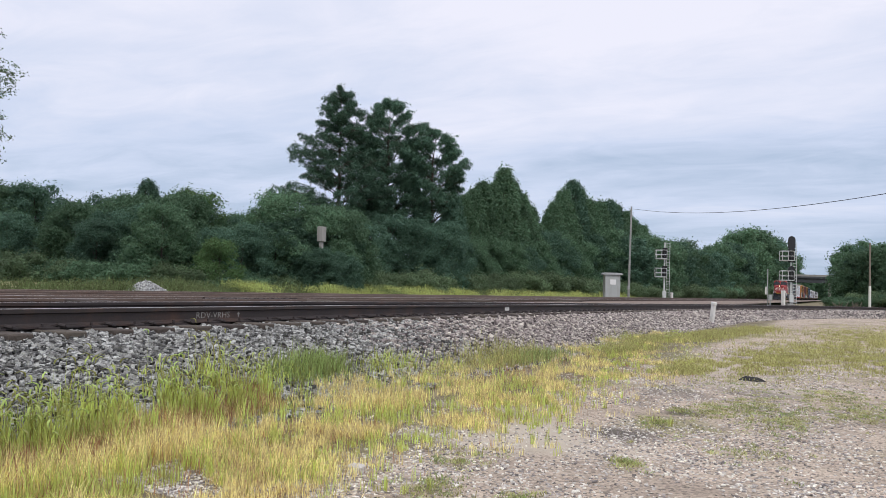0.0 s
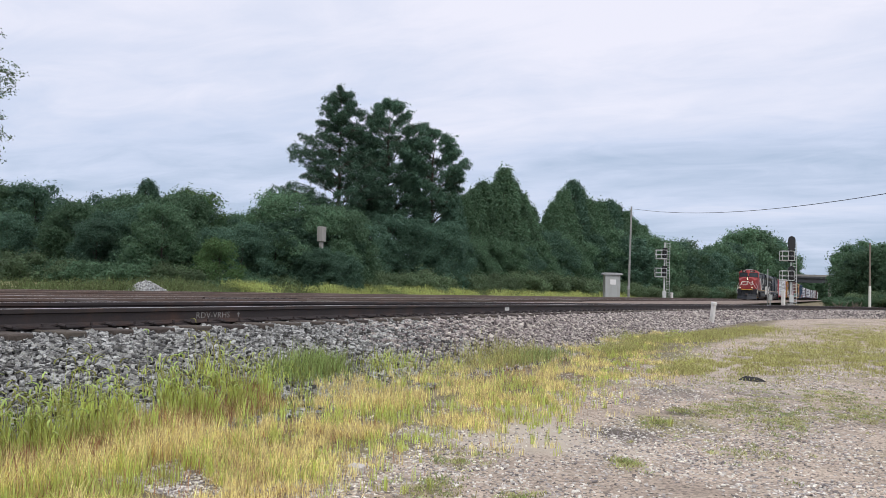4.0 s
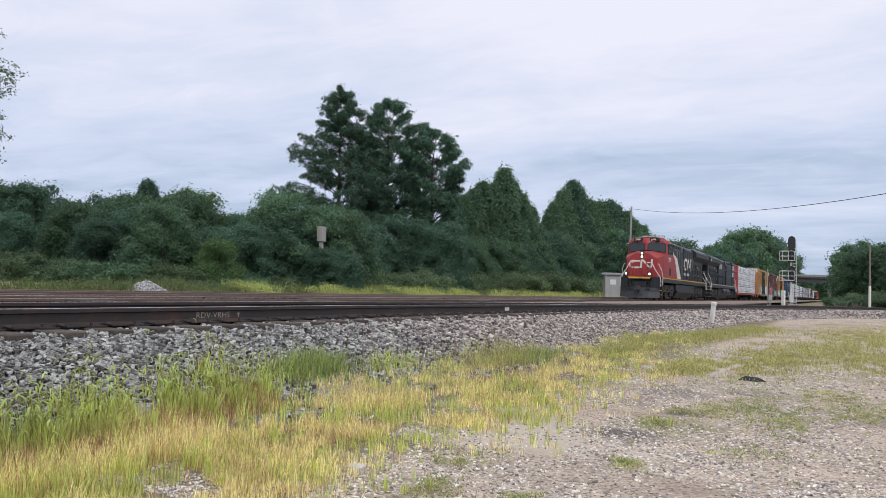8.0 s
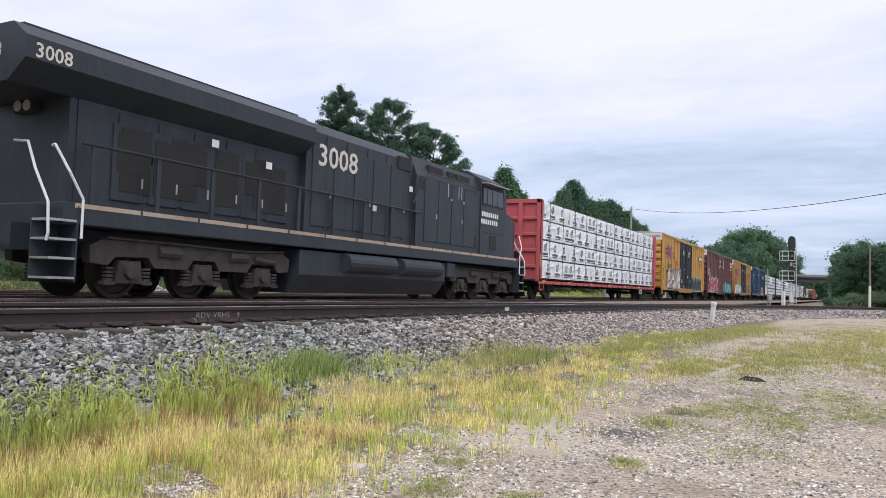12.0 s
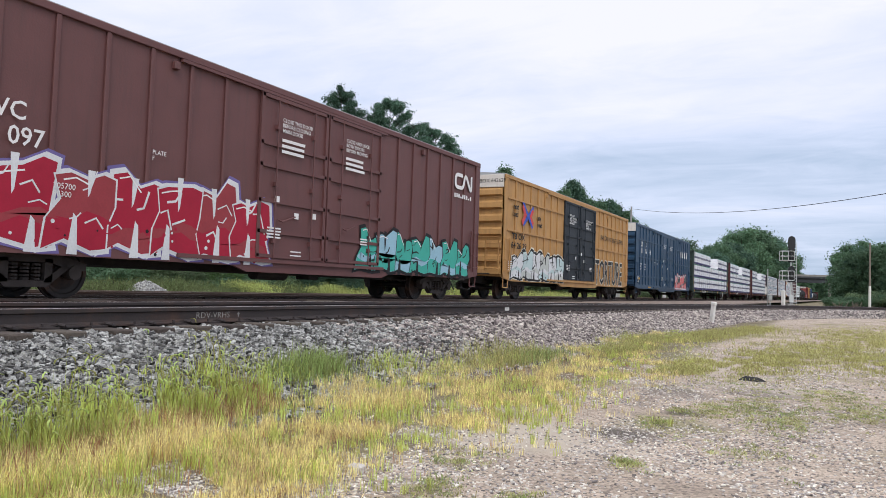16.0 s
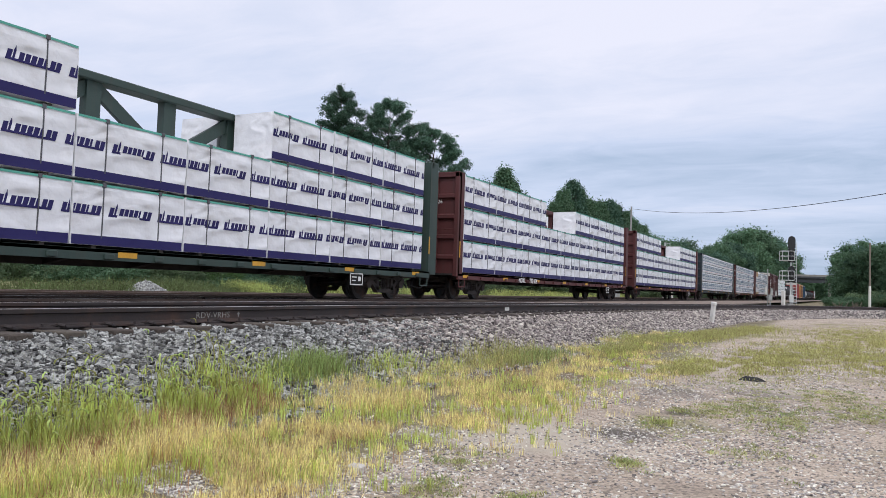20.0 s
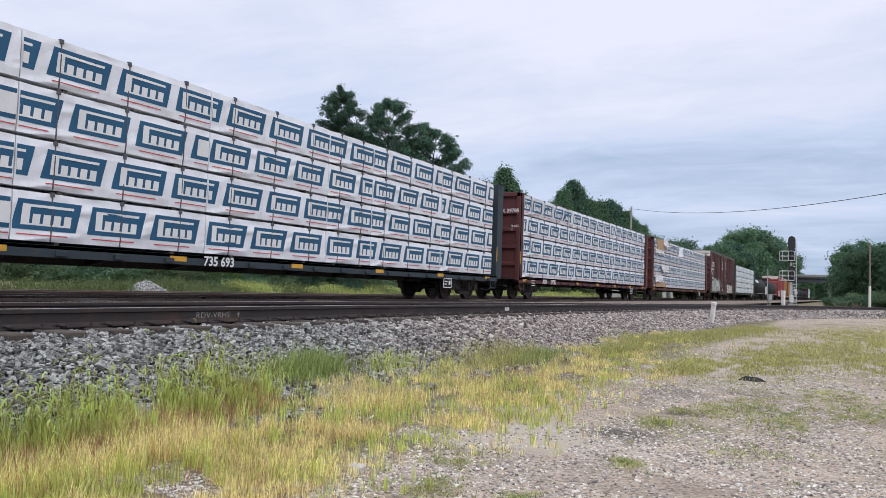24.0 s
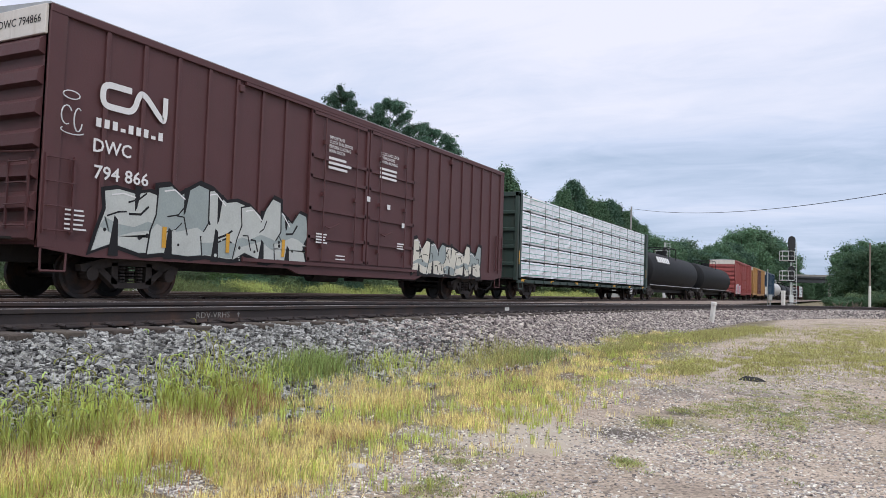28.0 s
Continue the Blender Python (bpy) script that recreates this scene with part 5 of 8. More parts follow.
def loco_frame_mesh():
    """A six-wheel bogie: side beams, axle boxes, springs, brake gear."""
    g = Geo()
    for sx in (-1, 1):
        x0, x1 = sx * 1.0, sx * 1.22
        beam = [(-2.75, 0.95), (-2.5, 1.08), (2.5, 1.08), (2.75, 0.95), (2.72, 0.66), (2.35, 0.62), (2.2, 0.78), (1.45, 0.80), (1.3, 0.60), (0.45, 0.60), (0.3, 0.80), (-0.3, 0.80),
                (-0.45, 0.60), (-1.3, 0.60), (-1.45, 0.80), (-2.2, 0.78), (-2.35, 0.62), (-2.72, 0.66)]
        g.prism(beam, "x", x0, x1)
        for ay in (-1.85, 0, 1.85):
            g.prism([(ay - 0.3, 0.30), (ay + 0.3, 0.30), (ay + 0.24, 0.72), (ay - 0.24, 0.72)], "x", sx * 1.02, sx * 1.2)
            g.cyl((sx * 1.1, ay, 0.53), (sx * 1.28, ay, 0.53), 0.17, 0.14, n=12)
            for k in (-1, 1):
                for j in range(4):
                    g.cyl((sx * 1.12, ay + k * 0.42, 0.34 + j * 0.07), (sx * 1.12, ay + k * 0.42, 0.385 + j * 0.07), 0.10, n=8)
                g.box(min(sx * 1.03, sx * 1.2), max(sx * 1.03, sx * 1.2), ay + k * 0.42 - 0.12, ay + k * 0.42 + 0.12, 0.27, 0.34)
        for ay in (-1.0, 0.95):
            g.cyl((sx * 1.18, ay - 0.28, 0.92), (sx * 1.18, ay + 0.28, 0.92), 0.13, n=10)
        g.tube([(sx * 1.24, -2.5, 1.12), (sx * 1.27, -1.2, 1.06), (sx * 1.27, 0.6, 1.10), (sx * 1.24, 2.4, 1.12)], 0.025)
        g.cyl((sx * 1.24, -2.2, 0.84), (sx * 1.24, -1.5, 0.90), 0.06, n=8)
    g.box(-0.95, 0.95, -2.4, 2.4, 0.75, 1.0)
    return g.mesh("bogie_frame", M["truck"])


ME_WHEEL, ME_LWHEEL = wheelset_mesh(0.457, "freight"), wheelset_mesh(0.533, "loco")
ME_FREIGHT, ME_LOCO = freight_frame_mesh(), loco_frame_mesh()


def bogie(parent, y, loco=False):
    b = part("bogie", ME_LOCO if loco else ME_FREIGHT, None, parent)
    b.location.y = y
    for ay in ((-1.85, 0, 1.85) if loco else (-0.88, 0.88)):
        w = part("wheelset", ME_LWHEEL if loco else ME_WHEEL, None, b)
        w.matrix_parent_inverse = Matrix.Translation((0, ay, 0.533 if loco else 0.457))
        WHEELS.append((w, loco))
    return b


def coupler(parent, y, way, z=0.85):
    g = Geo()
    g.box(-0.09, 0.09, min(y, y + way * 0.75), max(y, y + way * 0.75), z - 0.09, z + 0.09, 0.02)
    g.prism([(-0.17, y + way * 0.55), (0.14, y + way * 0.55), (0.17, y + way * 0.72), (0.05, y + way * 0.86), (-0.16, y + way * 0.88), (-0.20, y + way * 0.7)], "z", z - 0.15, z + 0.15)
    c = part("coupler", g, M["truck"], parent)
    part("brake_hose", Geo().tube([(0.35, y, z - 0.1), (0.38, y + way * 0.2, z - 0.3), (0.30, y + way * 0.55, z - 0.5), (0.12, y + way * 0.85, z - 0.42)], 0.022), M["rubber"], c)
    return c


def ladder(parent, y0, y1, zs, x, material, name="ladder"):
    g = Geo()
    for y in (y0, y1):
        g.box(x - 0.02, x + 0.03, y - 0.02, y + 0.02, zs[0] - 0.06, zs[-1] + 0.06)
    for z in zs:
        g.tube([(x, y0, z), (x + 0.07, y0 + 0.03, z), (x + 0.07, y1 - 0.03, z), (x, y1, z)], 0.012, 5)
    return part(name, g, material, parent)


def end_ladder(parent, x0, x1, zs, y, way, material):
    g = Geo()
    for z in zs:
        g.tube([(x0, y, z), (x0 + 0.02, y + way * 0.07, z), (x1 - 0.02, y + way * 0.07, z), (x1, y, z)], 0.012, 5)
    for x in (x0, x1):
        g.box(x - 0.02, x + 0.02, min(y, y + way * 0.03), max(y, y + way * 0.03), zs[0] - 0.05, zs[-1] + 0.05)
    return part("end_ladder", g, material, parent)


def stirrup(parent, y0, y1, z0, z1, x, material):
    return part("stirrup_step", Geo().tube([(x, y0, z1), (x, y0 + 0.01, z0), (x, y1 - 0.01, z0), (x, y1, z1)], 0.02, 6), material, parent)


# ---- painted marks ----
def stroke(g, points, half, x0, x1, mi, square=True):
    """A broad straight-edged stroke along a line of (y, z) points, mitred at its corners."""
    n = len(points)
    lo, hi = [], []
    for i, (u, w) in enumerate(points):
        a, b = points[max(0, i - 1)], points[min(n - 1, i + 1)]
        d = math.hypot(b[0] - a[0], b[1] - a[1]) or 1
        tx, tz = (b[0] - a[0]) / d, (b[1] - a[1]) / d
        ext = half * 0.8 * ((i == n - 1) - (i == 0)) if square else 0.0
        lo.append((u + tx * ext - tz * half, w + tz * ext + tx * half))
        hi.append((u + tx * ext + tz * half, w + tz * ext - tx * half))
    for i in range(n - 1):
        g.prism([lo[i], lo[i + 1], hi[i + 1], hi[i]], "x", x0, x1, mi)


def spray(parent, y0, y1, z0, z1, fills, edge, glow, seed, x=1.515, count=6):
    """Sprayed lettering that cannot be read: crowded upright shapes with stepped tops, a rim, a halo, dark cuts, drips and spots, each shape a part."""
    rng = random.Random(seed)
    wide, tall = (y1 - y0) / count, z1 - z0
    mats = [glow or edge, edge, *fills, M["print_white"], P["ink"]]
    for k in range(count):
        g = Geo()
        lift = x + 0.003 + 0.005 * (k % 2)
        a, b = y0 + (k - 0.10) * wide, y0 + (k + 1.10) * wide
        j = lambda v: rng.uniform(-v, v)
        hl, hm, hr = [tall * rng.uniform(0.80, 1.06) for _ in range(3)]
        lean = rng.uniform(-0.05, 0.22) * wide
        shape = [(a + j(0.06), 0.02 * tall), (a + 0.32 * wide + j(0.05), 0.05 * tall + abs(j(0.10)) * tall), (b - 0.3 * wide + j(0.05), 0.03 * tall), (b + j(0.06), 0.06 * tall),
                 (b - 0.10 * wide + j(0.05) * wide, 0.34 * tall), (b + j(0.10) * wide, 0.55 * tall), (b - 0.05 * wide, hr), (b - 0.30 * wide, hr + 0.04 * tall), ((a + b) / 2 + j(0.10) * wide, hm - 0.10 * tall),
                 (a + 0.28 * wide, hl), (a + 0.02 * wide + j(0.05), hl - 0.05 * tall), (a + 0.12 * wide + j(0.06) * wide, 0.58 * tall), (a + j(0.05), 0.36 * tall)]
        my = (a + b) / 2

        def grown(e):
            return [(my + (u - my) * (1 + 2 * e / (b - a)) + lean * w / tall, max(z0 - 0.03, z0 + tall * 0.5 + (w - tall * 0.5) * (1 + 2 * e / tall))) for u, w in shape]

        if glow:
            g.prism(grown(0.12), "x", x - 0.001 + 0.0001 * k, x + 0.0001 * k, 0)
        g.prism(grown(0.065), "x", x + 0.0005 + 0.0001 * k, x + 0.0015 + 0.0001 * k, 1)
        g.prism(grown(0.012), "x", lift, lift + 0.0010, 1)
        g.prism(grown(-0.026), "x", lift + 0.0012, lift + 0.0018, 2 + k % len(fills))
        # a second tone over the lower part, fading in steps
        for n, cut_at in enumerate((0.42, 0.30)):
            g.prism([(u, min(w, z0 + tall * cut_at + 0.06 * tall * math.sin(u * 6 + seed + n))) for u, w in grown(-0.034 - 0.006 * n)], "x", lift + 0.0020 + 0.0005 * n, lift + 0.0023 + 0.0005 * n, 2 + (k + 1 + n) % len(fills))
        # dark cuts from above and below, slits and short hooked lines
        top, low = z0 + tall * rng.uniform(0.58, 0.72), z0 + tall * rng.uniform(0.28, 0.46)
        cy, dy = my + j(0.14) * wide, my + j(0.22) * wide
        g.prism([(cy - 0.09 * wide + lean * 0.8, z0 + hm), (cy + 0.05 * wide + lean * 0.8, z0 + hm), (cy + 0.02 * wide + lean * 0.5, top), (cy - 0.02 * wide + lean * 0.5, top - 0.05 * tall)], "x", lift + 0.0032, lift + 0.0036, 1)
        g.prism([(dy - 0.10 * wide, z0 - 0.01), (dy + 0.09 * wide, z0 - 0.01), (dy + 0.06 * wide, low), (dy - 0.01 * wide, low + 0.05 * tall)], "x", lift + 0.0032, lift + 0.0036, 1)
        for _ in range(3):
            u, w, q = my + j(0.36) * wide, z0 + tall * rng.uniform(0.3, 0.75), rng.uniform(0.10, 0.20) * wide
            stroke(g, [(u - q, w + j(0.05)), (u + q * 0.2, w + q * 0.3), (u + q, w + j(0.25) * tall)], rng.uniform(0.010, 0.024), lift + 0.0038, lift + 0.0042, 1, False)
        stroke(g, [(a + 0.14 * wide + lean, z0 + hl - 0.10 * tall), (a + 0.36 * wide + lean, z0 + hl - 0.06 * tall), (my + lean, z0 + hm - 0.16 * tall)], 0.014, lift + 0.0044, lift + 0.0047, len(mats) - 2, False)
        for _ in range(5):
            u, w, q = y0 + (k + rng.random()) * wide, z0 + tall * rng.uniform(0.04, 0.4), rng.uniform(0.015, 0.045)
            g.prism([(u + q * math.cos(i * 0.698), w + q * math.sin(i * 0.698)) for i in range(9)], "x", lift + 0.0048, lift + 0.0051, rng.choice((len(mats) - 1, 1, 2)))
        part("spray_letter", g, mats, parent)


def spray_word(parent, word, y, z, size, squeeze, fill, rim, x=1.516):
    """Tall sprayed capitals that can be read, dark with a pale rim."""
    g = lettering(word, size, rim, parent, on_side(x, y, z), "spray_rim", bold=0.065, squeeze=squeeze)
    lettering(word, size, fill, g, on_side(x + 0.004, y, z), "spray_word", bold=0.012, squeeze=squeeze)


def paint(name, col):
    return mat(name, col, 0.6, var=0.12, bump=0, spec=0.18, dirt=tuple(c * 0.6 for c in col), amount=0.3)


P = {k: paint(k + "_spray_paint", c) for k, c in {
    "silver": (0.52, 0.55, 0.52), "crimson": (0.36, 0.02, 0.045), "teal": (0.06, 0.40, 0.32), "ink": (0.02, 0.02, 0.022), "soot": (0.035, 0.045, 0.045), "cream": (0.66, 0.64, 0.55),
    "sky": (0.30, 0.50, 0.60), "pink": (0.60, 0.22, 0.30), "violet": (0.16, 0.13, 0.32), "ash": (0.33, 0.38, 0.37), "lemon": (0.70, 0.62, 0.15), "wine": (0.30, 0.05, 0.06),
    "coral": (0.62, 0.12, 0.12), "pale": (0.66, 0.68, 0.69), "blush": (0.50, 0.27, 0.25), "mint": (0.48, 0.60, 0.60)}.items()}


def bars(rows, width, gap, material, parent, y, z, x=1.52, height=0.05, name="stencil_bar", ragged=0.25, seed=0):
    """Small stencilling that cannot be read, as plain bars."""
    rng = random.Random(seed)
    g = Geo()
    for k in range(rows):
        w = width * (1 - ragged * rng.random())
        g.prism([(y, z - k * gap), (y + w, z - k * gap), (y + w, z - k * gap + height), (y, z - k * gap + height)], "x", x, x + 0.003)
    return part(name, g, material, parent)


def cross_logo(parent, y, z, x=1.516, size=1.0):
    """Two crossed, bent bands in red and blue."""
    r, b = Geo(), Geo()
    k = size
    b.prism([(y, z + 0.98 * k), (y + 0.22 * k, z + 1.0 * k), (y + 1.32 * k, z + 0.06 * k), (y + 1.18 * k, z - 0.05 * k)], "x", x, x + 0.003)
    b.prism([(y + 0.08 * k, z + 0.12 * k), (y + 0.22 * k, z), (y + 1.34 * k, z + 0.80 * k), (y + 1.24 * k, z + 0.95 * k)], "x", x, x + 0.0034)
    r.prism([(y - 0.02 * k, z + 0.80 * k), (y + 0.12 * k, z + 0.92 * k), (y + 0.52 * k, z + 0.5 * k), (y + 0.1 * k, z + 0.05 * k), (y - 0.04 * k, z + 0.2 * k), (y + 0.22 * k, z + 0.5 * k)], "x", x + 0.004, x + 0.007)
    r.prism([(y + 1.34 * k, z + 0.72 * k), (y + 1.16 * k, z + 0.80 * k), (y + 0.84 * k, z + 0.48 * k), (y + 1.2 * k, z + 0.1 * k), (y + 1.36 * k, z + 0.22 * k), (y + 1.1 * k, z + 0.47 * k)], "x", x + 0.004, x + 0.007)
    part("crossed_band_logo", b, M["logo_blue"], parent)
    part("crossed_band_logo", r, M["logo_red"], parent)


def rounded(points, r, n=6):
    """A line of points with its corners turned into arcs."""
    out = [points[0]]
    for a, b, c in zip(points[:-2], points[1:-1], points[2:]):
        a, b, c = Vector(a), Vector(b), Vector(c)
        p, q = b + (a - b).normalized() * min(r, (a - b).length * 0.49), b + (c - b).normalized() * min(r, (c - b).length * 0.49)
        out += [tuple(p * (1 - t) ** 2 + b * 2 * t * (1 - t) + q * t * t) for t in [i / n for i in range(n + 1)]]
    return out + [points[-1]]


def noodle_logo(parent, y, z, w, h, material, x):
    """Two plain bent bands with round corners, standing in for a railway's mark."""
    t = h * 0.115
    g = Geo()
    a, b = y + w * 0.44, y + w * 0.54
    for line in ([(a, z + h - t), (y + t, z + h - t), (y + t, z + t), (a + t, z + t), (b + t * 0.4, z + h - t), (b + 2.6 * t, z + h - t), (y + w - 2.4 * t, z + t), (y + w - t, z + t), (y + w - t, z + h)],):
        stroke(g, rounded(line, h * 0.34), t, x, x + 0.003, 0, False)
    part("railway_logo", g, material, parent)


def word_bars(parent, y, z, n, wide, high, material, x):
    """A line of small lettering drawn as one upright bar to a letter."""
    for k in range(n):
        tall = high * (0.62, 0.62, 0.62, 0.25)[k % 4]
        part("lettering_bar", decal([(y + k * wide, z), (y + (k + 0.6) * wide, z), (y + (k + 0.6) * wide, z + tall), (y + k * wide, z + tall)], x, 0.003), material, parent)


# ---- boxcars ----
def boxcar(s, length, paint_side, label, doors, ribs=8, shelves=(), end_white=True, roof=None, door_paint=None, group="boxcars of the freight train"):
    car = thing("boxcar", None, label, "boxcar", group)
    rolling(car, s)
    W, ZB, ZT = 1.46, 0.98, 4.84
    d0, d1 = doors
    dm = (d0 + d1) / 2
    roof = roof or paint_side
    # sides: thin sheets between the posts, on both faces
    rib_me = Geo().box(0, 0.05, -0.045, 0.045, ZB, ZT - 0.1, 0.012).mesh("side_post", paint_side)
    rib_far = Geo().box(-0.05, 0, -0.045, 0.045, ZB, ZT - 0.1, 0.012).mesh("side_post", paint_side)
    wide_me = Geo().box(0, 0.05, -0.16, 0.16, 0.86, ZT, 0.012).mesh("corner_post", paint_side)
    wide_far = Geo().box(-0.05, 0, -0.16, 0.16, 0.86, ZT, 0.012).mesh("corner_post", paint_side)
    for sx in (1, -1):
        x0, x1 = (W - 0.04, W) if sx > 0 else (-W, -W + 0.04)
        part("side_panel", Geo().box(x0, x1, 0, length, ZB - 0.1, ZT), paint_side, car)
        for a, b in ((0.32, d0 - 0.05), (d1 + 0.05, length - 0.32)):
            n = ribs
            for k in range(1, n):
                r = part("side_post", rib_me if sx > 0 else rib_far, None, car)
                r.location = (sx * W, a + (b - a) * k / n, 0)
        for y in (0.16, length - 0.16):
            r = part("corner_post", wide_me if sx > 0 else wide_far, None, car)
            r.location = (sx * W, y, 0)
        e = 0.003 if sx > 0 else -0.003
        xa, xb = sorted((sx * W, sx * (W + 0.06)))
        part("top_chord", Geo().box(xa, xb + 0.0, 0, length, ZT - 0.10, ZT + 0.04, 0.012), roof, car)
        part("side_sill", Geo().prism([(0, 0.86), (0.9, 0.74), (d0 - 0.6, 0.74), (d0 - 0.2, 0.62), (d1 + 0.2, 0.62), (d1 + 0.6, 0.74), (length - 0.9, 0.74), (length, 0.86), (length, 1.0), (0, 1.0)], "x", sx * (W - 0.03), sx * (W + 0.045)), paint_side, car)
        for z in shelves:
            for a, b in ((0.32, d0 - 0.05), (d1 + 0.05, length - 0.32)):
                part("side_girt", Geo().box(*sorted((sx * W, sx * (W + 0.056))), a, b, z - 0.035, z + 0.035), paint_side, car)
        # plug doors with frames, bars and lock rods
        dp = door_paint or paint_side
        for a, b in ((d0, dm), (dm, d1)):
            d = part("plug_door", Geo().box(*sorted((sx * (W + 0.003), sx * (W + 0.035))), a + 0.04, b - 0.04, 0.98, ZT - 0.14, 0.01), dp, car)
            fr = Geo()
            xs = sorted((sx * (W + 0.03), sx * (W + 0.085)))
            for z in (1.0, 1.55, 2.25, 3.05, 3.55, ZT - 0.22):
                fr.box(*xs, a + 0.05, b - 0.05, z - 0.04, z + 0.04)
            for y in (a + 0.08, b - 0.08):
                fr.box(*xs, y - 0.05, y + 0.05, 0.98, ZT - 0.16)
            part("door_frame", fr, dp, d)
            rod = Geo()
            for y in (a + 0.6, b - 0.6):
                rod.cyl((sx * (W + 0.10), y, 0.95), (sx * (W + 0.10), y, ZT - 0.25), 0.018, n=6)
            for z in (1.3, 2.6, 3.9):
                rod.box(*sorted((sx * (W + 0.03), sx * (W + 0.12))), a + 0.55, a + 0.65, z, z + 0.1)
                rod.box(*sorted((sx * (W + 0.03), sx * (W + 0.12))), b - 0.65, b - 0.55, z, z + 0.1)
            part("lock_rod", rod, dp, d)
            part("door_handle", Geo().tube([(sx * (W + 0.09), a + 0.7, 1.85), (sx * (W + 0.15), a + 0.8, 1.8), (sx * (W + 0.15), a + 1.25, 1.95)], 0.02), dp, d)
        part("door_rail", Geo().box(*sorted((sx * (W + 0.03), sx * (W + 0.11))), d0 - 2.2, d1 + 0.2, 0.84, 0.92), paint_side, car)
        part("door_rail", Geo().box(*sorted((sx * (W + 0.02), sx * (W + 0.09))), d0 - 2.3, d1 + 0.2, ZT - 0.17, ZT - 0.11), paint_side, car)
        for y in (d0 - 2.5, d1 + 2.3):
            part("door_stop", Geo().box(*sorted((sx * W, sx * (W + 0.10))), y, y + 0.14, ZT - 0.36, ZT - 0.2, 0.015), paint_side, car)
    # ends: deep pressed ribs
    for y, way in ((0, -1), (length, 1)):
        part("end_panel", Geo().box(-W, W, *sorted((y, y - way * 0.05)), 0.9, ZT + 0.05), paint_side, car)
        zs = (4.12, 3.62, 3.10, 2.58, 2.06, 1.54, 1.05)
        for z in zs:
            part("end_rib", Geo().prism([(y, z + 0.23), (y + way * 0.10, z + 0.14), (y + way * 0.12, z - 0.05), (y, z - 0.10)] if way < 0 else
                                        [(y, z + 0.23), (y + way * 0.10, z + 0.14), (y + way * 0.12, z - 0.05), (y, z - 0.10)], "x", -W + 0.05, W - 0.05), paint_side, car)
        top = M["white"] if end_white else paint_side
        part("end_cap", Geo().box(-W, W, *sorted((y, y + way * 0.06)), 4.36, ZT + 0.02, 0.01), top, car)
        end_ladder(car, W - 0.66, W - 0.12, (1.2, 1.55, 1.9, 2.25), y + way * 0.1, way, paint_side)
        end_ladder(car, -W + 0.12, -W + 0.62, (1.2, 1.55, 1.9, 2.25), y + way * 0.1, way, paint_side)
        part("end_platform", Geo().box(-1.0, 1.0, *sorted((y, y + way * 0.28)), 0.98, 1.02), M["frame"], car)
        g = Geo().tube([(W - 0.1, y + way * 0.05, 2.42), (0.4, y + way * 0.16, 2.44), (-W + 0.1, y + way * 0.05, 2.42)], 0.014, 5)
        part("grab_rail", g, paint_side, car)
        coupler(car, y, way)
    # roof: shallow ridge with raised seams
    ridge = Geo()
    ridge.prism([(-W - 0.03, ZT + 0.02), (W + 0.03, ZT + 0.02), (W + 0.03, ZT + 0.06), (0, ZT + 0.17), (-W - 0.03, ZT + 0.06)], "y", -0.02, length + 0.02)
    for k in range(1, 16):
        y = length * k / 16
        ridge.prism([(-W, ZT + 0.06), (W, ZT + 0.06), (0, ZT + 0.21)], "y", y - 0.04, y + 0.04)
    part("roof", ridge, M["galv"] if roof is paint_side else roof, car)
    g = Geo().box(-0.35, 0.35, 0.1, length - 0.1, 0.62, 0.98)
    for k in range(9):
        y = 1 + (length - 2) * k / 8
        g.box(-1.42, 1.42, y - 0.08, y + 0.08, 0.78, 0.98)
    g.box(-1.42, 1.42, 0, length, 0.95, 1.0)
    part("underframe", g, M["frame"], car)
    g = Geo().cyl((0.6, length / 2 - 1.2, 0.62), (0.6, length / 2 - 0.1, 0.62), 0.17)
    g.box(0.5, 0.95, length / 2 + 0.5, length / 2 + 0.9, 0.5, 0.85, 0.03)
    g.tube([(0.7, 3.5, 0.6), (0.7, length - 3.5, 0.6)], 0.02)
    part("brake_gear", g, M["frame"], car)
    for y in (2.25, length - 2.25):
        bogie(car, y)
    for y0 in (0.04, length - 0.62):
        ladder(car, y0 + 0.02, y0 + 0.54, (1.15, 1.55, 1.95, 2.35), W + 0.05, paint_side)
        stirrup(car, y0 + 0.03, y0 + 0.5, 0.48, 0.86, W + 0.02, paint_side)
    return car


def door_words(car, y, z, words, size=0.115, material=None):
    return lettering(words, size, material or M["print_white"], car, on_side(1.549, y, z), "door_notice", 0.001)


def labels_on(car, d0, d1, seed, material):
    """Data stencils and small plates near the doors and ends."""
    rng = random.Random(seed)
    bars(4, 0.5, 0.07, material, car, d0 + 0.35, 1.62, x=1.55, height=0.035, seed=seed)
    bars(3, 0.4, 0.07, material, car, d1 - 1.0, 1.62, x=1.55, height=0.035, seed=seed + 1)
    bars(2, 0.5, 0.09, material, car, d0 + 1.2, 1.12, x=1.55, height=0.03, seed=seed + 2)
    bars(5, 0.45, 0.08, material, car, 0.45, 1.5, x=1.514, height=0.03, seed=seed + 3)
    for k in range(3):
        y, z = rng.uniform(d0 + 0.3, d1 - 0.6), rng.uniform(1.8, 2.9)
        part("white_placard", Geo().box(1.548, 1.553, y, y + 0.16, z, z + 0.14), M["print_white"], car)


NOTICE_A = "IMPORTANT\nCLOSE THIS DOOR\nBEFORE CLOSING\nMAIN DOOR"
NOTICE_B = "CLOSE AND LOCK\nBOTH DOORS\nBEFORE\nMOVING CAR"

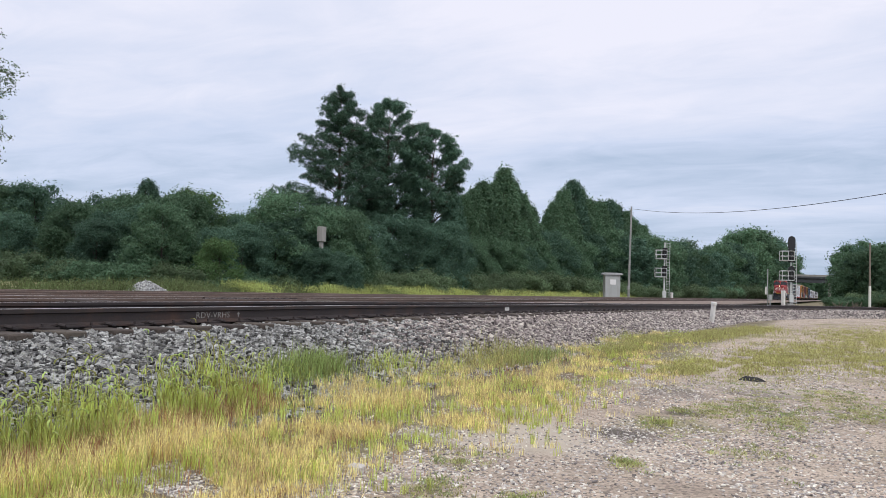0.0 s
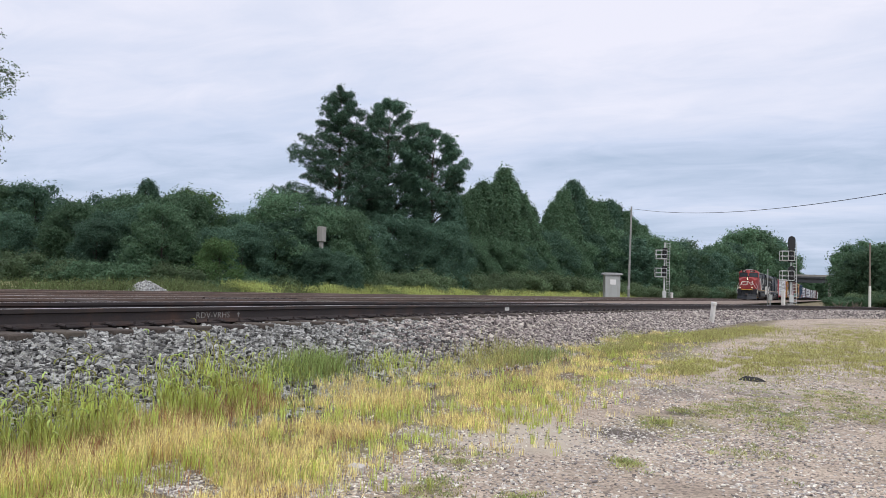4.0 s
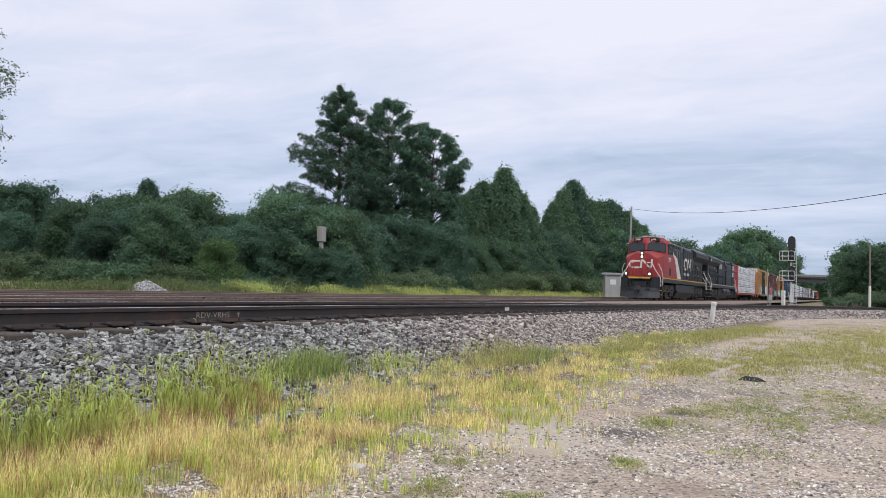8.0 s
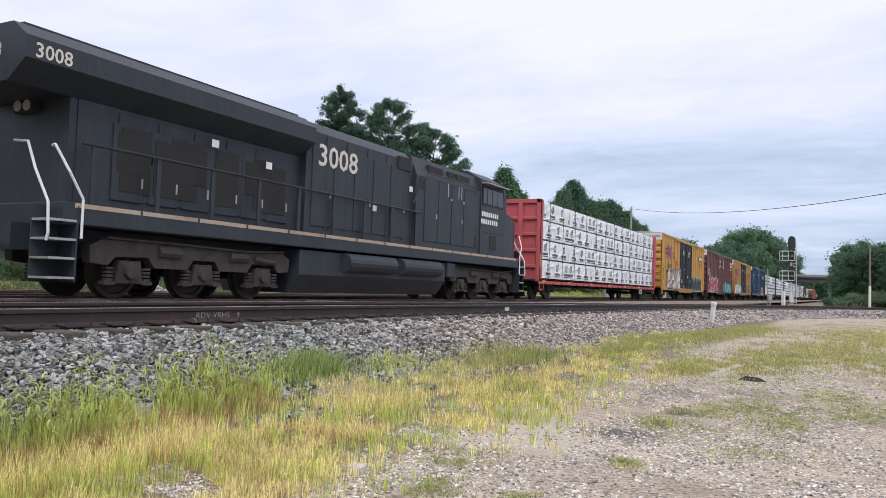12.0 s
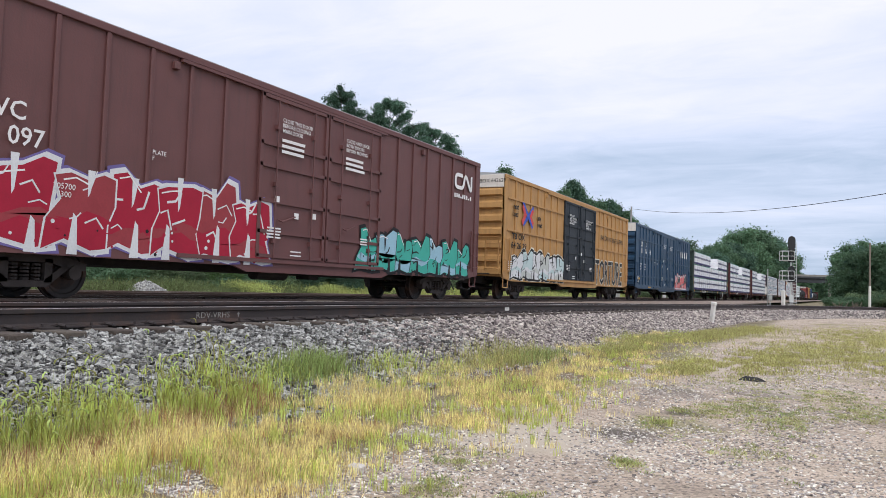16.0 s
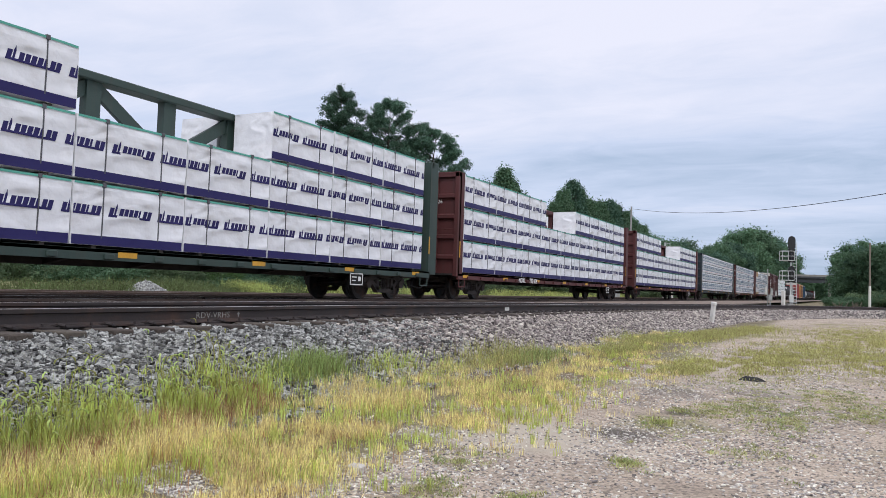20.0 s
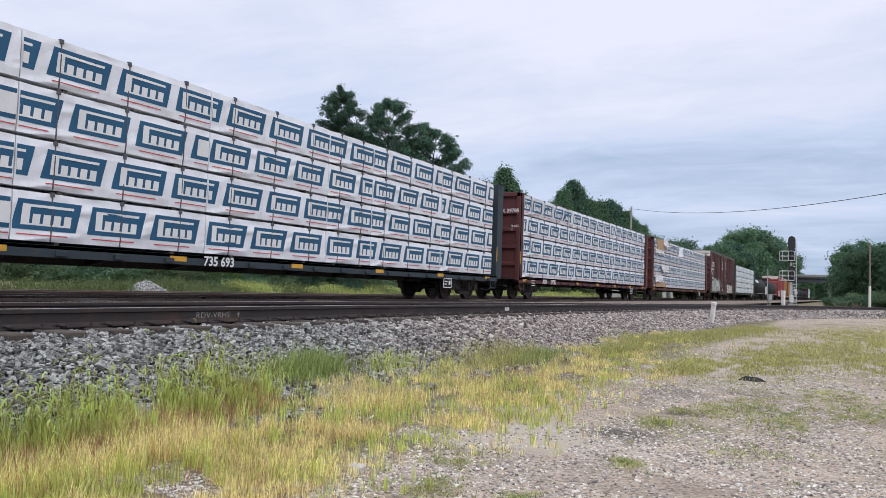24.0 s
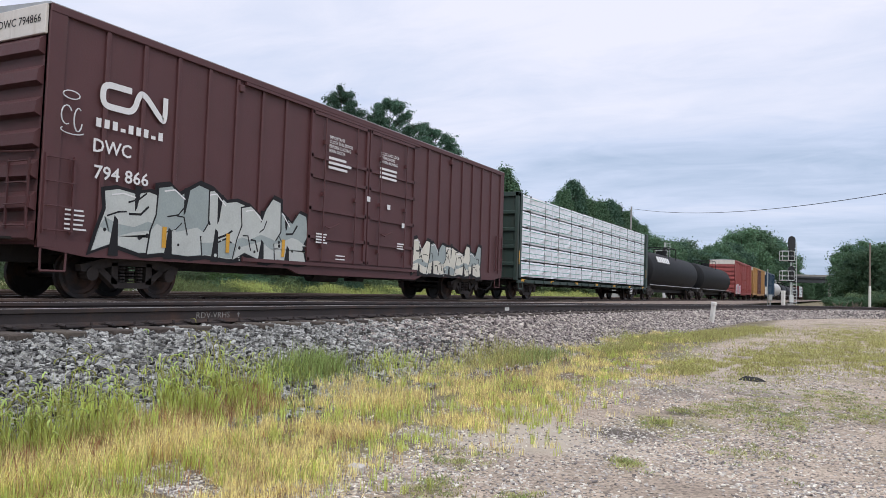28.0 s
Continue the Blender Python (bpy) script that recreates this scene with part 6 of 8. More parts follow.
# yellow boxcar with the outlined mark
c = boxcar(71.0, 18.98, M["box_yellow"], "yellow high-cube boxcar with black double doors and sprayed lettering", (7.1, 12.15), ribs=6, door_paint=M["box_black"])
lettering("next\nload", 0.31, M["print_black"], c, on_side(1.516, 1.20, 3.72), bold=0.008)
lettering("any\nroad", 0.31, M["print_black"], c, on_side(1.516, 4.10, 3.52), bold=0.008)
cross_logo(c, 2.0, 3.15, size=1.05)
lettering("TB OX", 0.40, M["print_black"], c, on_side(1.516, 1.95, 2.45), bold=0.008, squeeze=1.3)
lettering("6 66 06 0", 0.40, M["print_black"], c, on_side(1.516, 1.40, 2.05), bold=0.008, squeeze=1.2)
lettering("EXCESS HEIGHT CAR", 0.13, M["print_black"], c, on_end(-1.35, -0.066, 4.50))
lettering("TBOX 666060", 0.19, M["print_black"], c, on_end(0.2, -0.066, 4.58))
door_words(c, 7.75, 3.98, NOTICE_A)
door_words(c, 10.35, 3.95, NOTICE_B)
labels_on(c, 7.1, 12.15, 3, M["print_white"])
part("striped_logo_panel", decal([(15.9, 3.55), (17.7, 3.55), (17.7, 3.95), (15.9, 3.95)], 1.513), M["print_black"], c)
g = Geo()
for k in range(4):
    g.prism([(16.05 + 0.42 * k, 3.6), (16.33 + 0.42 * k, 3.6), (16.38 + 0.42 * k, 3.9), (16.10 + 0.42 * k, 3.9)], "x", 1.518, 1.521)
part("striped_logo_panel", g, M["print_white"], c)
lettering("Railcar Pooling\nExperts", 0.26, M["print_black"], c, on_side(1.516, 15.95, 3.15))
lettering("LIFE\nTHREATENING\nFREESTYLES", 0.20, P["wine"], c, on_side(1.516, 5.0, 3.10), "spray_tag", bold=0.004, squeeze=0.85)
spray(c, 2.0, 7.0, 0.80, 2.35, [P["cream"], P["blush"], P["pale"], P["blush"], P["mint"]], P["ink"], P["sky"], 11, count=6)
spray(c, 12.2, 17.2, 0.75, 2.05, [P["ink"], P["ink"], P["soot"]], P["ash"], P["sky"], 12, count=5)

# brown boxcar with red and teal sprayed lettering
c = boxcar(91.93, 18.85, M["box_brown"], "dark brown high-cube boxcar with red and teal sprayed lettering", (7.2, 12.3), ribs=7)
lettering("DWC\n794 097", 0.42, M["print_white"], c, on_side(1.516, 0.75, 2.85), bold=0.004)
lettering("EXCESS HEIGHT CAR", 0.13, M["print_black"], c, on_end(-1.35, -0.066, 4.50))
lettering("DWC 794097", 0.19, M["print_black"], c, on_end(0.2, -0.066, 4.58))
noodle_logo(c, 16.85, 3.75, 1.35, 0.55, M["print_white"], 1.512)
word_bars(c, 16.85, 3.46, 9, 0.15, 0.22, M["print_white"], 1.513)
door_words(c, 7.95, 4.12, "CLOSE THIS DOOR\nBEFORE CLOSING\nMAIN DOOR", 0.13)
bars(3, 1.0, 0.13, M["print_white"], c, 7.95, 3.66, x=1.549, height=0.07, seed=5)
door_words(c, 10.5, 4.12, "CLOSE AND LOCK\nBOTH DOORS\nBEFORE MOVING", 0.13)
bars(3, 1.0, 0.13, M["print_white"], c, 10.5, 3.66, x=1.549, height=0.07, seed=6)
lettering("PLATE\nF", 0.12, M["print_white"], c, on_side(1.514, 4.3, 2.75))
lettering("205700\n80300", 0.14, M["print_white"], c, on_side(1.54, 2.3, 1.85))
labels_on(c, 7.2, 12.3, 4, M["print_white"])
spray(c, 1.2, 7.6, 0.78, 2.35, [P["crimson"], P["wine"], P["crimson"]], P["pale"], P["violet"], 21, count=6)
spray(c, 11.2, 18.0, 0.75, 1.95, [P["teal"], P["sky"], P["teal"]], P["ink"], None, 22, count=7)

# second yellow boxcar with side girts
c = boxcar(113.1, 19.08, M["box_yellow2"], "faded yellow boxcar with black doors and white sprayed lettering", (7.1, 12.15), ribs=8, shelves=(4.0, 2.74), door_paint=M["box_black"])
lettering("next\nload", 0.31, M["print_black"], c, on_side(1.516, 0.86, 3.62), bold=0.008)
lettering("any\nroad", 0.31, M["print_black"], c, on_side(1.516, 3.55, 3.40), bold=0.008)
cross_logo(c, 1.78, 3.0, x=1.518, size=0.98)
lettering("TB OX", 0.34, M["print_black"], c, on_side(1.516, 0.78, 2.42), bold=0.008, squeeze=1.35)
lettering("64 26 29", 0.34, M["print_black"], c, on_side(1.516, 0.72, 2.06), bold=0.008, squeeze=1.35)
lettering("EXCESS HEIGHT CAR", 0.15, M["print_black"], c, on_end(-1.35, -0.066, 4.52))
lettering("TBOX 642629", 0.21, M["print_black"], c, on_end(0.3, -0.066, 4.55))
door_words(c, 7.75, 4.0, NOTICE_A, 0.13)
door_words(c, 10.4, 3.95, NOTICE_B, 0.13)
lettering("RAILCAR POOLING EXPERTS", 0.36, M["print_black"], c, on_side(1.514, 13.2, 3.25), bold=0.0)
labels_on(c, 7.1, 12.15, 7, M["print_white"])
spray(c, 0.85, 7.0, 0.80, 1.98, [P["pale"], P["mint"], P["pale"], P["silver"]], P["ink"], P["cream"], 31, count=6)
spray_word(c, "TORTURE", 12.25, 0.86, 1.85, 0.67, P["ink"], P["cream"])

# blue boxcar
c = boxcar(134.3, 19.3, M["box_blue"], "dark blue high-cube boxcar with white stencils and one red tag", (7.35, 12.3), ribs=8, shelves=(3.92, 2.80, 1.55))
lettering("LR", 0.42, M["print_white"], c, on_side(1.516, 1.30, 3.50), bold=0.006)
lettering("S", 0.42, M["print_white"], c, on_side(1.516, 2.62, 3.50), bold=0.006)
for words, y in (("13", 1.30), ("76", 2.50), ("49", 3.75)):
    lettering(words, 0.42, M["print_white"], c, on_side(1.516, y, 3.06), bold=0.006)
for row, (a, b) in enumerate((("LD LMT", "205700"), ("LT WT", "80300"), ("CU FT", "7500"))):
    lettering(a, 0.13, M["print_white"], c, on_side(1.516, 1.15, 2.30 - 0.16 * row), bold=0.002)
    lettering(b, 0.13, M["print_white"], c, on_side(1.516, 2.4, 2.30 - 0.16 * row), bold=0.002)
part("warning_plate", Geo().box(1.512, 1.518, 0.75, 1.15, 1.32, 1.45), M["yellow"], c)
lettering("LRS 137649", 0.17, M["print_black"], c, on_end(0.2, -0.066, 4.55))
lettering("EXCESS HEIGHT CAR", 0.12, M["print_black"], c, on_end(-1.35, -0.066, 4.52))
g = Geo()
for k in range(4):
    y = 14.9 + 0.78 * k
    g.prism([(y + 0.06, 3.40), (y + 0.42, 3.40), (y + 0.34, 3.92), (y + 0.14, 3.92)], "x", 1.513, 1.516)
part("white_owner_mark", g, M["print_white"], c)
door_words(c, 8.2, 3.95, "CLOSE AND LOCK\nDOORS BEFORE\nMOVING CAR", 0.12)
door_words(c, 10.5, 3.95, "CLOSE AND LOCK\nDOORS BEFORE\nMOVING CAR", 0.12)
lettering("PLATE\nF", 0.13, M["print_white"], c, on_side(1.514, 5.3, 2.55))
lettering("70K", 0.16, M["print_white"], c, on_side(1.514, 6.1, 2.5))
labels_on(c, 7.35, 12.3, 9, M["print_white"])
part("yellow_reflector", Geo().box(1.506, 1.512, 3.6, 4.4, 0.82, 0.90), M["yellow"], c)
part("yellow_reflector", Geo().box(1.506, 1.512, 6.2, 6.8, 0.82, 0.90), M["yellow"], c)
spray(c, 12.9, 17.4, 0.85, 2.0, [P["coral"], P["ink"], P["coral"]], P["pale"], P["crimson"], 41, count=5)

# oxide brown boxcar with silver sprayed lettering
c = boxcar(307.7, 18.93, M["box_brown2"], "oxide brown high-cube boxcar with silver sprayed lettering", (6.9, 12.1), ribs=8)
noodle_logo(c, 1.0, 3.36, 1.5, 0.5, M["print_white"], 1.512)
word_bars(c, 0.95, 3.02, 9, 0.17, 0.25, M["print_white"], 1.513)
lettering("DWC", 0.33, M["print_white"], c, on_side(1.514, 0.9, 2.58), bold=0.005)
lettering("794 866", 0.33, M["print_white"], c, on_side(1.514, 0.95, 2.12), bold=0.005, squeeze=1.1)
lettering("DWC 794866", 0.20, M["print_black"], c, on_end(0.2, -0.066, 4.56))
door_words(c, 7.65, 4.08, "IMPORTANT\nCLOSE THIS DOOR\nBEFORE CLOSING\nMAIN DOOR", 0.12)
bars(3, 1.0, 0.12, M["print_white"], c, 7.65, 3.56, x=1.549, height=0.065, seed=15)
door_words(c, 10.05, 4.08, "CLOSE AND LOCK\nBOTH DOORS\nBEFORE MOVING", 0.12)
bars(3, 1.0, 0.12, M["print_white"], c, 10.05, 3.66, x=1.549, height=0.065, seed=16)
labels_on(c, 6.9, 12.1, 17, M["print_white"])
spray(c, 1.1, 6.8, 0.80, 2.2, [P["silver"], P["ash"], P["silver"]], P["ink"], None, 51, count=5)
spray(c, 12.1, 16.9, 0.75, 1.85, [P["cream"], P["ash"], P["cream"]], P["ink"], None, 52, count=5)
g = Geo()
for cy, cz, a, b, lo, hi in ((0.45, 3.45, 0.16, 0.07, 0, 6.4), (0.38, 3.10, 0.10, 0.16, 0.5, 5.2), (0.60, 3.05, 0.08, 0.20, 1.0, 6.0), (0.50, 2.85, 0.22, 0.06, 2.6, 6.0)):
    pts = [(1.517, cy + a * math.cos(lo + (hi - lo) * k / 12), cz + b * math.sin(lo + (hi - lo) * k / 12)) for k in range(13)]
    g.tube(pts, 0.012, 4)
part("spray_tag", g, P["pale"], c)
for y in (2.5, 4.2, 6.0):
    part("yellow_reflector", Geo().box(1.536, 1.541, y, y + 0.10, 1.0, 1.4), M["yellow"], c)

# far boxcars behind the tank cars
c = boxcar(398.6, 19.0, mat("faded_red_boxcar_paint", (0.30, 0.07, 0.065), 0.65, dirt=(0.16, 0.05, 0.045), amount=0.5, streak=True), "faded red boxcar with a white-topped end", (7.1, 12.1), ribs=7)
spray(c, 1.0, 6.0, 0.8, 1.9, [P["ash"], P["pink"]], P["pale"], None, 61, count=4)
boxcar(420.0, 19.0, M["box_yellow2"], "ochre boxcar with brown double doors", (7.1, 12.1), ribs=7, door_paint=M["box_brown"])
boxcar(441.5, 19.0, M["box_blue"], "plain dark blue boxcar far back in the train", (7.1, 12.1), ribs=7)

# ---- centre-beam flat cars and their wrapped lumber ----
def bundle_meshes(style, length, h, worn=False, phase=0.0):
    """A wrapped pack of lumber: slack plastic film, straps, and the printed pattern of its mill.
    Gives (name, mesh, its own pieces) for each part; the print runs on over the ends of the pack."""
    w, gap = 1.17, 0.055
    amp = 0.05 if worn else 0.022
    shift = Vector((0, length * 3 + phase * 5, h * 7))

    def skin(y, z):
        return w + amp * noise.noise(Vector((w, y, z)) * (2.6 if worn else 2.0) + shift)

    bm = bmesh.new()
    bmesh.ops.create_cube(bm, size=1, matrix=Matrix.LocRotScale((w / 2, length / 2, (h + gap) / 2), None, (w, length - 0.03, h - gap)))
    bmesh.ops.subdivide_edges(bm, edges=[e for e in bm.edges if abs(e.verts[0].co.y - e.verts[1].co.y) > 0.5], cuts=max(4, int(length * 6)), use_grid_fill=True)
    bmesh.ops.subdivide_edges(bm, edges=[e for e in bm.edges if abs(e.verts[0].co.z - e.verts[1].co.z) > 0.3], cuts=5, use_grid_fill=True)
    for v in bm.verts:
        y, z = v.co.y, v.co.z
        if v.co.x > w - 0.02:
            v.co.x = skin(y, z) - (0.012 if z > h - 0.02 or z < gap + 0.02 else 0.0)
        if z > h - 0.02:
            v.co.z += amp * 0.8 * noise.noise(Vector((v.co.x, y, 0)) * 1.7 + shift) - 0.008
    out = [("wrap", Geo().bm(bm).mesh("wrap", M["wrap_worn" if worn else "wrap"]), ())]
    for y in (length * 0.2, length * 0.8):
        out.append(("spacer_board", Geo().box(0.0, w - 0.03, y - 0.045, y + 0.045, 0.0, gap).mesh("spacer_board", M["bark"]), ()))
    n = max(2, round(length / 1.5))
    for k in range(n):
        y = length * (k + 0.5) / n
        rows = []
        for z in [gap + (h - gap) * j / 5 for j in range(6)]:
            q = skin(y, z) - (0.012 if z > h - 0.02 or z < gap + 0.02 else 0.0)
            rows.append([(q - 0.02, y - 0.011, z), (q + 0.010, y - 0.011, z), (q + 0.010, y + 0.011, z), (q - 0.02, y + 0.011, z)])
        st = Geo().loft(rows)
        st.box(0.0, w + 0.005, y - 0.011, y + 0.011, h - 0.02, h + 0.012)
        st.box(w - 0.04, w + 0.016, y - 0.035, y + 0.035, h - 0.06, h + 0.016)
        out.append(("strap", st.mesh("strap", M["strap"]), ()))

    end = lambda y: min(max(y, 0.03), length - 0.03)

    def flat(g, pts, off):
        """A printed shape lying on the film, cut at the ends of the pack."""
        ys_ = [end(p[0]) for p in pts]
        if max(ys_) - min(ys_) > 0.012:
            g.add([(skin(y, p[1]) + off, y, p[1]) for y, p in zip(ys_, pts)], [tuple(range(len(pts)))])

    def field_of(g, y0, y1, z0, z1, slant, off, nz=4):
        nx = max(2, int((y1 - y0) * 7))
        vs = []
        for j in range(nz + 1):
            z = z0 + (z1 - z0) * j / nz
            for i in range(nx + 1):
                y = end(y0 + (y1 - y0) * i / nx + slant * j / nz)
                vs.append((skin(y, z) + off, y, z))
        fs = [(j * (nx + 1) + i, j * (nx + 1) + i + 1, (j + 1) * (nx + 1) + i + 1, (j + 1) * (nx + 1) + i) for j in range(nz) for i in range(nx)]
        if end(y1 + slant) - end(y0) > 0.12:
            g.add(vs, fs)

    pitch = {"stripe": 1.10, "panel": 1.36, "ring": 1.25}.get(style, 9.0)
    starts = [phase * pitch - pitch + pitch * k for k in range(int(length / pitch) + 3)]
    if style == "stripe":
        band, line = Geo(), Geo()
        field_of(band, 0.02, length - 0.02, gap + 0.005, gap + 0.15 * h, 0, 0.005, 2)
        field_of(line, 0.02, length - 0.02, h - 0.045, h - 0.004, 0, 0.004, 1)
        out.append(("printed_band", band.mesh("printed_band", M["navy"]), ()))
        out.append(("printed_edge", line.mesh("printed_edge", M["green_print"]), ()))
        for y in starts:
            # one comb-shaped bar for a word: a foot line with slanted strokes rising from it
            g, z = Geo(), h * 0.58
            comb_pts = [(y, z - 0.085)]
            for k in range(9):
                yy, wide = y + 0.105 * k, 0.040 if k in (1, 6) else 0.086
                if k == 1:
                    comb_pts += [(yy + 0.012, z - 0.045), (yy + 0.040, z + 0.085), (yy + 0.075, z + 0.17), (yy + wide + 0.042, z + 0.085), (yy + wide + 0.012, z - 0.045)]
                else:
                    comb_pts += [(yy + 0.012, z - 0.045), (yy + 0.042, z + 0.085), (yy + wide + 0.042, z + 0.085), (yy + wide + 0.012, z - 0.045)]
            comb_pts.append((y + 0.105 * 8 + 0.086, z - 0.085))
            flat(g, comb_pts[::-1], 0.006)
            if len(g.v) > 12:
                out.append(("printed_mark", g.mesh("printed_mark", M["navy"]), ()))
    elif style == "panel":
        for y in starts:
            g, g2 = Geo(), Geo()
            z0, z1 = h * 0.27, h * 0.84
            field_of(g, y, y + 1.14, z0, z1, 0.10, 0.005)
            if not g.v:
                continue
            # one bent bar for a word: a long top line, a stem, and short strokes on a foot line
            za, zb, n = z0 + 0.075, z0 + 0.26, 6
            pts = [(y + 0.16, za), (y + 0.175, z1 - 0.12)] + [(y + 0.18 + 0.91 * k / n, z1 - 0.075) for k in range(n + 1)] + [(y + 1.08 - 0.77 * k / n, z1 - 0.12) for k in range(n + 1)] + [(y + 0.30, za + 0.03)]
            for k in range(1, 5):
                yy = y + 0.16 + 0.185 * k
                pts += [(yy + 0.003, za + 0.03), (yy + 0.015, zb), (yy + 0.145, zb), (yy + 0.133, za + 0.03)]
            pts.append((y + 1.03, za))
            flat(g2, pts[::-1], 0.010)
            kids = [("printed_mark", g2.mesh("printed_mark", M["print_white"]))] if len(g2.v) > 8 else []
            line = Geo()
            field_of(line, y + 0.1, y + 1.0, z0 - 0.085, z0 - 0.068, 0, 0.006, 1)
            if line.v:
                kids.append(("printed_line", line.mesh("printed_line", M["logo_red"])))
            out.append(("printed_panel", g.mesh("printed_panel", M["blue_print"]), kids))
    elif style == "ring":
        for y in starts:
            g, zc = Geo(), h * 0.64
            for k in range(16):
                pts = [(y + 0.35 + q * math.cos(u * math.pi / 8), zc + q * math.sin(u * math.pi / 8)) for u, q in ((k, 0.11), (k, 0.155), (k + 1, 0.155), (k + 1, 0.11))]
                flat(g, pts, 0.006)
            flat(g, [(y + 0.32, zc - 0.08), (y + 0.38, zc - 0.08), (y + 0.38, zc + 0.03), (y + 0.35, zc + 0.08), (y + 0.32, zc + 0.03)], 0.006)
            flat(g, [(y + 0.46, zc + 0.05), (y + 0.50, zc + 0.05), (y + 0.50, zc + 0.24), (y + 0.46, zc + 0.24)], 0.006)
            for j in range(7):
                yy = y + 0.04 + 0.10 * j
                flat(g, [(yy, zc - 0.33), (yy + 0.075, zc - 0.33), (yy + 0.075, zc - 0.23), (yy, zc - 0.23)], 0.006)
            flat(g, [(y + 0.06, zc - 0.40), (y + 0.72, zc - 0.40), (y + 0.72, zc - 0.365), (y + 0.06, zc - 0.365)], 0.006)
            if len(g.v) > 12:
                out.append(("printed_mark", g.mesh("printed_mark", M["print_black"]), ()))
    elif style == "lines":
        for z in (0.2, 0.5, 0.84):
            g = Geo()
            field_of(g, 0.05, length - 0.05, h * z, h * z + 0.025, 0, 0.006, 1)
            out.append(("printed_line", g.mesh("printed_line", M["green_print"]), ()))
    return out


BUNDLES = {}
WORDS = {"stripe": "white plastic-wrapped lumber bundle with a navy printed band", "panel": "white plastic-wrapped lumber bundle printed with slate-blue panels",
         "ring": "white plastic-wrapped lumber bundle printed with black ring marks", "lines": "white plastic-wrapped lumber bundle with thin green lines"}


def bundle(style, length, h, s, z, x=0.24, far=False, worn=False):
    key = (style, round(length, 2), round(h, 2), worn, 0.0 if far else round((s * 7.3 + z * 1.7) % 1.0 * 3) / 3)
    if key not in BUNDLES:
        BUNDLES[key] = bundle_meshes(*key)
    b = thing("lumber_bundle", None, ("torn, slack " if worn else "") + WORDS[style], "lumber bundle", "lumber bundles on the flat cars")
    for name, me, kids in BUNDLES[key]:
        p = part(name, me, None, b)
        for kid, kme in kids:
            part(kid, kme, None, p)
    rolling(b, s + (length if far else 0), -x if far else x, z, far)
    return b


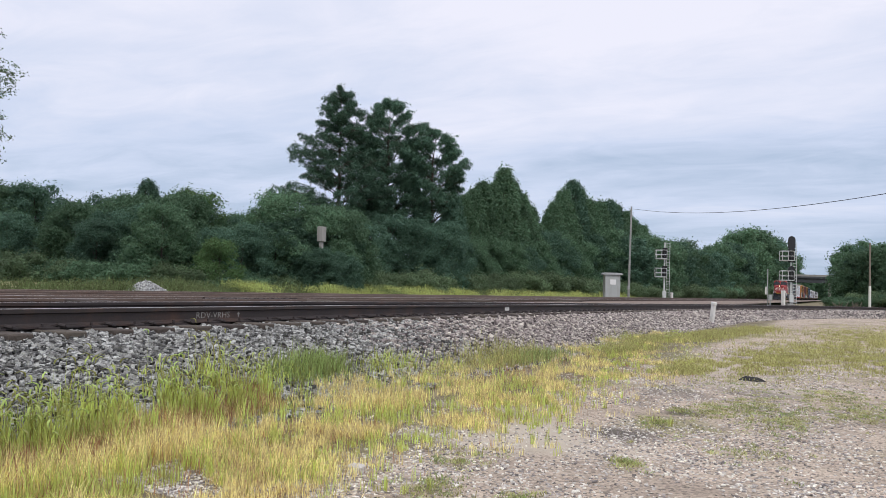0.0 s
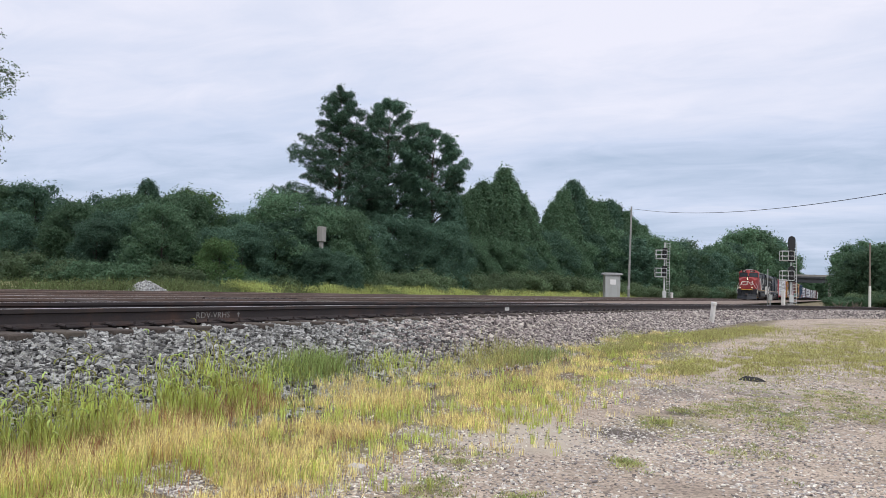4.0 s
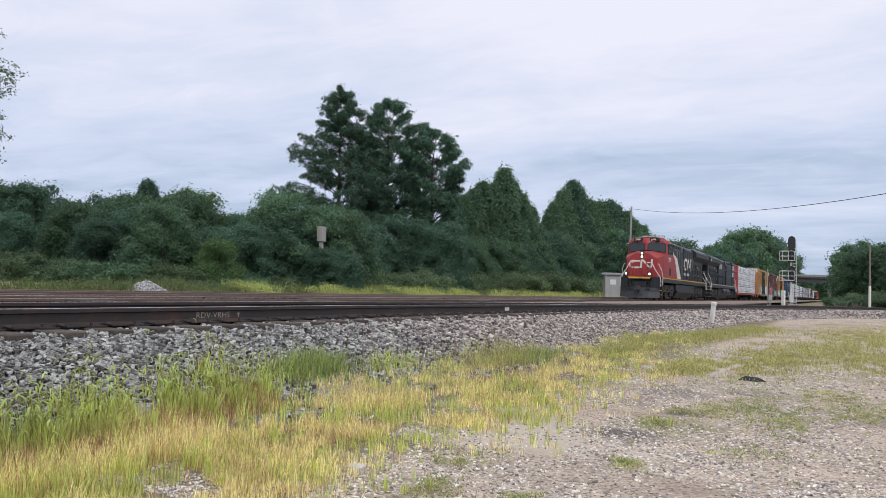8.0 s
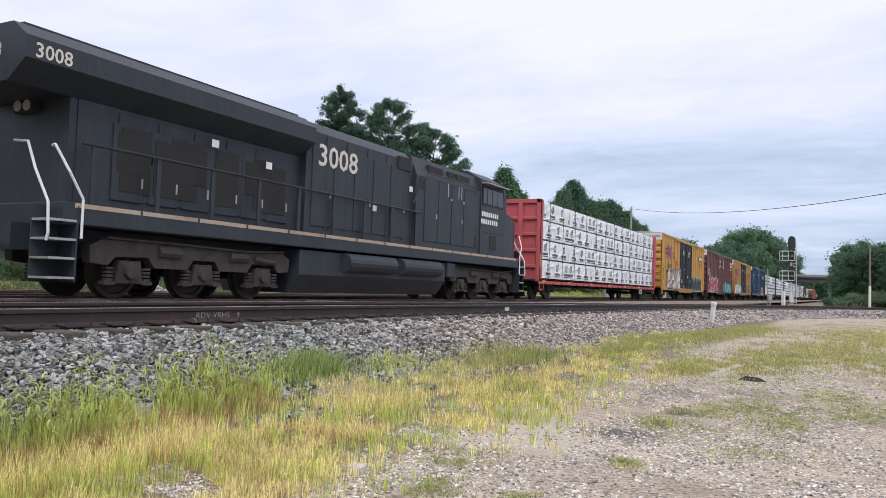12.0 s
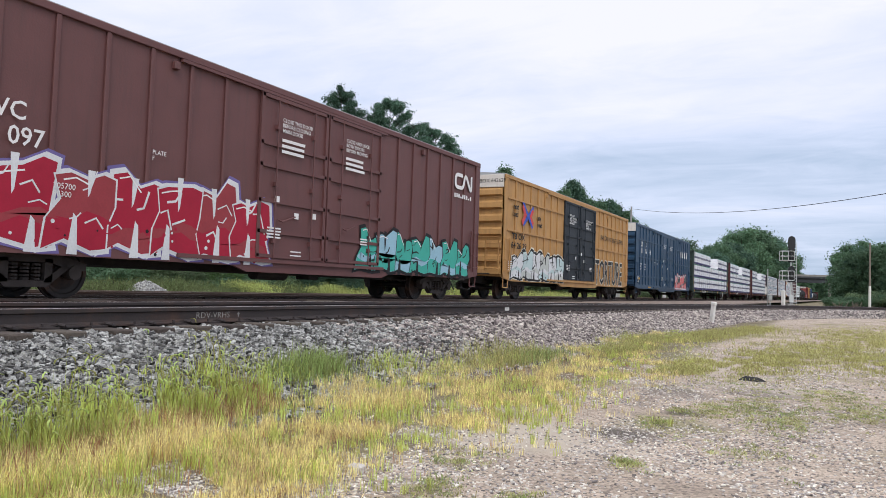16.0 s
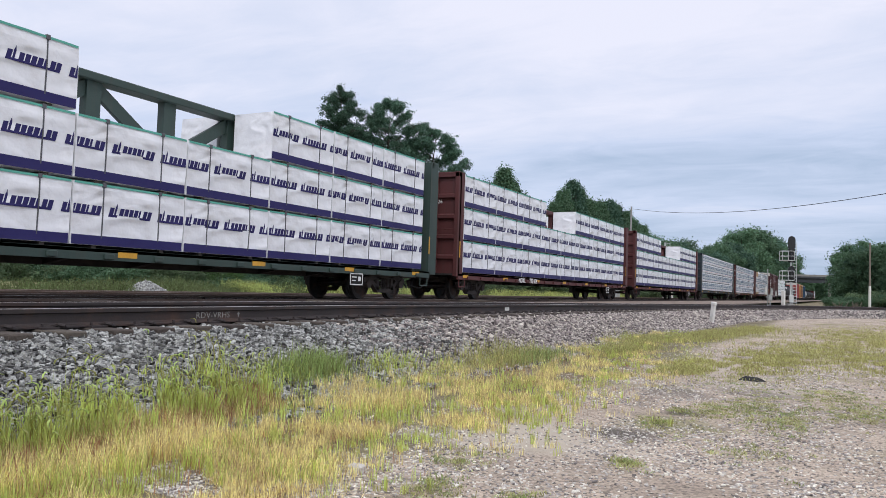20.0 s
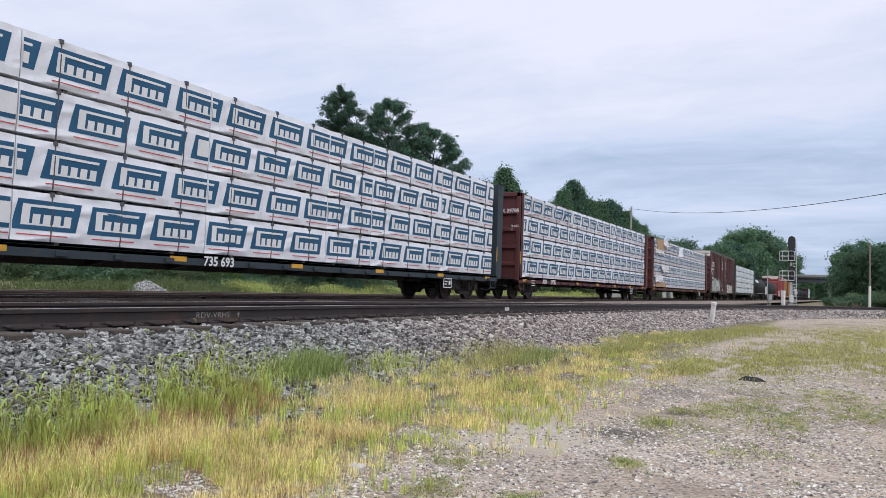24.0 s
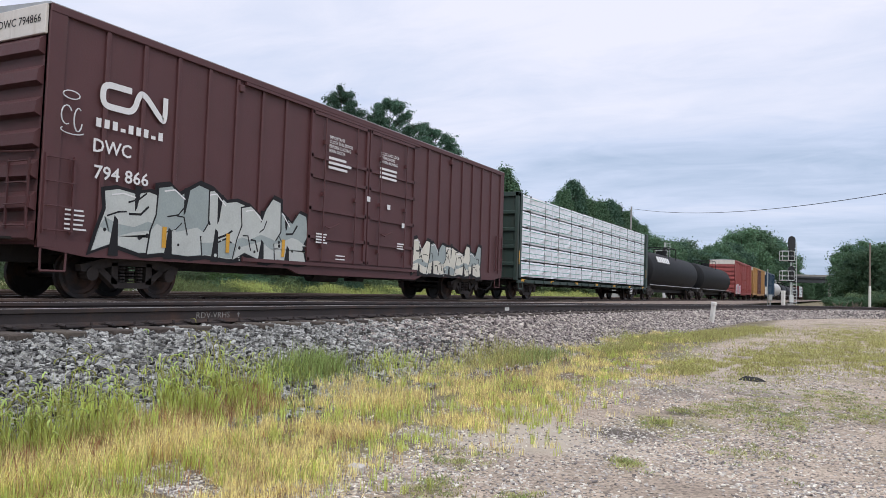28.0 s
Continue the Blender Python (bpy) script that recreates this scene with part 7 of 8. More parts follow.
def centerbeam(s, length, coat, label, deck=0.90):
    car = thing("centerbeam_flatcar", None, label, "flat car", "centre-beam flat cars of the freight train")
    rolling(car, s)
    W, TOP = 1.46, 4.36
    for y, way in ((0, -1), (length, 1)):
        a, b = sorted((y, y - way * 0.10))
        bh = part("bulkhead", Geo().box(-W, W, a, b, 0.9, TOP), coat, car)
        fr = Geo()
        o0, o1 = sorted((y - way * 0.02, y + way * 0.10))
        for x in (-W, W - 0.16):
            fr.box(x, x + 0.16, o0, o1 + (0.30 if way > 0 else 0), 0.80, TOP + 0.03, 0.015) if way > 0 else fr.box(x, x + 0.16, o0, o1 + 0.32, 0.80, TOP + 0.03, 0.015)
        fr.box(-W, W, o0, o1, TOP - 0.16, TOP + 0.02, 0.015)
        part("bulkhead_frame", fr, coat, bh)
        for z in (1.45, 2.15, 2.85, 3.55):
            part("bulkhead_rib", Geo().prism([(y, z - 0.10), (y + way * 0.09, z - 0.05), (y + way * 0.09, z + 0.05), (y, z + 0.10)], "x", -W + 0.16, W - 0.16), coat, bh)
        for x in (-0.5, 0.55):
            part("bulkhead_post", Geo().box(x - 0.10, x + 0.10, *sorted((y, y + way * 0.11)), 0.9, TOP - 0.1, 0.01), coat, bh)
        end_ladder(car, -W + 0.2, -W + 0.62, (1.2, 1.6, 2.0, 2.4, 2.8, 3.2, 3.6, 4.0), y + way * 0.12, way, coat)
        part("grab_rail", Geo().tube([(W - 0.2, y + way * 0.12, 2.42), (0, y + way * 0.18, 2.36), (-W + 0.2, y + way * 0.12, 2.42)], 0.014, 5), coat, car)
        coupler(car, y, way)
        stirrup(car, *(sorted((y - way * 0.12, y - way * 0.58))), 0.45, 0.78, W - 0.02, coat)
        part("yellow_reflector", Geo().box(W + 0.003, W + 0.009, *sorted((y - way * 0.06, y - way * 0.12)), 1.45, 2.0), M["yellow"], car)
    dp = part("data_plate", Geo().box(W + 0.004, W + 0.020, length - 4.4, length - 3.8, 0.40, 0.72, 0.005), M["print_black"], car)
    g = Geo()
    for a, b, c0, c1 in ((0.0, 0.6, 0.0, 0.03), (0.0, 0.6, 0.29, 0.32), (0.0, 0.03, 0.0, 0.32), (0.57, 0.6, 0.0, 0.32), (0.08, 0.3, 0.20, 0.23), (0.08, 0.26, 0.11, 0.14), (0.38, 0.5, 0.11, 0.23)):
        g.box(W + 0.020, W + 0.024, length - 4.4 + a, length - 4.4 + b, 0.40 + c0, 0.40 + c1)
    part("plate_marks", g, M["print_white"], dp)
    # side sills with stake pockets and lashing winches
    for sx in (1, -1):
        part("side_sill", Geo().prism([(0, 0.70), (length, 0.70), (length, deck), (0, deck)], "x", sx * (W - 0.06), sx * W), coat, car)
        if sx > 0:
            for k in range(20):
                y = 0.8 + (length - 1.6) * k / 19
                part("lashing_winch", Geo().box(W, W + 0.05, y - 0.10, y + 0.10, 0.72, 0.82, 0.01), coat, car)
            for k in range(7):
                y = 0.4 + (length - 1.5) * k / 6
                part("yellow_reflector", Geo().box(W + 0.001, W + 0.006, y, y + 0.42, 0.76, 0.86), M["yellow"], car)
    g = Geo().box(-W, W, 0, length, deck - 0.06, deck - 0.004)
    for k in range(12):
        y = 0.9 + (length - 1.8) * k / 11
        g.prism([(-W + 0.06, 0.80), (-0.3, 0.60), (0.3, 0.60), (W - 0.06, 0.80), (W - 0.06, deck - 0.05), (-W + 0.06, deck - 0.05)], "y", y - 0.06, y + 0.06)
    g.prism([(0, 0.80), (3.4, 0.60), (length - 3.4, 0.60), (length, 0.80), (length, deck - 0.05), (0, deck - 0.05)], "x", -0.3, 0.3)
    part("deck", g, M["frame"], car)
    # the centre beam: top chord, posts, diagonals with cut-outs
    part("top_chord", Geo().box(-0.20, 0.20, 0.05, length - 0.05, TOP - 0.16, TOP, 0.02), coat, car)
    n = 12
    for k in range(1, n):
        y = length * k / n
        part("beam_post", Geo().box(-0.10, 0.10, y - 0.16, y + 0.16, deck, TOP - 0.12), coat, car)
    for k in range(n):
        ya, yb = length * k / n + 0.08, length * (k + 1) / n - 0.08
        za, zb = (deck + 2.1, TOP - 0.25) if k % 2 else (TOP - 0.25, deck + 2.1)
        part("beam_diagonal", Geo().prism([(ya, za - 0.16), (ya, za + 0.16), (yb, zb + 0.16), (yb, zb - 0.16)], "x", -0.05, 0.05), coat, car)
    part("beam_web", Geo().box(-0.03, 0.03, 0.1, length - 0.1, deck, deck + 2.2), coat, car)
    for y in (2.0, length - 2.0):
        bogie(car, y)
    return car


def load(s, length, style, rows, packs, top_gap=None, worn=(), deck=0.90, top=4.34, margin=0.45):
    """Stacks wrapped packs on both sides of the beam. top_gap: the span of the top row that is empty."""
    h = (top - deck) / rows
    span = length - 2 * margin
    for r in range(rows):
        y = margin
        for k, share in enumerate(packs):
            w = span * share / sum(packs)
            a, b = y, y + w
            y = b
            if r == rows - 1 and top_gap and a + 0.2 < top_gap[1] and b - 0.2 > top_gap[0]:
                continue
            bundle(style, w, h, s + a, deck + r * h, worn=(r, k) in worn)
        ym = margin
        for k, share in enumerate((1, 1, 1)):
            w = span / 3
            if not (r == rows - 1 and top_gap and ym + 0.2 < top_gap[1] and ym + w - 0.2 > top_gap[0]):
                bundle(style, w, h, s + ym, deck + r * h, far=True)
            ym += w


c = centerbeam(45.97, 22.75, M["flat_red"], "pink-faded red centre-beam flat car stacked with wrapped lumber")
load(45.97, 22.75, "ring", 4, (1, 1, 1, 1, 1, 1))
c = centerbeam(155.85, 22.7, M["flat_green"], "dark green centre-beam flat car with lumber in three tiers")
lettering("BCOL     730 591", 0.27, M["print_white"], c, on_side(1.513, 4.7, 0.705), bold=0.007)
load(155.85, 22.7, "stripe", 3, (2.4, 2.4, 2.4, 2.4, 2.5, 2.5, 2.4, 2.4, 2.4), top_gap=(10.2, 14.8))
c = centerbeam(180.55, 22.75, M["flat_maroon"], "maroon centre-beam flat car with lumber in three tiers")
lettering("BCNE 722526", 0.18, M["print_white"], c, on_end(-0.2, -0.125, 3.3))
lettering("NOKL      732 014", 0.27, M["print_white"], c, on_side(1.513, 5.4, 0.705), bold=0.007)
load(180.55, 22.75, "stripe", 3, (2.75, 2.75, 2.7, 2.1, 2.1, 3.1, 3.1, 3.2), top_gap=(8.8, 12.6))
c = centerbeam(205.6, 23.2, M["flat_maroon"], "rust-maroon centre-beam flat car with a gap in its top tier")
load(205.6, 23.2, "stripe", 3, (1, 2, 1, 1, 1, 2, 1), top_gap=(8.5, 14.0))
c = centerbeam(231.5, 23.6, M["flat_dark"], "blue-black centre-beam flat car with blue-printed lumber packs")
lettering("735 693", 0.27, M["print_white"], c, on_side(1.513, 8.6, 0.705), bold=0.007)
load(231.5, 23.6, "panel", 4, (2, 2, 2, 1, 2, 2))
c = centerbeam(257.33, 22.6, M["flat_maroon"], "maroon centre-beam flat car with dense blue-printed lumber packs")
lettering("AOK 29785", 0.22, M["print_white"], c, on_end(0.35, -0.125, 3.55), bold=0.003)
lettering("CAUTION", 0.14, M["print_white"], c, on_end(-1.0, -0.125, 4.24), bold=0.002)
lettering("AOK      29785", 0.27, M["print_white"], c, on_side(1.513, 2.6, 0.705), bold=0.007)
lettering("PLATE\nC", 0.13, M["print_white"], c, on_end(1.08, -0.125, 2.95))
bars(3, 0.5, 0.10, M["print_white"], c, 1.4, 0.8, x=1.463, height=0.03)
load(257.33, 22.6, "panel", 4, (6.7, 7.6, 8.2), worn=((3, 0),))
c = centerbeam(281.9, 23.5, M["flat_maroon"], "maroon centre-beam flat car with torn, slack lumber wraps")
load(281.9, 23.5, "panel", 4, (4.7, 4.5, 1.6, 5.8, 5.9), top_gap=(9.9, 11.0), worn=((3, 0), (2, 0), (1, 0), (3, 1), (2, 1)))
bare = thing("bare_lumber_stack", None, "bare sawn boards showing where the wrap has torn", "lumber")
g = Geo()
for k in range(6):
    for j in range(4):
        g.box(0.34 + 0.26 * j, 0.58 + 0.26 * j, 0.9, 3.4, 0.02 + 0.125 * k, 0.13 + 0.125 * k)
part("board_stack", g, M["lumber"], bare)
rolling(bare, 282.4, 0.11, 4.34 - 0.86 + 0.10)
low = thing("bare_lumber_stack", None, "bare sawn boards at the bottom of a torn lumber pack", "lumber")
g = Geo()
for k in range(3):
    for j in range(4):
        g.box(0.34 + 0.26 * j, 0.58 + 0.26 * j, 0.3, 4.3 - 0.12 * j, 0.02 + 0.115 * k, 0.12 + 0.115 * k)
part("board_stack", g, M["lumber"], low)
rolling(low, 282.5, 0.12, 0.93)
for y0, y1, z0, z1, deep, seed in ((0.3, 3.2, 3.32, 3.62, 0.16, 1), (3.0, 4.6, 3.95, 4.45, 0.22, 2), (0.2, 2.6, 1.32, 1.80, 0.20, 3), (2.4, 4.9, 2.10, 2.50, 0.14, 4)):
    flap = thing("torn_wrap", None, "loose crumpled flap of torn white lumber wrap", "plastic film")
    nu, nw = 26, 9
    rows = []
    for i in range(nu + 1):
        u = i / nu
        ring = []
        for k in range(nw + 1):
            w = k / nw
            p = Vector((u * 5.0 + seed, w * 2.6, seed * 3.1))
            ring.append((1.462 + deep * (1 - w) * abs(noise.noise(p)) * 1.6 + 0.03 * noise.noise(p * 3), y0 + (y1 - y0) * u + 0.05 * noise.noise(p * 2), z0 + (z1 - z0) * w - 0.16 * (1 - w) * abs(noise.noise(p * 0.7 + Vector((9, 0, 0))))))
        rows.append(ring + [(x - 0.006, y, z) for x, y, z in reversed(ring)])
    part("film", Geo().loft(rows), M["wrap_worn"], flap)
    rolling(flap, 282.3)
c = centerbeam(328.4, 22.7, M["flat_green"], "dark green centre-beam flat car with plain pale lumber packs")
load(328.4, 22.7, "lines", 5, (1, 1, 1, 1, 1, 1))


# ---- tank cars and the far tail ----
def tankcar(s, length, label, coat, r=1.42):
    car = thing("tank_car", None, label, "tank car", "tank cars of the freight train")
    rolling(car, s)
    zc = 2.15
    rings = []
    prof = [(0.35, 0.02), (0.40, 0.5), (0.52, 0.85), (0.75, 1.15), (1.05, 1.35), (1.4, r), (length - 1.4, r), (length - 1.05, 1.35), (length - 0.75, 1.15), (length - 0.52, 0.85), (length - 0.40, 0.5), (length - 0.35, 0.02)]
    for y, q in prof:
        rings.append([(q * math.cos(2 * math.pi * k / 28), y, zc + q * math.sin(2 * math.pi * k / 28)) for k in range(28)])
    part("tank_shell", Geo().loft(rings), coat, car, smooth=True)
    g = Geo().cyl((0, length / 2, zc + r - 0.1), (0, length / 2, zc + r + 0.32), 0.42, n=16)
    part("dome", g, coat, car)
    g = Geo().tube([(-0.9, length / 2 - 1.3, zc + r - 0.35), (-0.9, length / 2 - 1.3, zc + r + 0.55), (0.9, length / 2 - 1.3, zc + r + 0.55), (0.9, length / 2 - 1.3, zc + r - 0.35)], 0.03)
    g.tube([(-0.9, length / 2 + 1.3, zc + r - 0.35), (-0.9, length / 2 + 1.3, zc + r + 0.55), (0.9, length / 2 + 1.3, zc + r + 0.55), (0.9, length / 2 + 1.3, zc + r - 0.35)], 0.03)
    for sx in (-0.9, 0.9):
        g.tube([(sx, length / 2 - 1.3, zc + r + 0.55), (sx, length / 2 + 1.3, zc + r + 0.55)], 0.03)
    part("platform_rail", g, coat, car)
    g = Geo().box(-1.3, 1.3, 0.0, 1.0, 0.78, 0.98).box(-1.3, 1.3, length - 1.0, length, 0.78, 0.98).box(-0.35, 0.35, 0, length, 0.55, 0.8)
    part("end_sill", g, M["frame"], car)
    g = Geo()
    for sx in (-1.45, 1.45):
        g.tube([(sx, 0.2, 1.05), (sx, length - 0.2, 1.05)], 0.03)
    part("side_handrail", g, M["galv"], car)
    for y in (2.0, length - 2.0):
        bogie(car, y)
    for y, way in ((0, -1), (length, 1)):
        coupler(car, y, way)
    g = Geo()
    return car


c = tankcar(352.2, 21.0, "black tank car with white block lettering on its side", M["tank"])
g = Geo()
for k in range(6):
    y = 3.2 + 0.72 * k
    g.add([(1.30, y, 2.72), (1.30, y + 0.52, 2.72), (1.14, y + 0.52, 3.12), (1.14, y, 3.12), (1.35, y, 2.74), (1.35, y + 0.52, 2.74), (1.19, y + 0.52, 3.14), (1.19, y, 3.14)],
          [(0, 1, 2, 3), (4, 7, 6, 5), (0, 4, 5, 1), (3, 2, 6, 7), (0, 3, 7, 4), (1, 5, 6, 2)])
part("white_owner_mark", g, M["print_white"], c)
tankcar(374.6, 21.6, "weathered black tank car", M["tank"])
tankcar(464.0, 17.5, "grey dusty tank car far back in the train", M["tank_white"])
for k in range(4):
    tankcar(483.5 + 19.2 * k, 17.5, "black tank car far back in the train", M["tank"])
centerbeam(561.0, 22.7, M["flat_maroon"], "maroon centre-beam flat car far back in the train")
load(561.0, 22.7, "lines", 4, (1, 1, 1))

# ---- locomotives: nose at y = 0 (the headlights), tail near y = 21 ----
def locomotive(label, body, cab, stripe, number, striped, lit):
    L = thing("diesel_locomotive", None, label, "locomotive", "locomotives of the freight train")
    blk, HW = body, 1.30
    # underframe, fuel tank, plow
    part("underframe", Geo().box(-1.45, 1.45, 0.35, 20.6, 1.28, 1.66, 0.02).box(-0.5, 0.5, -0.6, 20.9, 0.85, 1.3), blk, L)
    for sx in (-1, 1):
        y, k = 0.55, 0
        while y < 20.3:
            b = min(y + 1.42, 20.45)
            part("sill_stripe", Geo().box(*sorted((sx * 1.452, sx * 1.458)), y + 0.03, b - 0.03, 1.57, 1.65), stripe, L)
            y, k = b, k + 1
    tank = Geo().prism([(-1.36, 1.22), (-1.36, 0.62), (-1.05, 0.16), (1.05, 0.16), (1.36, 0.62), (1.36, 1.22)], "y", 6.55, 14.2)
    part("fuel_tank", tank, blk, L)
    if not striped:
        for y in (8.4, 11.2):
            for sx in (-1, 1):
                part("air_reservoir", Geo().cyl((sx * 1.40, y - 1.2, 0.98), (sx * 1.40, y + 1.2, 0.98), 0.25, n=16), blk, L)
    part("equipment_box", Geo().box(1.15, 1.40, 5.85, 6.45, 0.75, 1.25, 0.03).box(-1.40, -1.15, 5.85, 6.45, 0.75, 1.25, 0.03), blk, L)
    plow = Geo()
    rows = [[(-1.45, -0.55, 0.16), (-0.7, -1.0, 0.12), (0, -1.18, 0.10), (0.7, -1.0, 0.12), (1.45, -0.55, 0.16)],
            [(-1.42, -0.35, 0.55), (-0.7, -0.72, 0.55), (0, -0.86, 0.55), (0.7, -0.72, 0.55), (1.42, -0.35, 0.55)],
            [(-1.38, -0.30, 0.88), (-0.7, -0.62, 0.88), (0, -0.74, 0.88), (0.7, -0.62, 0.88), (1.38, -0.30, 0.88)]]
    ring = [r + [(x, y + 0.05, z) for x, y, z in reversed(r)] for r in rows]
    plow.loft(ring)
    part("snow_plow", plow, M["black"], L)
    part("pilot_plate", Geo().box(-1.42, 1.42, -0.42, -0.32, 0.85, 1.62, 0.02), blk, L)
    part("anticlimber", Geo().box(-0.85, 0.85, -0.75, -0.35, 1.46, 1.66, 0.02), blk, L)
    part("anticlimber_stripe", Geo().box(-0.80, 0.80, -0.758, -0.752, 1.52, 1.64), stripe, L)
    coupler(L, -0.4, -1)
    coupler(L, 20.8, 1)
    hoses = Geo()
    for x in (-0.9, -0.65, 0.6, 0.85):
        hoses.tube([(x, -0.45, 1.3), (x * 1.02, -0.62, 1.0), (x * 0.9, -0.75, 0.78), (x * 0.7, -0.72, 0.70)], 0.03)
    hoses.tube([(-0.5, -0.6, 1.4), (-0.1, -0.75, 0.95), (0.35, -0.72, 0.98), (0.6, -0.6, 1.35)], 0.025)
    part("air_hose", hoses, M["rubber"], L)
    # steps at the four corners
    for sy, y0 in ((1, -0.30), (-1, 20.35)):
        for sx in (-1, 1):
            xs = sorted((sx * 0.98, sx * 1.46))
            st = Geo()
            for z in (0.35, 0.68, 1.0, 1.32):
                st.box(*xs, y0, y0 + 0.5, z, z + 0.04)
            sw = part("step_well", Geo().box(*xs, y0 + (0.5 if sy > 0 else -0.03), y0 + (0.53 if sy > 0 else 0.0), 0.30, 1.6).box(*sorted((sx * 0.95, sx * 0.98)), y0, y0 + 0.5, 0.3, 1.6), blk, L)
            part("step_tread", st, stripe if striped else M["galv"], sw)
            # white grab rails
            ya, yb = (y0 - 0.04, y0 + 0.58) if sy > 0 else (y0 + 0.54, y0 - 0.08)
            g = Geo().tube([(sx * 1.48, yb, 1.05), (sx * 1.48, yb, 1.72), (sx * 1.45, yb - sy * 0.25, 2.15), (sx * 1.25, yb - sy * 0.42, 2.62), (sx * 1.18, yb - sy * 0.42, 2.60)], 0.024)
            part("grab_rail", g, M["print_white"], L, "white-painted grab rail")
            g = Geo().tube([(sx * 1.44, ya, 0.98), (sx * 1.48, ya, 1.10), (sx * 1.44, ya, 1.62), (sx * 1.05, ya, 2.20), (sx * 0.82, ya, 2.66), (sx * 0.45, ya, 2.70)], 0.024)
            part("grab_rail", g, M["print_white"], L, "white-painted grab rail")
    # nose: a wide wedge with a door
    nose = Geo()
    sec = lambda y, w, z1, zc: [(-w, y, 1.66), (w, y, 1.66), (w, y, z1), (w * 0.45, y, zc), (-w * 0.45, y, zc), (-w, y, z1)]
    nose.loft([sec(0.03, 1.08, 2.98, 3.38), sec(0.12, 1.16, 3.06, 3.46), sec(1.1, 1.40, 3.28, 3.60), sec(1.9, 1.46, 3.34, 3.62)])
    part("nose", nose, cab, L)
    part("nose_door", Geo().box(0.02, 0.62, -0.01, 0.02, 1.75, 3.1, 0.008), cab, L)
    cabg = Geo()
    csec = lambda y, zt: [(-1.46, y, 1.66), (1.46, y, 1.66), (1.46, y, 3.45), (1.42, y, zt - 0.32), (0.85, y, zt), (-0.85, y, zt), (-1.42, y, zt - 0.32), (-1.46, y, 3.45)]
    cabg.loft([csec(1.86, 4.60), csec(1.98, 4.68), csec(2.15, 4.71), csec(4.08, 4.71)])
    part("cab", cabg, cab, L)
    # windscreens, set in dark gaskets on the raked front
    fy = lambda x, z: 1.36 + 0.34 * abs(x) / 1.42 + (z - 3.3) * 0.13
    for x0, x1 in ((-1.36, -0.14), (0.10, 1.36)):
        lo_in, lo_out = 3.70, 3.56
        pts = [(x0, lo_out if x0 < -1 else lo_in), (x1, lo_out if x1 > 1 else lo_in), (x1, 4.12), (x1 - 0.12, 4.27), (x0 + 0.12, 4.27), (x0, 4.12)]
        n = len(pts)
        g = Geo().add([(x, fy(x, z) - 0.022, z) for x, z in pts] + [(x, fy(x, z) + 0.05, z) for x, z in pts],
                      [tuple(range(n)), tuple(range(n, 2 * n))[::-1]] + [(i, (i + 1) % n, n + (i + 1) % n, n + i) for i in range(n)])
        w = part("windscreen", g, M["glass"], L)
        part("window_gasket", Geo().tube([(x, fy(x, z) - 0.024, z) for x, z in pts + pts[:1]], 0.026), M["rubber"], w)
        xm = (x0 + x1) / 2
        part("wiper", Geo().tube([(xm, fy(xm, 4.25) - 0.05, 4.26), (xm + 0.14, fy(xm + 0.14, 3.95) - 0.05, 3.95)], 0.012), M["rubber"], w)
    ring = []
    for z, top in ((3.2, 0), (4.26, 0), (4.52, 1), (4.66, 2)):
        k = 1.0 - 0.10 * top
        ring.append([(-1.44 * k, fy(1.44, z) + 0.08 * top, z), (0, fy(0, z) + 0.10 * top, z), (1.44 * k, fy(1.44, z) + 0.08 * top, z), (1.44 * k, 2.0, z), (-1.44 * k, 2.0, z)])
    part("windscreen_surround", Geo().loft(ring), cab, L)
    # the black dip under the windscreens, eyebrow rails above them
    for sx in (-1, 1):
        pts = [(0.0, 3.42), (sx * 1.38, 3.62), (sx * 1.38, 3.70), (0.0, 3.72)]
        g = Geo().add([(x, fy(x, z) - 0.016, z) for x, z in pts] + [(x, fy(x, z) + 0.05, z) for x, z in pts], [(0, 1, 2, 3), (7, 6, 5, 4), (0, 4, 5, 1), (1, 5, 6, 2), (2, 6, 7, 3), (3, 7, 4, 0)])
        part("windscreen_apron", g, M["rubber"], L)
        part("eyebrow_rail", Geo().tube([(sx * 0.30, 1.62, 4.36), (sx * 0.34, 1.50, 4.38), (sx * 1.20, 1.66, 4.36), (sx * 1.24, 1.78, 4.34)], 0.014, 5), M["rubber"], L)
    # number boards and headlights
    for x0, x1 in ((-0.98, -0.34), (0.20, 0.90)):
        nb = part("number_board", Geo().box(x0, x1, 1.60, 1.95, 4.40, 4.64, 0.02), M["rubber"], L)
        lettering(number, 0.19, mat("lit_number_%s_%d" % (number, x0 > 0), (0.8, 0.78, 0.7), 0.5, bump=0), nb, on_end(x0 + 0.09, 1.596, 4.45), "number", bold=0.004)
    hb = part("headlight_box", Geo().box(-0.14, 0.14, 0.0, 0.35, 3.00, 3.52, 0.02), M["rubber"], L)
    lamp = M["lamp"] if lit else M["lampoff"]
    for z in (3.14, 3.38):
        part("headlight", Geo().cyl((0, -0.03, z), (0, 0.02, z), 0.085, n=16), lamp, hb)
    for x in (-0.98, 0.72):
        db = part("ditch_light", Geo().cyl((x, -0.66, 1.86), (x, -0.48, 1.86), 0.14, n=14), M["rubber"], L)
        part("lens", Geo().cyl((x, -0.69, 1.86), (x, -0.655, 1.86), 0.085, n=14), lamp, db)
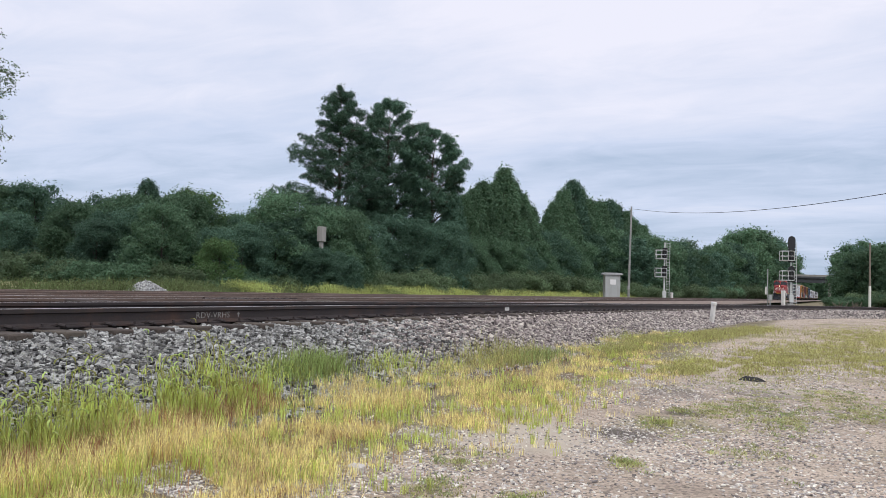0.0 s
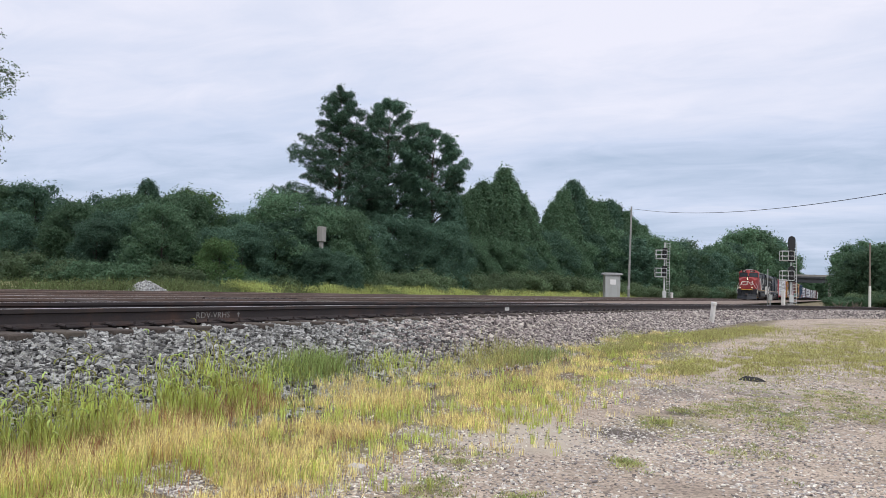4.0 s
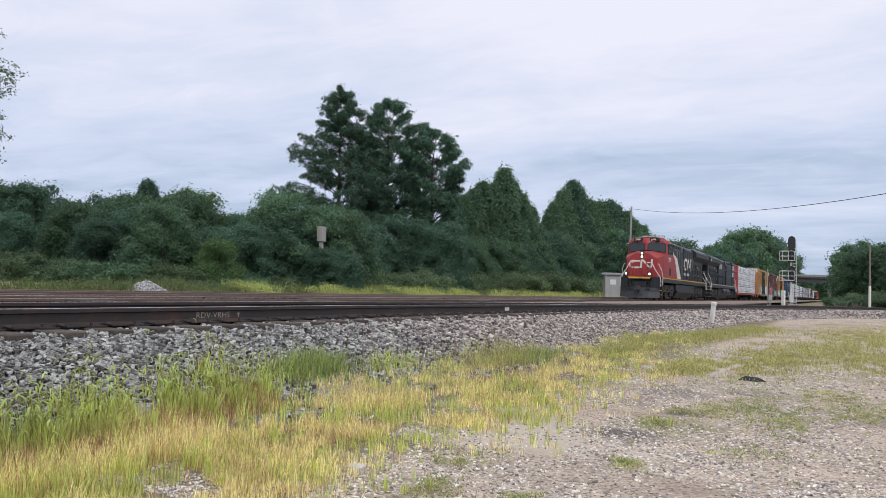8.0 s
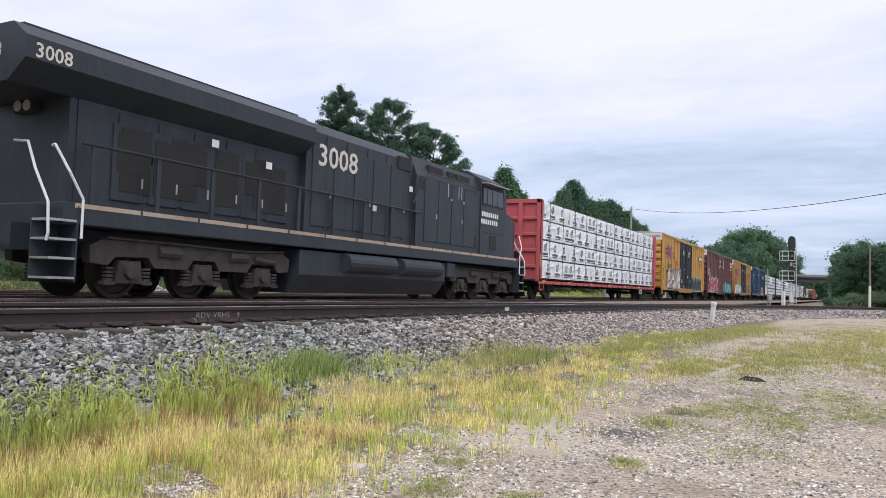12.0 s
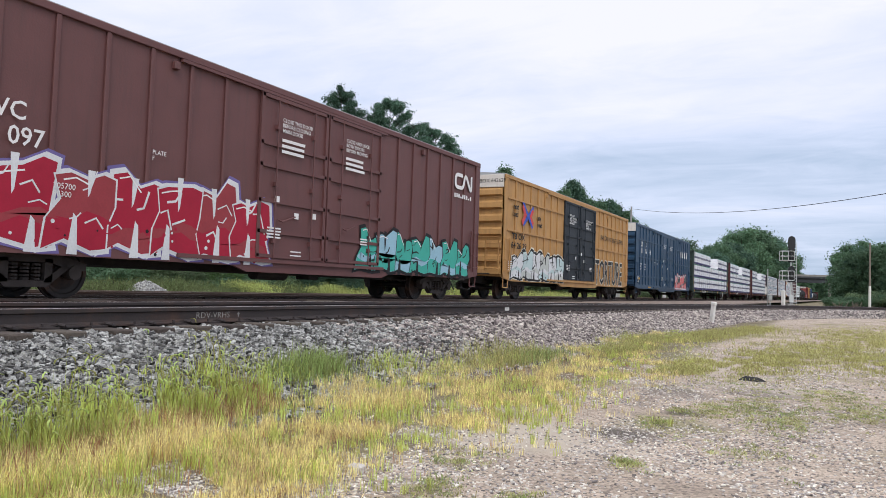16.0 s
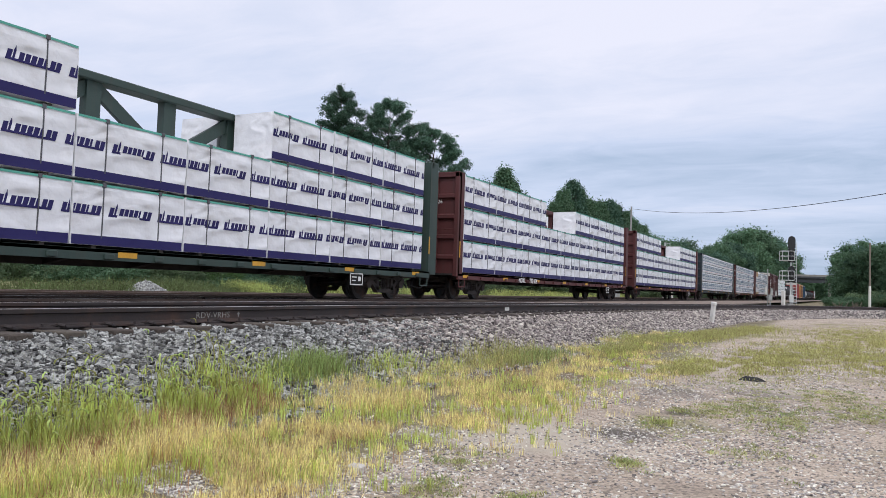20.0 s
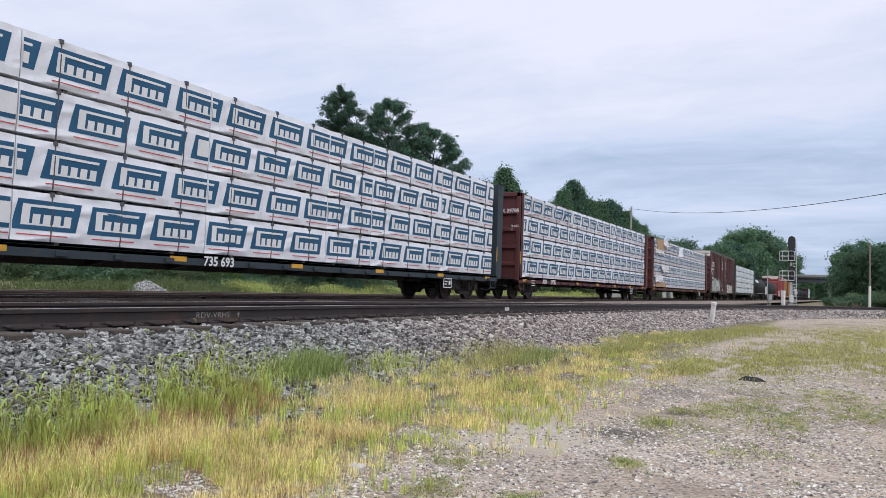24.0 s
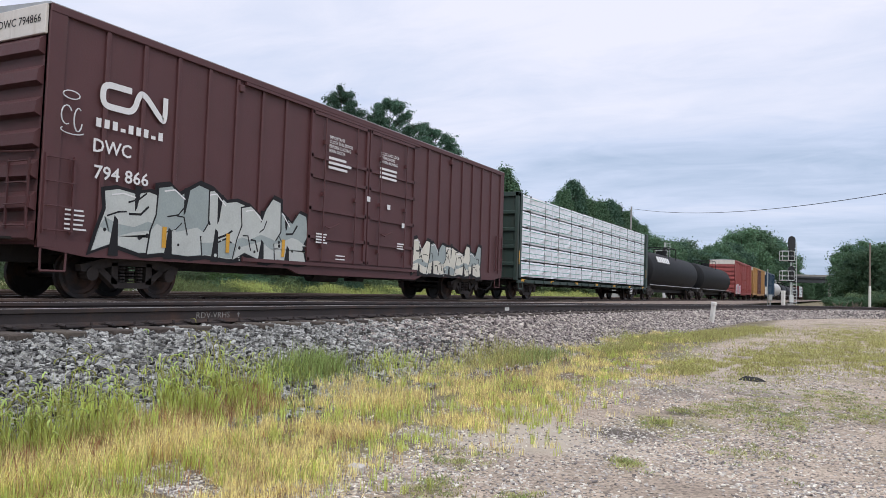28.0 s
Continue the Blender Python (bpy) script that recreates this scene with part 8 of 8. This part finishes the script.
    for x in (-0.62, -0.42, 0.28, 0.48):
        part("nose_post", Geo().box(x - 0.04, x + 0.04, -0.72, -0.66, 1.66, 2.72, 0.01), cab, L)
    for z in (2.35, 2.65, 3.0):
        part("grab_iron", Geo().tube([(0.3, 0.02, z), (0.3, -0.06, z), (0.72, -0.06, z), (0.72, 0.02, z)], 0.012), cab, L)
    # cab sides
    for sx in (-1, 1):
        fr = part("side_window_frame", Geo().box(*sorted((sx * 1.462, sx * 1.475)), 2.12, 3.98, 3.46, 4.14), M["rubber"], L)
        for a, b in ((2.18, 2.62), (2.68, 3.12), (3.18, 3.56), (3.62, 3.93)):
            part("pane", Geo().box(*sorted((sx * 1.475, sx * 1.482)), a, b, 3.52, 4.08), M["glass"], fr)
        part("sunshade", Geo().prism([(2.05, 4.26), (4.02, 4.26), (4.02, 4.22), (2.05, 4.22)], "x", sx * 1.44, sx * 1.70), M["galv"], L)
        part("cab_vent", Geo().box(*sorted((sx * 1.462, sx * 1.474)), 2.68, 3.25, 1.86, 2.38), M["rubber"], L)
        part("cab_seam", Geo().box(*sorted((sx * 1.460, sx * 1.466)), 1.9, 4.6, 2.46, 2.485), M["rubber"] if not striped else M["box_brown"], L)
    part("roof_vent", Geo().box(-0.5, 0.6, 2.0, 3.0, 4.70, 4.82, 0.03), M["galv"] if striped else blk, L)
    # long hood
    hood = Geo()
    hsec = lambda y, w=HW, z=4.52: [(-w, y, 1.66), (w, y, 1.66), (w, y, z - 0.30), (w - 0.32, y, z), (-w + 0.32, y, z), (-w, y, z - 0.30)]
    wide = lambda y: [(-1.42, y, 1.66), (1.42, y, 1.66), (1.42, y, 3.86), (1.18, y, 4.46), (-1.18, y, 4.46), (-1.42, y, 3.86)]
    part("equipment_bay", Geo().loft([wide(4.08), wide(8.75)]), blk, L)
    hood.loft([hsec(8.75), hsec(11.0), hsec(14.02)])
    part("hood", hood, blk, L)
    part("rear_hood", Geo().loft([hsec(14.02, 1.12, 4.30), hsec(20.2, 1.12, 4.30)]), blk, L)
    for k in range(16):
        y = 4.55 + k * 0.93
        w = 1.42 if y < 8.3 else HW if y < 13.1 else 1.12
        top = 3.80 if y < 8.3 else 3.95 if y < 13.1 else 3.45
        if 13.1 < y < 14.0 or 8.0 < y < 8.75:
            continue
        for sx in (-1, 1):
            d = part("hood_door", Geo().box(*sorted((sx * w, sx * (w + 0.02))), y, y + 0.86, 1.85, top, 0.006), blk, L)
            if k % 2:
                part("latch", Geo().box(*sorted((sx * (w + 0.02), sx * (w + 0.035))), y + 0.06, y + 0.12, 2.6, 2.75), M["galv"], d)
    for y0, y1 in ((4.9, 5.9), (6.1, 6.5), (6.9, 7.9), (9.0, 9.7)):
        for sx in (-1, 1):
            v = part("intake_screen", Geo().box(*sorted((sx * (HW - 0.10), sx * (HW + 0.06))), y0, y1, 3.90, 4.28), M["rubber"], L)
    # upper walkway pipe along the bay, dark window bays with pale bars, conduits on the roof line
    for sx in (-1, 1):
        part("bay_handrail", Geo().tube([(sx * 1.40, 4.25, 3.98), (sx * 1.47, 4.3, 4.0), (sx * 1.47, 8.0, 4.0), (sx * 1.46, 8.5, 3.7), (sx * 1.44, 8.9, 2.95)], 0.022, 6), blk, L)
        for y0, y1, z0, z1 in ((4.5, 5.5, 3.62, 4.02), (5.6, 6.9, 3.5, 4.02), (7.1, 7.5, 3.1, 3.9), (7.9, 8.5, 3.45, 3.95)):
            part("bay_recess", Geo().box(*sorted((sx * 1.41, sx * 1.432)), y0, y1, z0, min(z1, 3.84), 0.006), M["rubber"], L)
        for y in (5.62, 5.84, 6.62):
            part("bay_bar", Geo().box(*sorted((sx * 1.43, sx * 1.447)), y, y + 0.05, 3.42, 3.85), M["galv"], L)
        for y in (4.75, 5.3, 6.3):
            part("white_placard", Geo().box(*sorted((sx * 1.43, sx * 1.437)), y, y + 0.16, 3.30, 3.38), M["print_white"], L)
        for y in (9.35, 10.3, 11.3, 12.3, 13.2):
            part("hood_seam", Geo().box(*sorted((sx * (HW + 0.001), sx * (HW + 0.024))), y - 0.02, y + 0.02, 1.8, 4.18), blk, L)
        for k, y in enumerate((14.5, 15.35, 16.2, 17.05, 17.9, 18.75)):
            d = part("engine_door", Geo().box(*sorted((sx * 1.12, sx * 1.155)), y, y + 0.72, 1.82, 3.25, 0.01), blk, L)
            part("door_grille", Geo().box(*sorted((sx * 1.155, sx * 1.168)), y + 0.10, y + 0.62, 2.35 if k % 2 else 2.0, 3.1, 0.004), M["rubber"], d)
            part("latch", Geo().box(*sorted((sx * 1.155, sx * 1.18)), y + 0.03, y + 0.07, 2.1, 2.3), M["galv"], d)
    for y in (9.0, 9.9, 12.6):
        part("lifting_lug", Geo().box(0.86, 1.0, y, y + 0.18, 4.50, 4.62, 0.02), blk, L)
    for y0, y1 in ((4.35, 5.1), (5.2, 6.0), (6.95, 7.85)):
        for sx in (-1, 1):
            part("louvre_panel", Geo().box(*sorted((sx * 1.42, sx * 1.434)), y0, y1, 1.84, 2.3, 0.004), M["rubber"], L)
    # radiator section: wide wings over a screened core
    wing = Geo()
    wsec = lambda y: [(-1.12, y, 3.52), (-1.56, y, 3.86), (-1.56, y, 4.22), (-1.20, y, 4.48), (1.20, y, 4.48), (1.56, y, 4.22), (1.56, y, 3.86), (1.12, y, 3.52)]
    wing.loft([wsec(14.0), wsec(21.5)])
    part("radiator_wing", wing, blk, L)
    part("radiator_cap", Geo().box(-1.15, 1.15, 14.2, 21.3, 4.48, 4.54, 0.01), M["galv"] if striped else blk, L)
    part("rear_wall", Geo().box(-1.10, 1.10, 20.2, 20.35, 1.66, 4.2), blk, L)
    rl = part("rear_light_box", Geo().box(-0.28, 0.28, 20.35, 20.5, 3.3, 3.55, 0.02), M["rubber"], L)
    for x in (-0.13, 0.13):
        part("rear_light", Geo().cyl((x, 20.48, 3.42), (x, 20.52, 3.42), 0.10, n=12), M["lampoff"], rl)
    for y0 in (15.0, 16.2, 17.4, 18.6):
        for sx in (-1, 1):
            part("louvre_panel", Geo().box(*sorted((sx * 1.14, sx * 1.165)), y0, y0 + 0.7, 2.0, 3.2), M["rubber"], L)
    st = Geo().cyl((0, 11.2, 4.5), (0, 11.2, 4.75), 0.34, n=14).box(-0.45, 0.45, 10.6, 11.8, 4.5, 4.6, 0.02)
    part("exhaust_stack", st, blk, L)
    part("horn", Geo().cyl((0.3, 9.8, 4.66), (0.3, 9.2, 4.7), 0.05, 0.12).cyl((0.1, 9.8, 4.66), (0.1, 9.3, 4.7), 0.05, 0.1).box(0, 0.4, 9.75, 9.85, 4.5, 4.7), blk, L)
    # walkway rails
    for sx in (-1, 1):
        for k in range(9):
            y = 8.7 + k * 1.42
            part("stanchion", Geo().box(*sorted((sx * 1.40, sx * 1.44)), y - 0.05, y + 0.05, 1.66, 2.70), blk, L)
        part("handrail", Geo().tube([(sx * 1.43, 8.4, 2.70), (sx * 1.43, 20.3, 2.70)], 0.03), blk, L)
    for y in (3.15, 17.15):
        bogie(L, y, True)
    # numbers on both cab sides
    for sx in (1, -1):
        turn = Matrix.Identity(4) if sx > 0 else Matrix.Rotation(math.pi, 4, "Z")
        if striped:
            lettering(number, 0.48, M["print_white"], L, turn @ on_side(1.464, 2.33 if sx > 0 else -3.65, 2.88), "road_number", bold=0.006)
    return L


front = locomotive("red and black freight locomotive with a white slanted stripe, headlights lit", M["black"], M["red"], M["yellow"], "2909", True, True)
rolling(front, 0.0)
# the red flank and slanted white band painted on the hood
X = 1.446
part("red_flank", decal([(4.09, 1.67), (5.95, 1.67), (4.82, 3.12), (4.09, 3.42)], X), M["red"], front)
part("white_band", decal([(4.09, 3.46), (4.88, 3.13), (5.98, 1.68), (7.55, 1.68), (5.75, 3.30), (4.40, 3.55), (4.09, 3.72)], X), M["white"], front)
noodle_logo(front, 9.55, 2.46, 3.0, 1.04, M["white"], 1.325)
word_bars(front, 9.45, 2.06, 11, 0.27, 0.34, M["print_white"], 1.325)
# mark on the nose
g = Geo()
stroke(g, rounded([(-0.14, 2.82), (-0.86, 2.82), (-0.86, 2.34), (-0.16, 2.34)], 0.2), 0.065, -0.028, -0.022, 0, False)
stroke(g, rounded([(-0.06, 2.30), (-0.02, 2.88), (0.10, 2.88), (0.56, 2.33), (0.70, 2.33), (0.74, 2.96)], 0.2), 0.068, 0.016, 0.020, 0, False)
me = g.mesh("railway_logo", M["white"])
me.transform(Matrix(((0, 1, 0, 0), (-1, 0, 0, 0), (0, 0, 1, 0), (0, 0, 0, 1))))
part("railway_logo", me, None, front)
for y, z in ((4.6, 1.9), (7.9, 3.6), (8.6, 2.7), (12.6, 3.45), (13.0, 3.4), (16.2, 2.9), (17.0, 2.8)):
    part("white_placard", Geo().box(1.325, 1.330, y, y + 0.12, z, z + 0.12), M["print_white"], front)

second = locomotive("all-black freight locomotive running tail first", M["black2"], M["black2"], M["tan"], "3008", False, False)
rolling(second, 43.9, turned=True)
turn = Matrix.Rotation(math.pi, 4, "Z")
lettering("3008", 0.78, M["white"], second, turn @ on_side(1.332, -13.6, 3.40), "road_number", bold=0.01, squeeze=1.15)
g = Geo()
for k in range(8):
    g.prism([(-4.0 + 0.19 * k, 3.05), (-3.87 + 0.19 * k, 3.05), (-3.87 + 0.19 * k, 3.22), (-4.0 + 0.19 * k, 3.22)], "x", 1.464, 1.467)
    g.prism([(-4.05 + 0.19 * k, 2.78), (-3.92 + 0.19 * k, 2.78), (-3.92 + 0.19 * k, 2.95), (-4.05 + 0.19 * k, 2.95)], "x", 1.464, 1.467)
me = g.mesh("white_owner_mark", M["print_white"])
me.transform(turn)
part("white_owner_mark", me, None, second)
for k in range(6):
    me = Geo().box(-0.42 + 0.04 * abs(k - 2.5), 0.10 - 0.04 * abs(k - 2.5), -21.509, -21.504, 3.70 + 0.10 * k, 3.75 + 0.10 * k).mesh("tail_mark", M["tan"])
    me.transform(turn)
    part("tail_mark", me, None, second)
tail = turn @ on_end(0.25, -21.506, 3.93)
lettering("3008", 0.34, M["white"], second, tail, "road_number", bold=0.004)
lettering("3008", 0.34, M["white"], second, turn @ on_end(-1.3, -21.506, 3.93), "road_number", bold=0.004)
lettering("3008", 0.34, M["white"], second, turn @ on_side(1.564, -21.35, 3.90), "road_number", bold=0.004)
for y, z in ((-9.0, 3.3), (-8.2, 3.1), (-15.5, 3.0), (-17.2, 3.2), (-11.0, 2.5)):
    me = Geo().box(1.325, 1.330, y, y + 0.2, z, z + 0.16).mesh("white_placard", M["print_white"])
    me.transform(turn)
    part("white_placard", me, None, second)


# ---- motion ----
def motions():
    """The train runs at a steady pace; every wheelset turns with it."""
    for ob, s, x, z, turned in MOVING:
        rows = []
        for t in (0.0, 14.0, 28.0):
            rows.append((t, pose(MAIN_X + x, HEAD_Y - SPEED * (t - 10.0) + s, z, 0, 0, 180 if turned else 0)))
        walk(ob, rows)
    made = {}
    for w, loco in WHEELS:
        back = w.parent.parent is second
        key = (loco, back)
        if key not in made:
            r = 0.533 if loco else 0.457
            sign = -1 if back else 1
            turn = SPEED / FPS / r
            rows = [(k / FPS, Matrix.Rotation(sign * turn * k, 4, "X")) for k in range(int(28 * FPS) + 1)]
            walk(w, rows)
            made[key] = w.animation_data
        else:
            w.rotation_mode = "QUATERNION"
            w.animation_data_create()
            w.animation_data.action = made[key].action
            w.animation_data.action_slot = made[key].action_slot


motions()
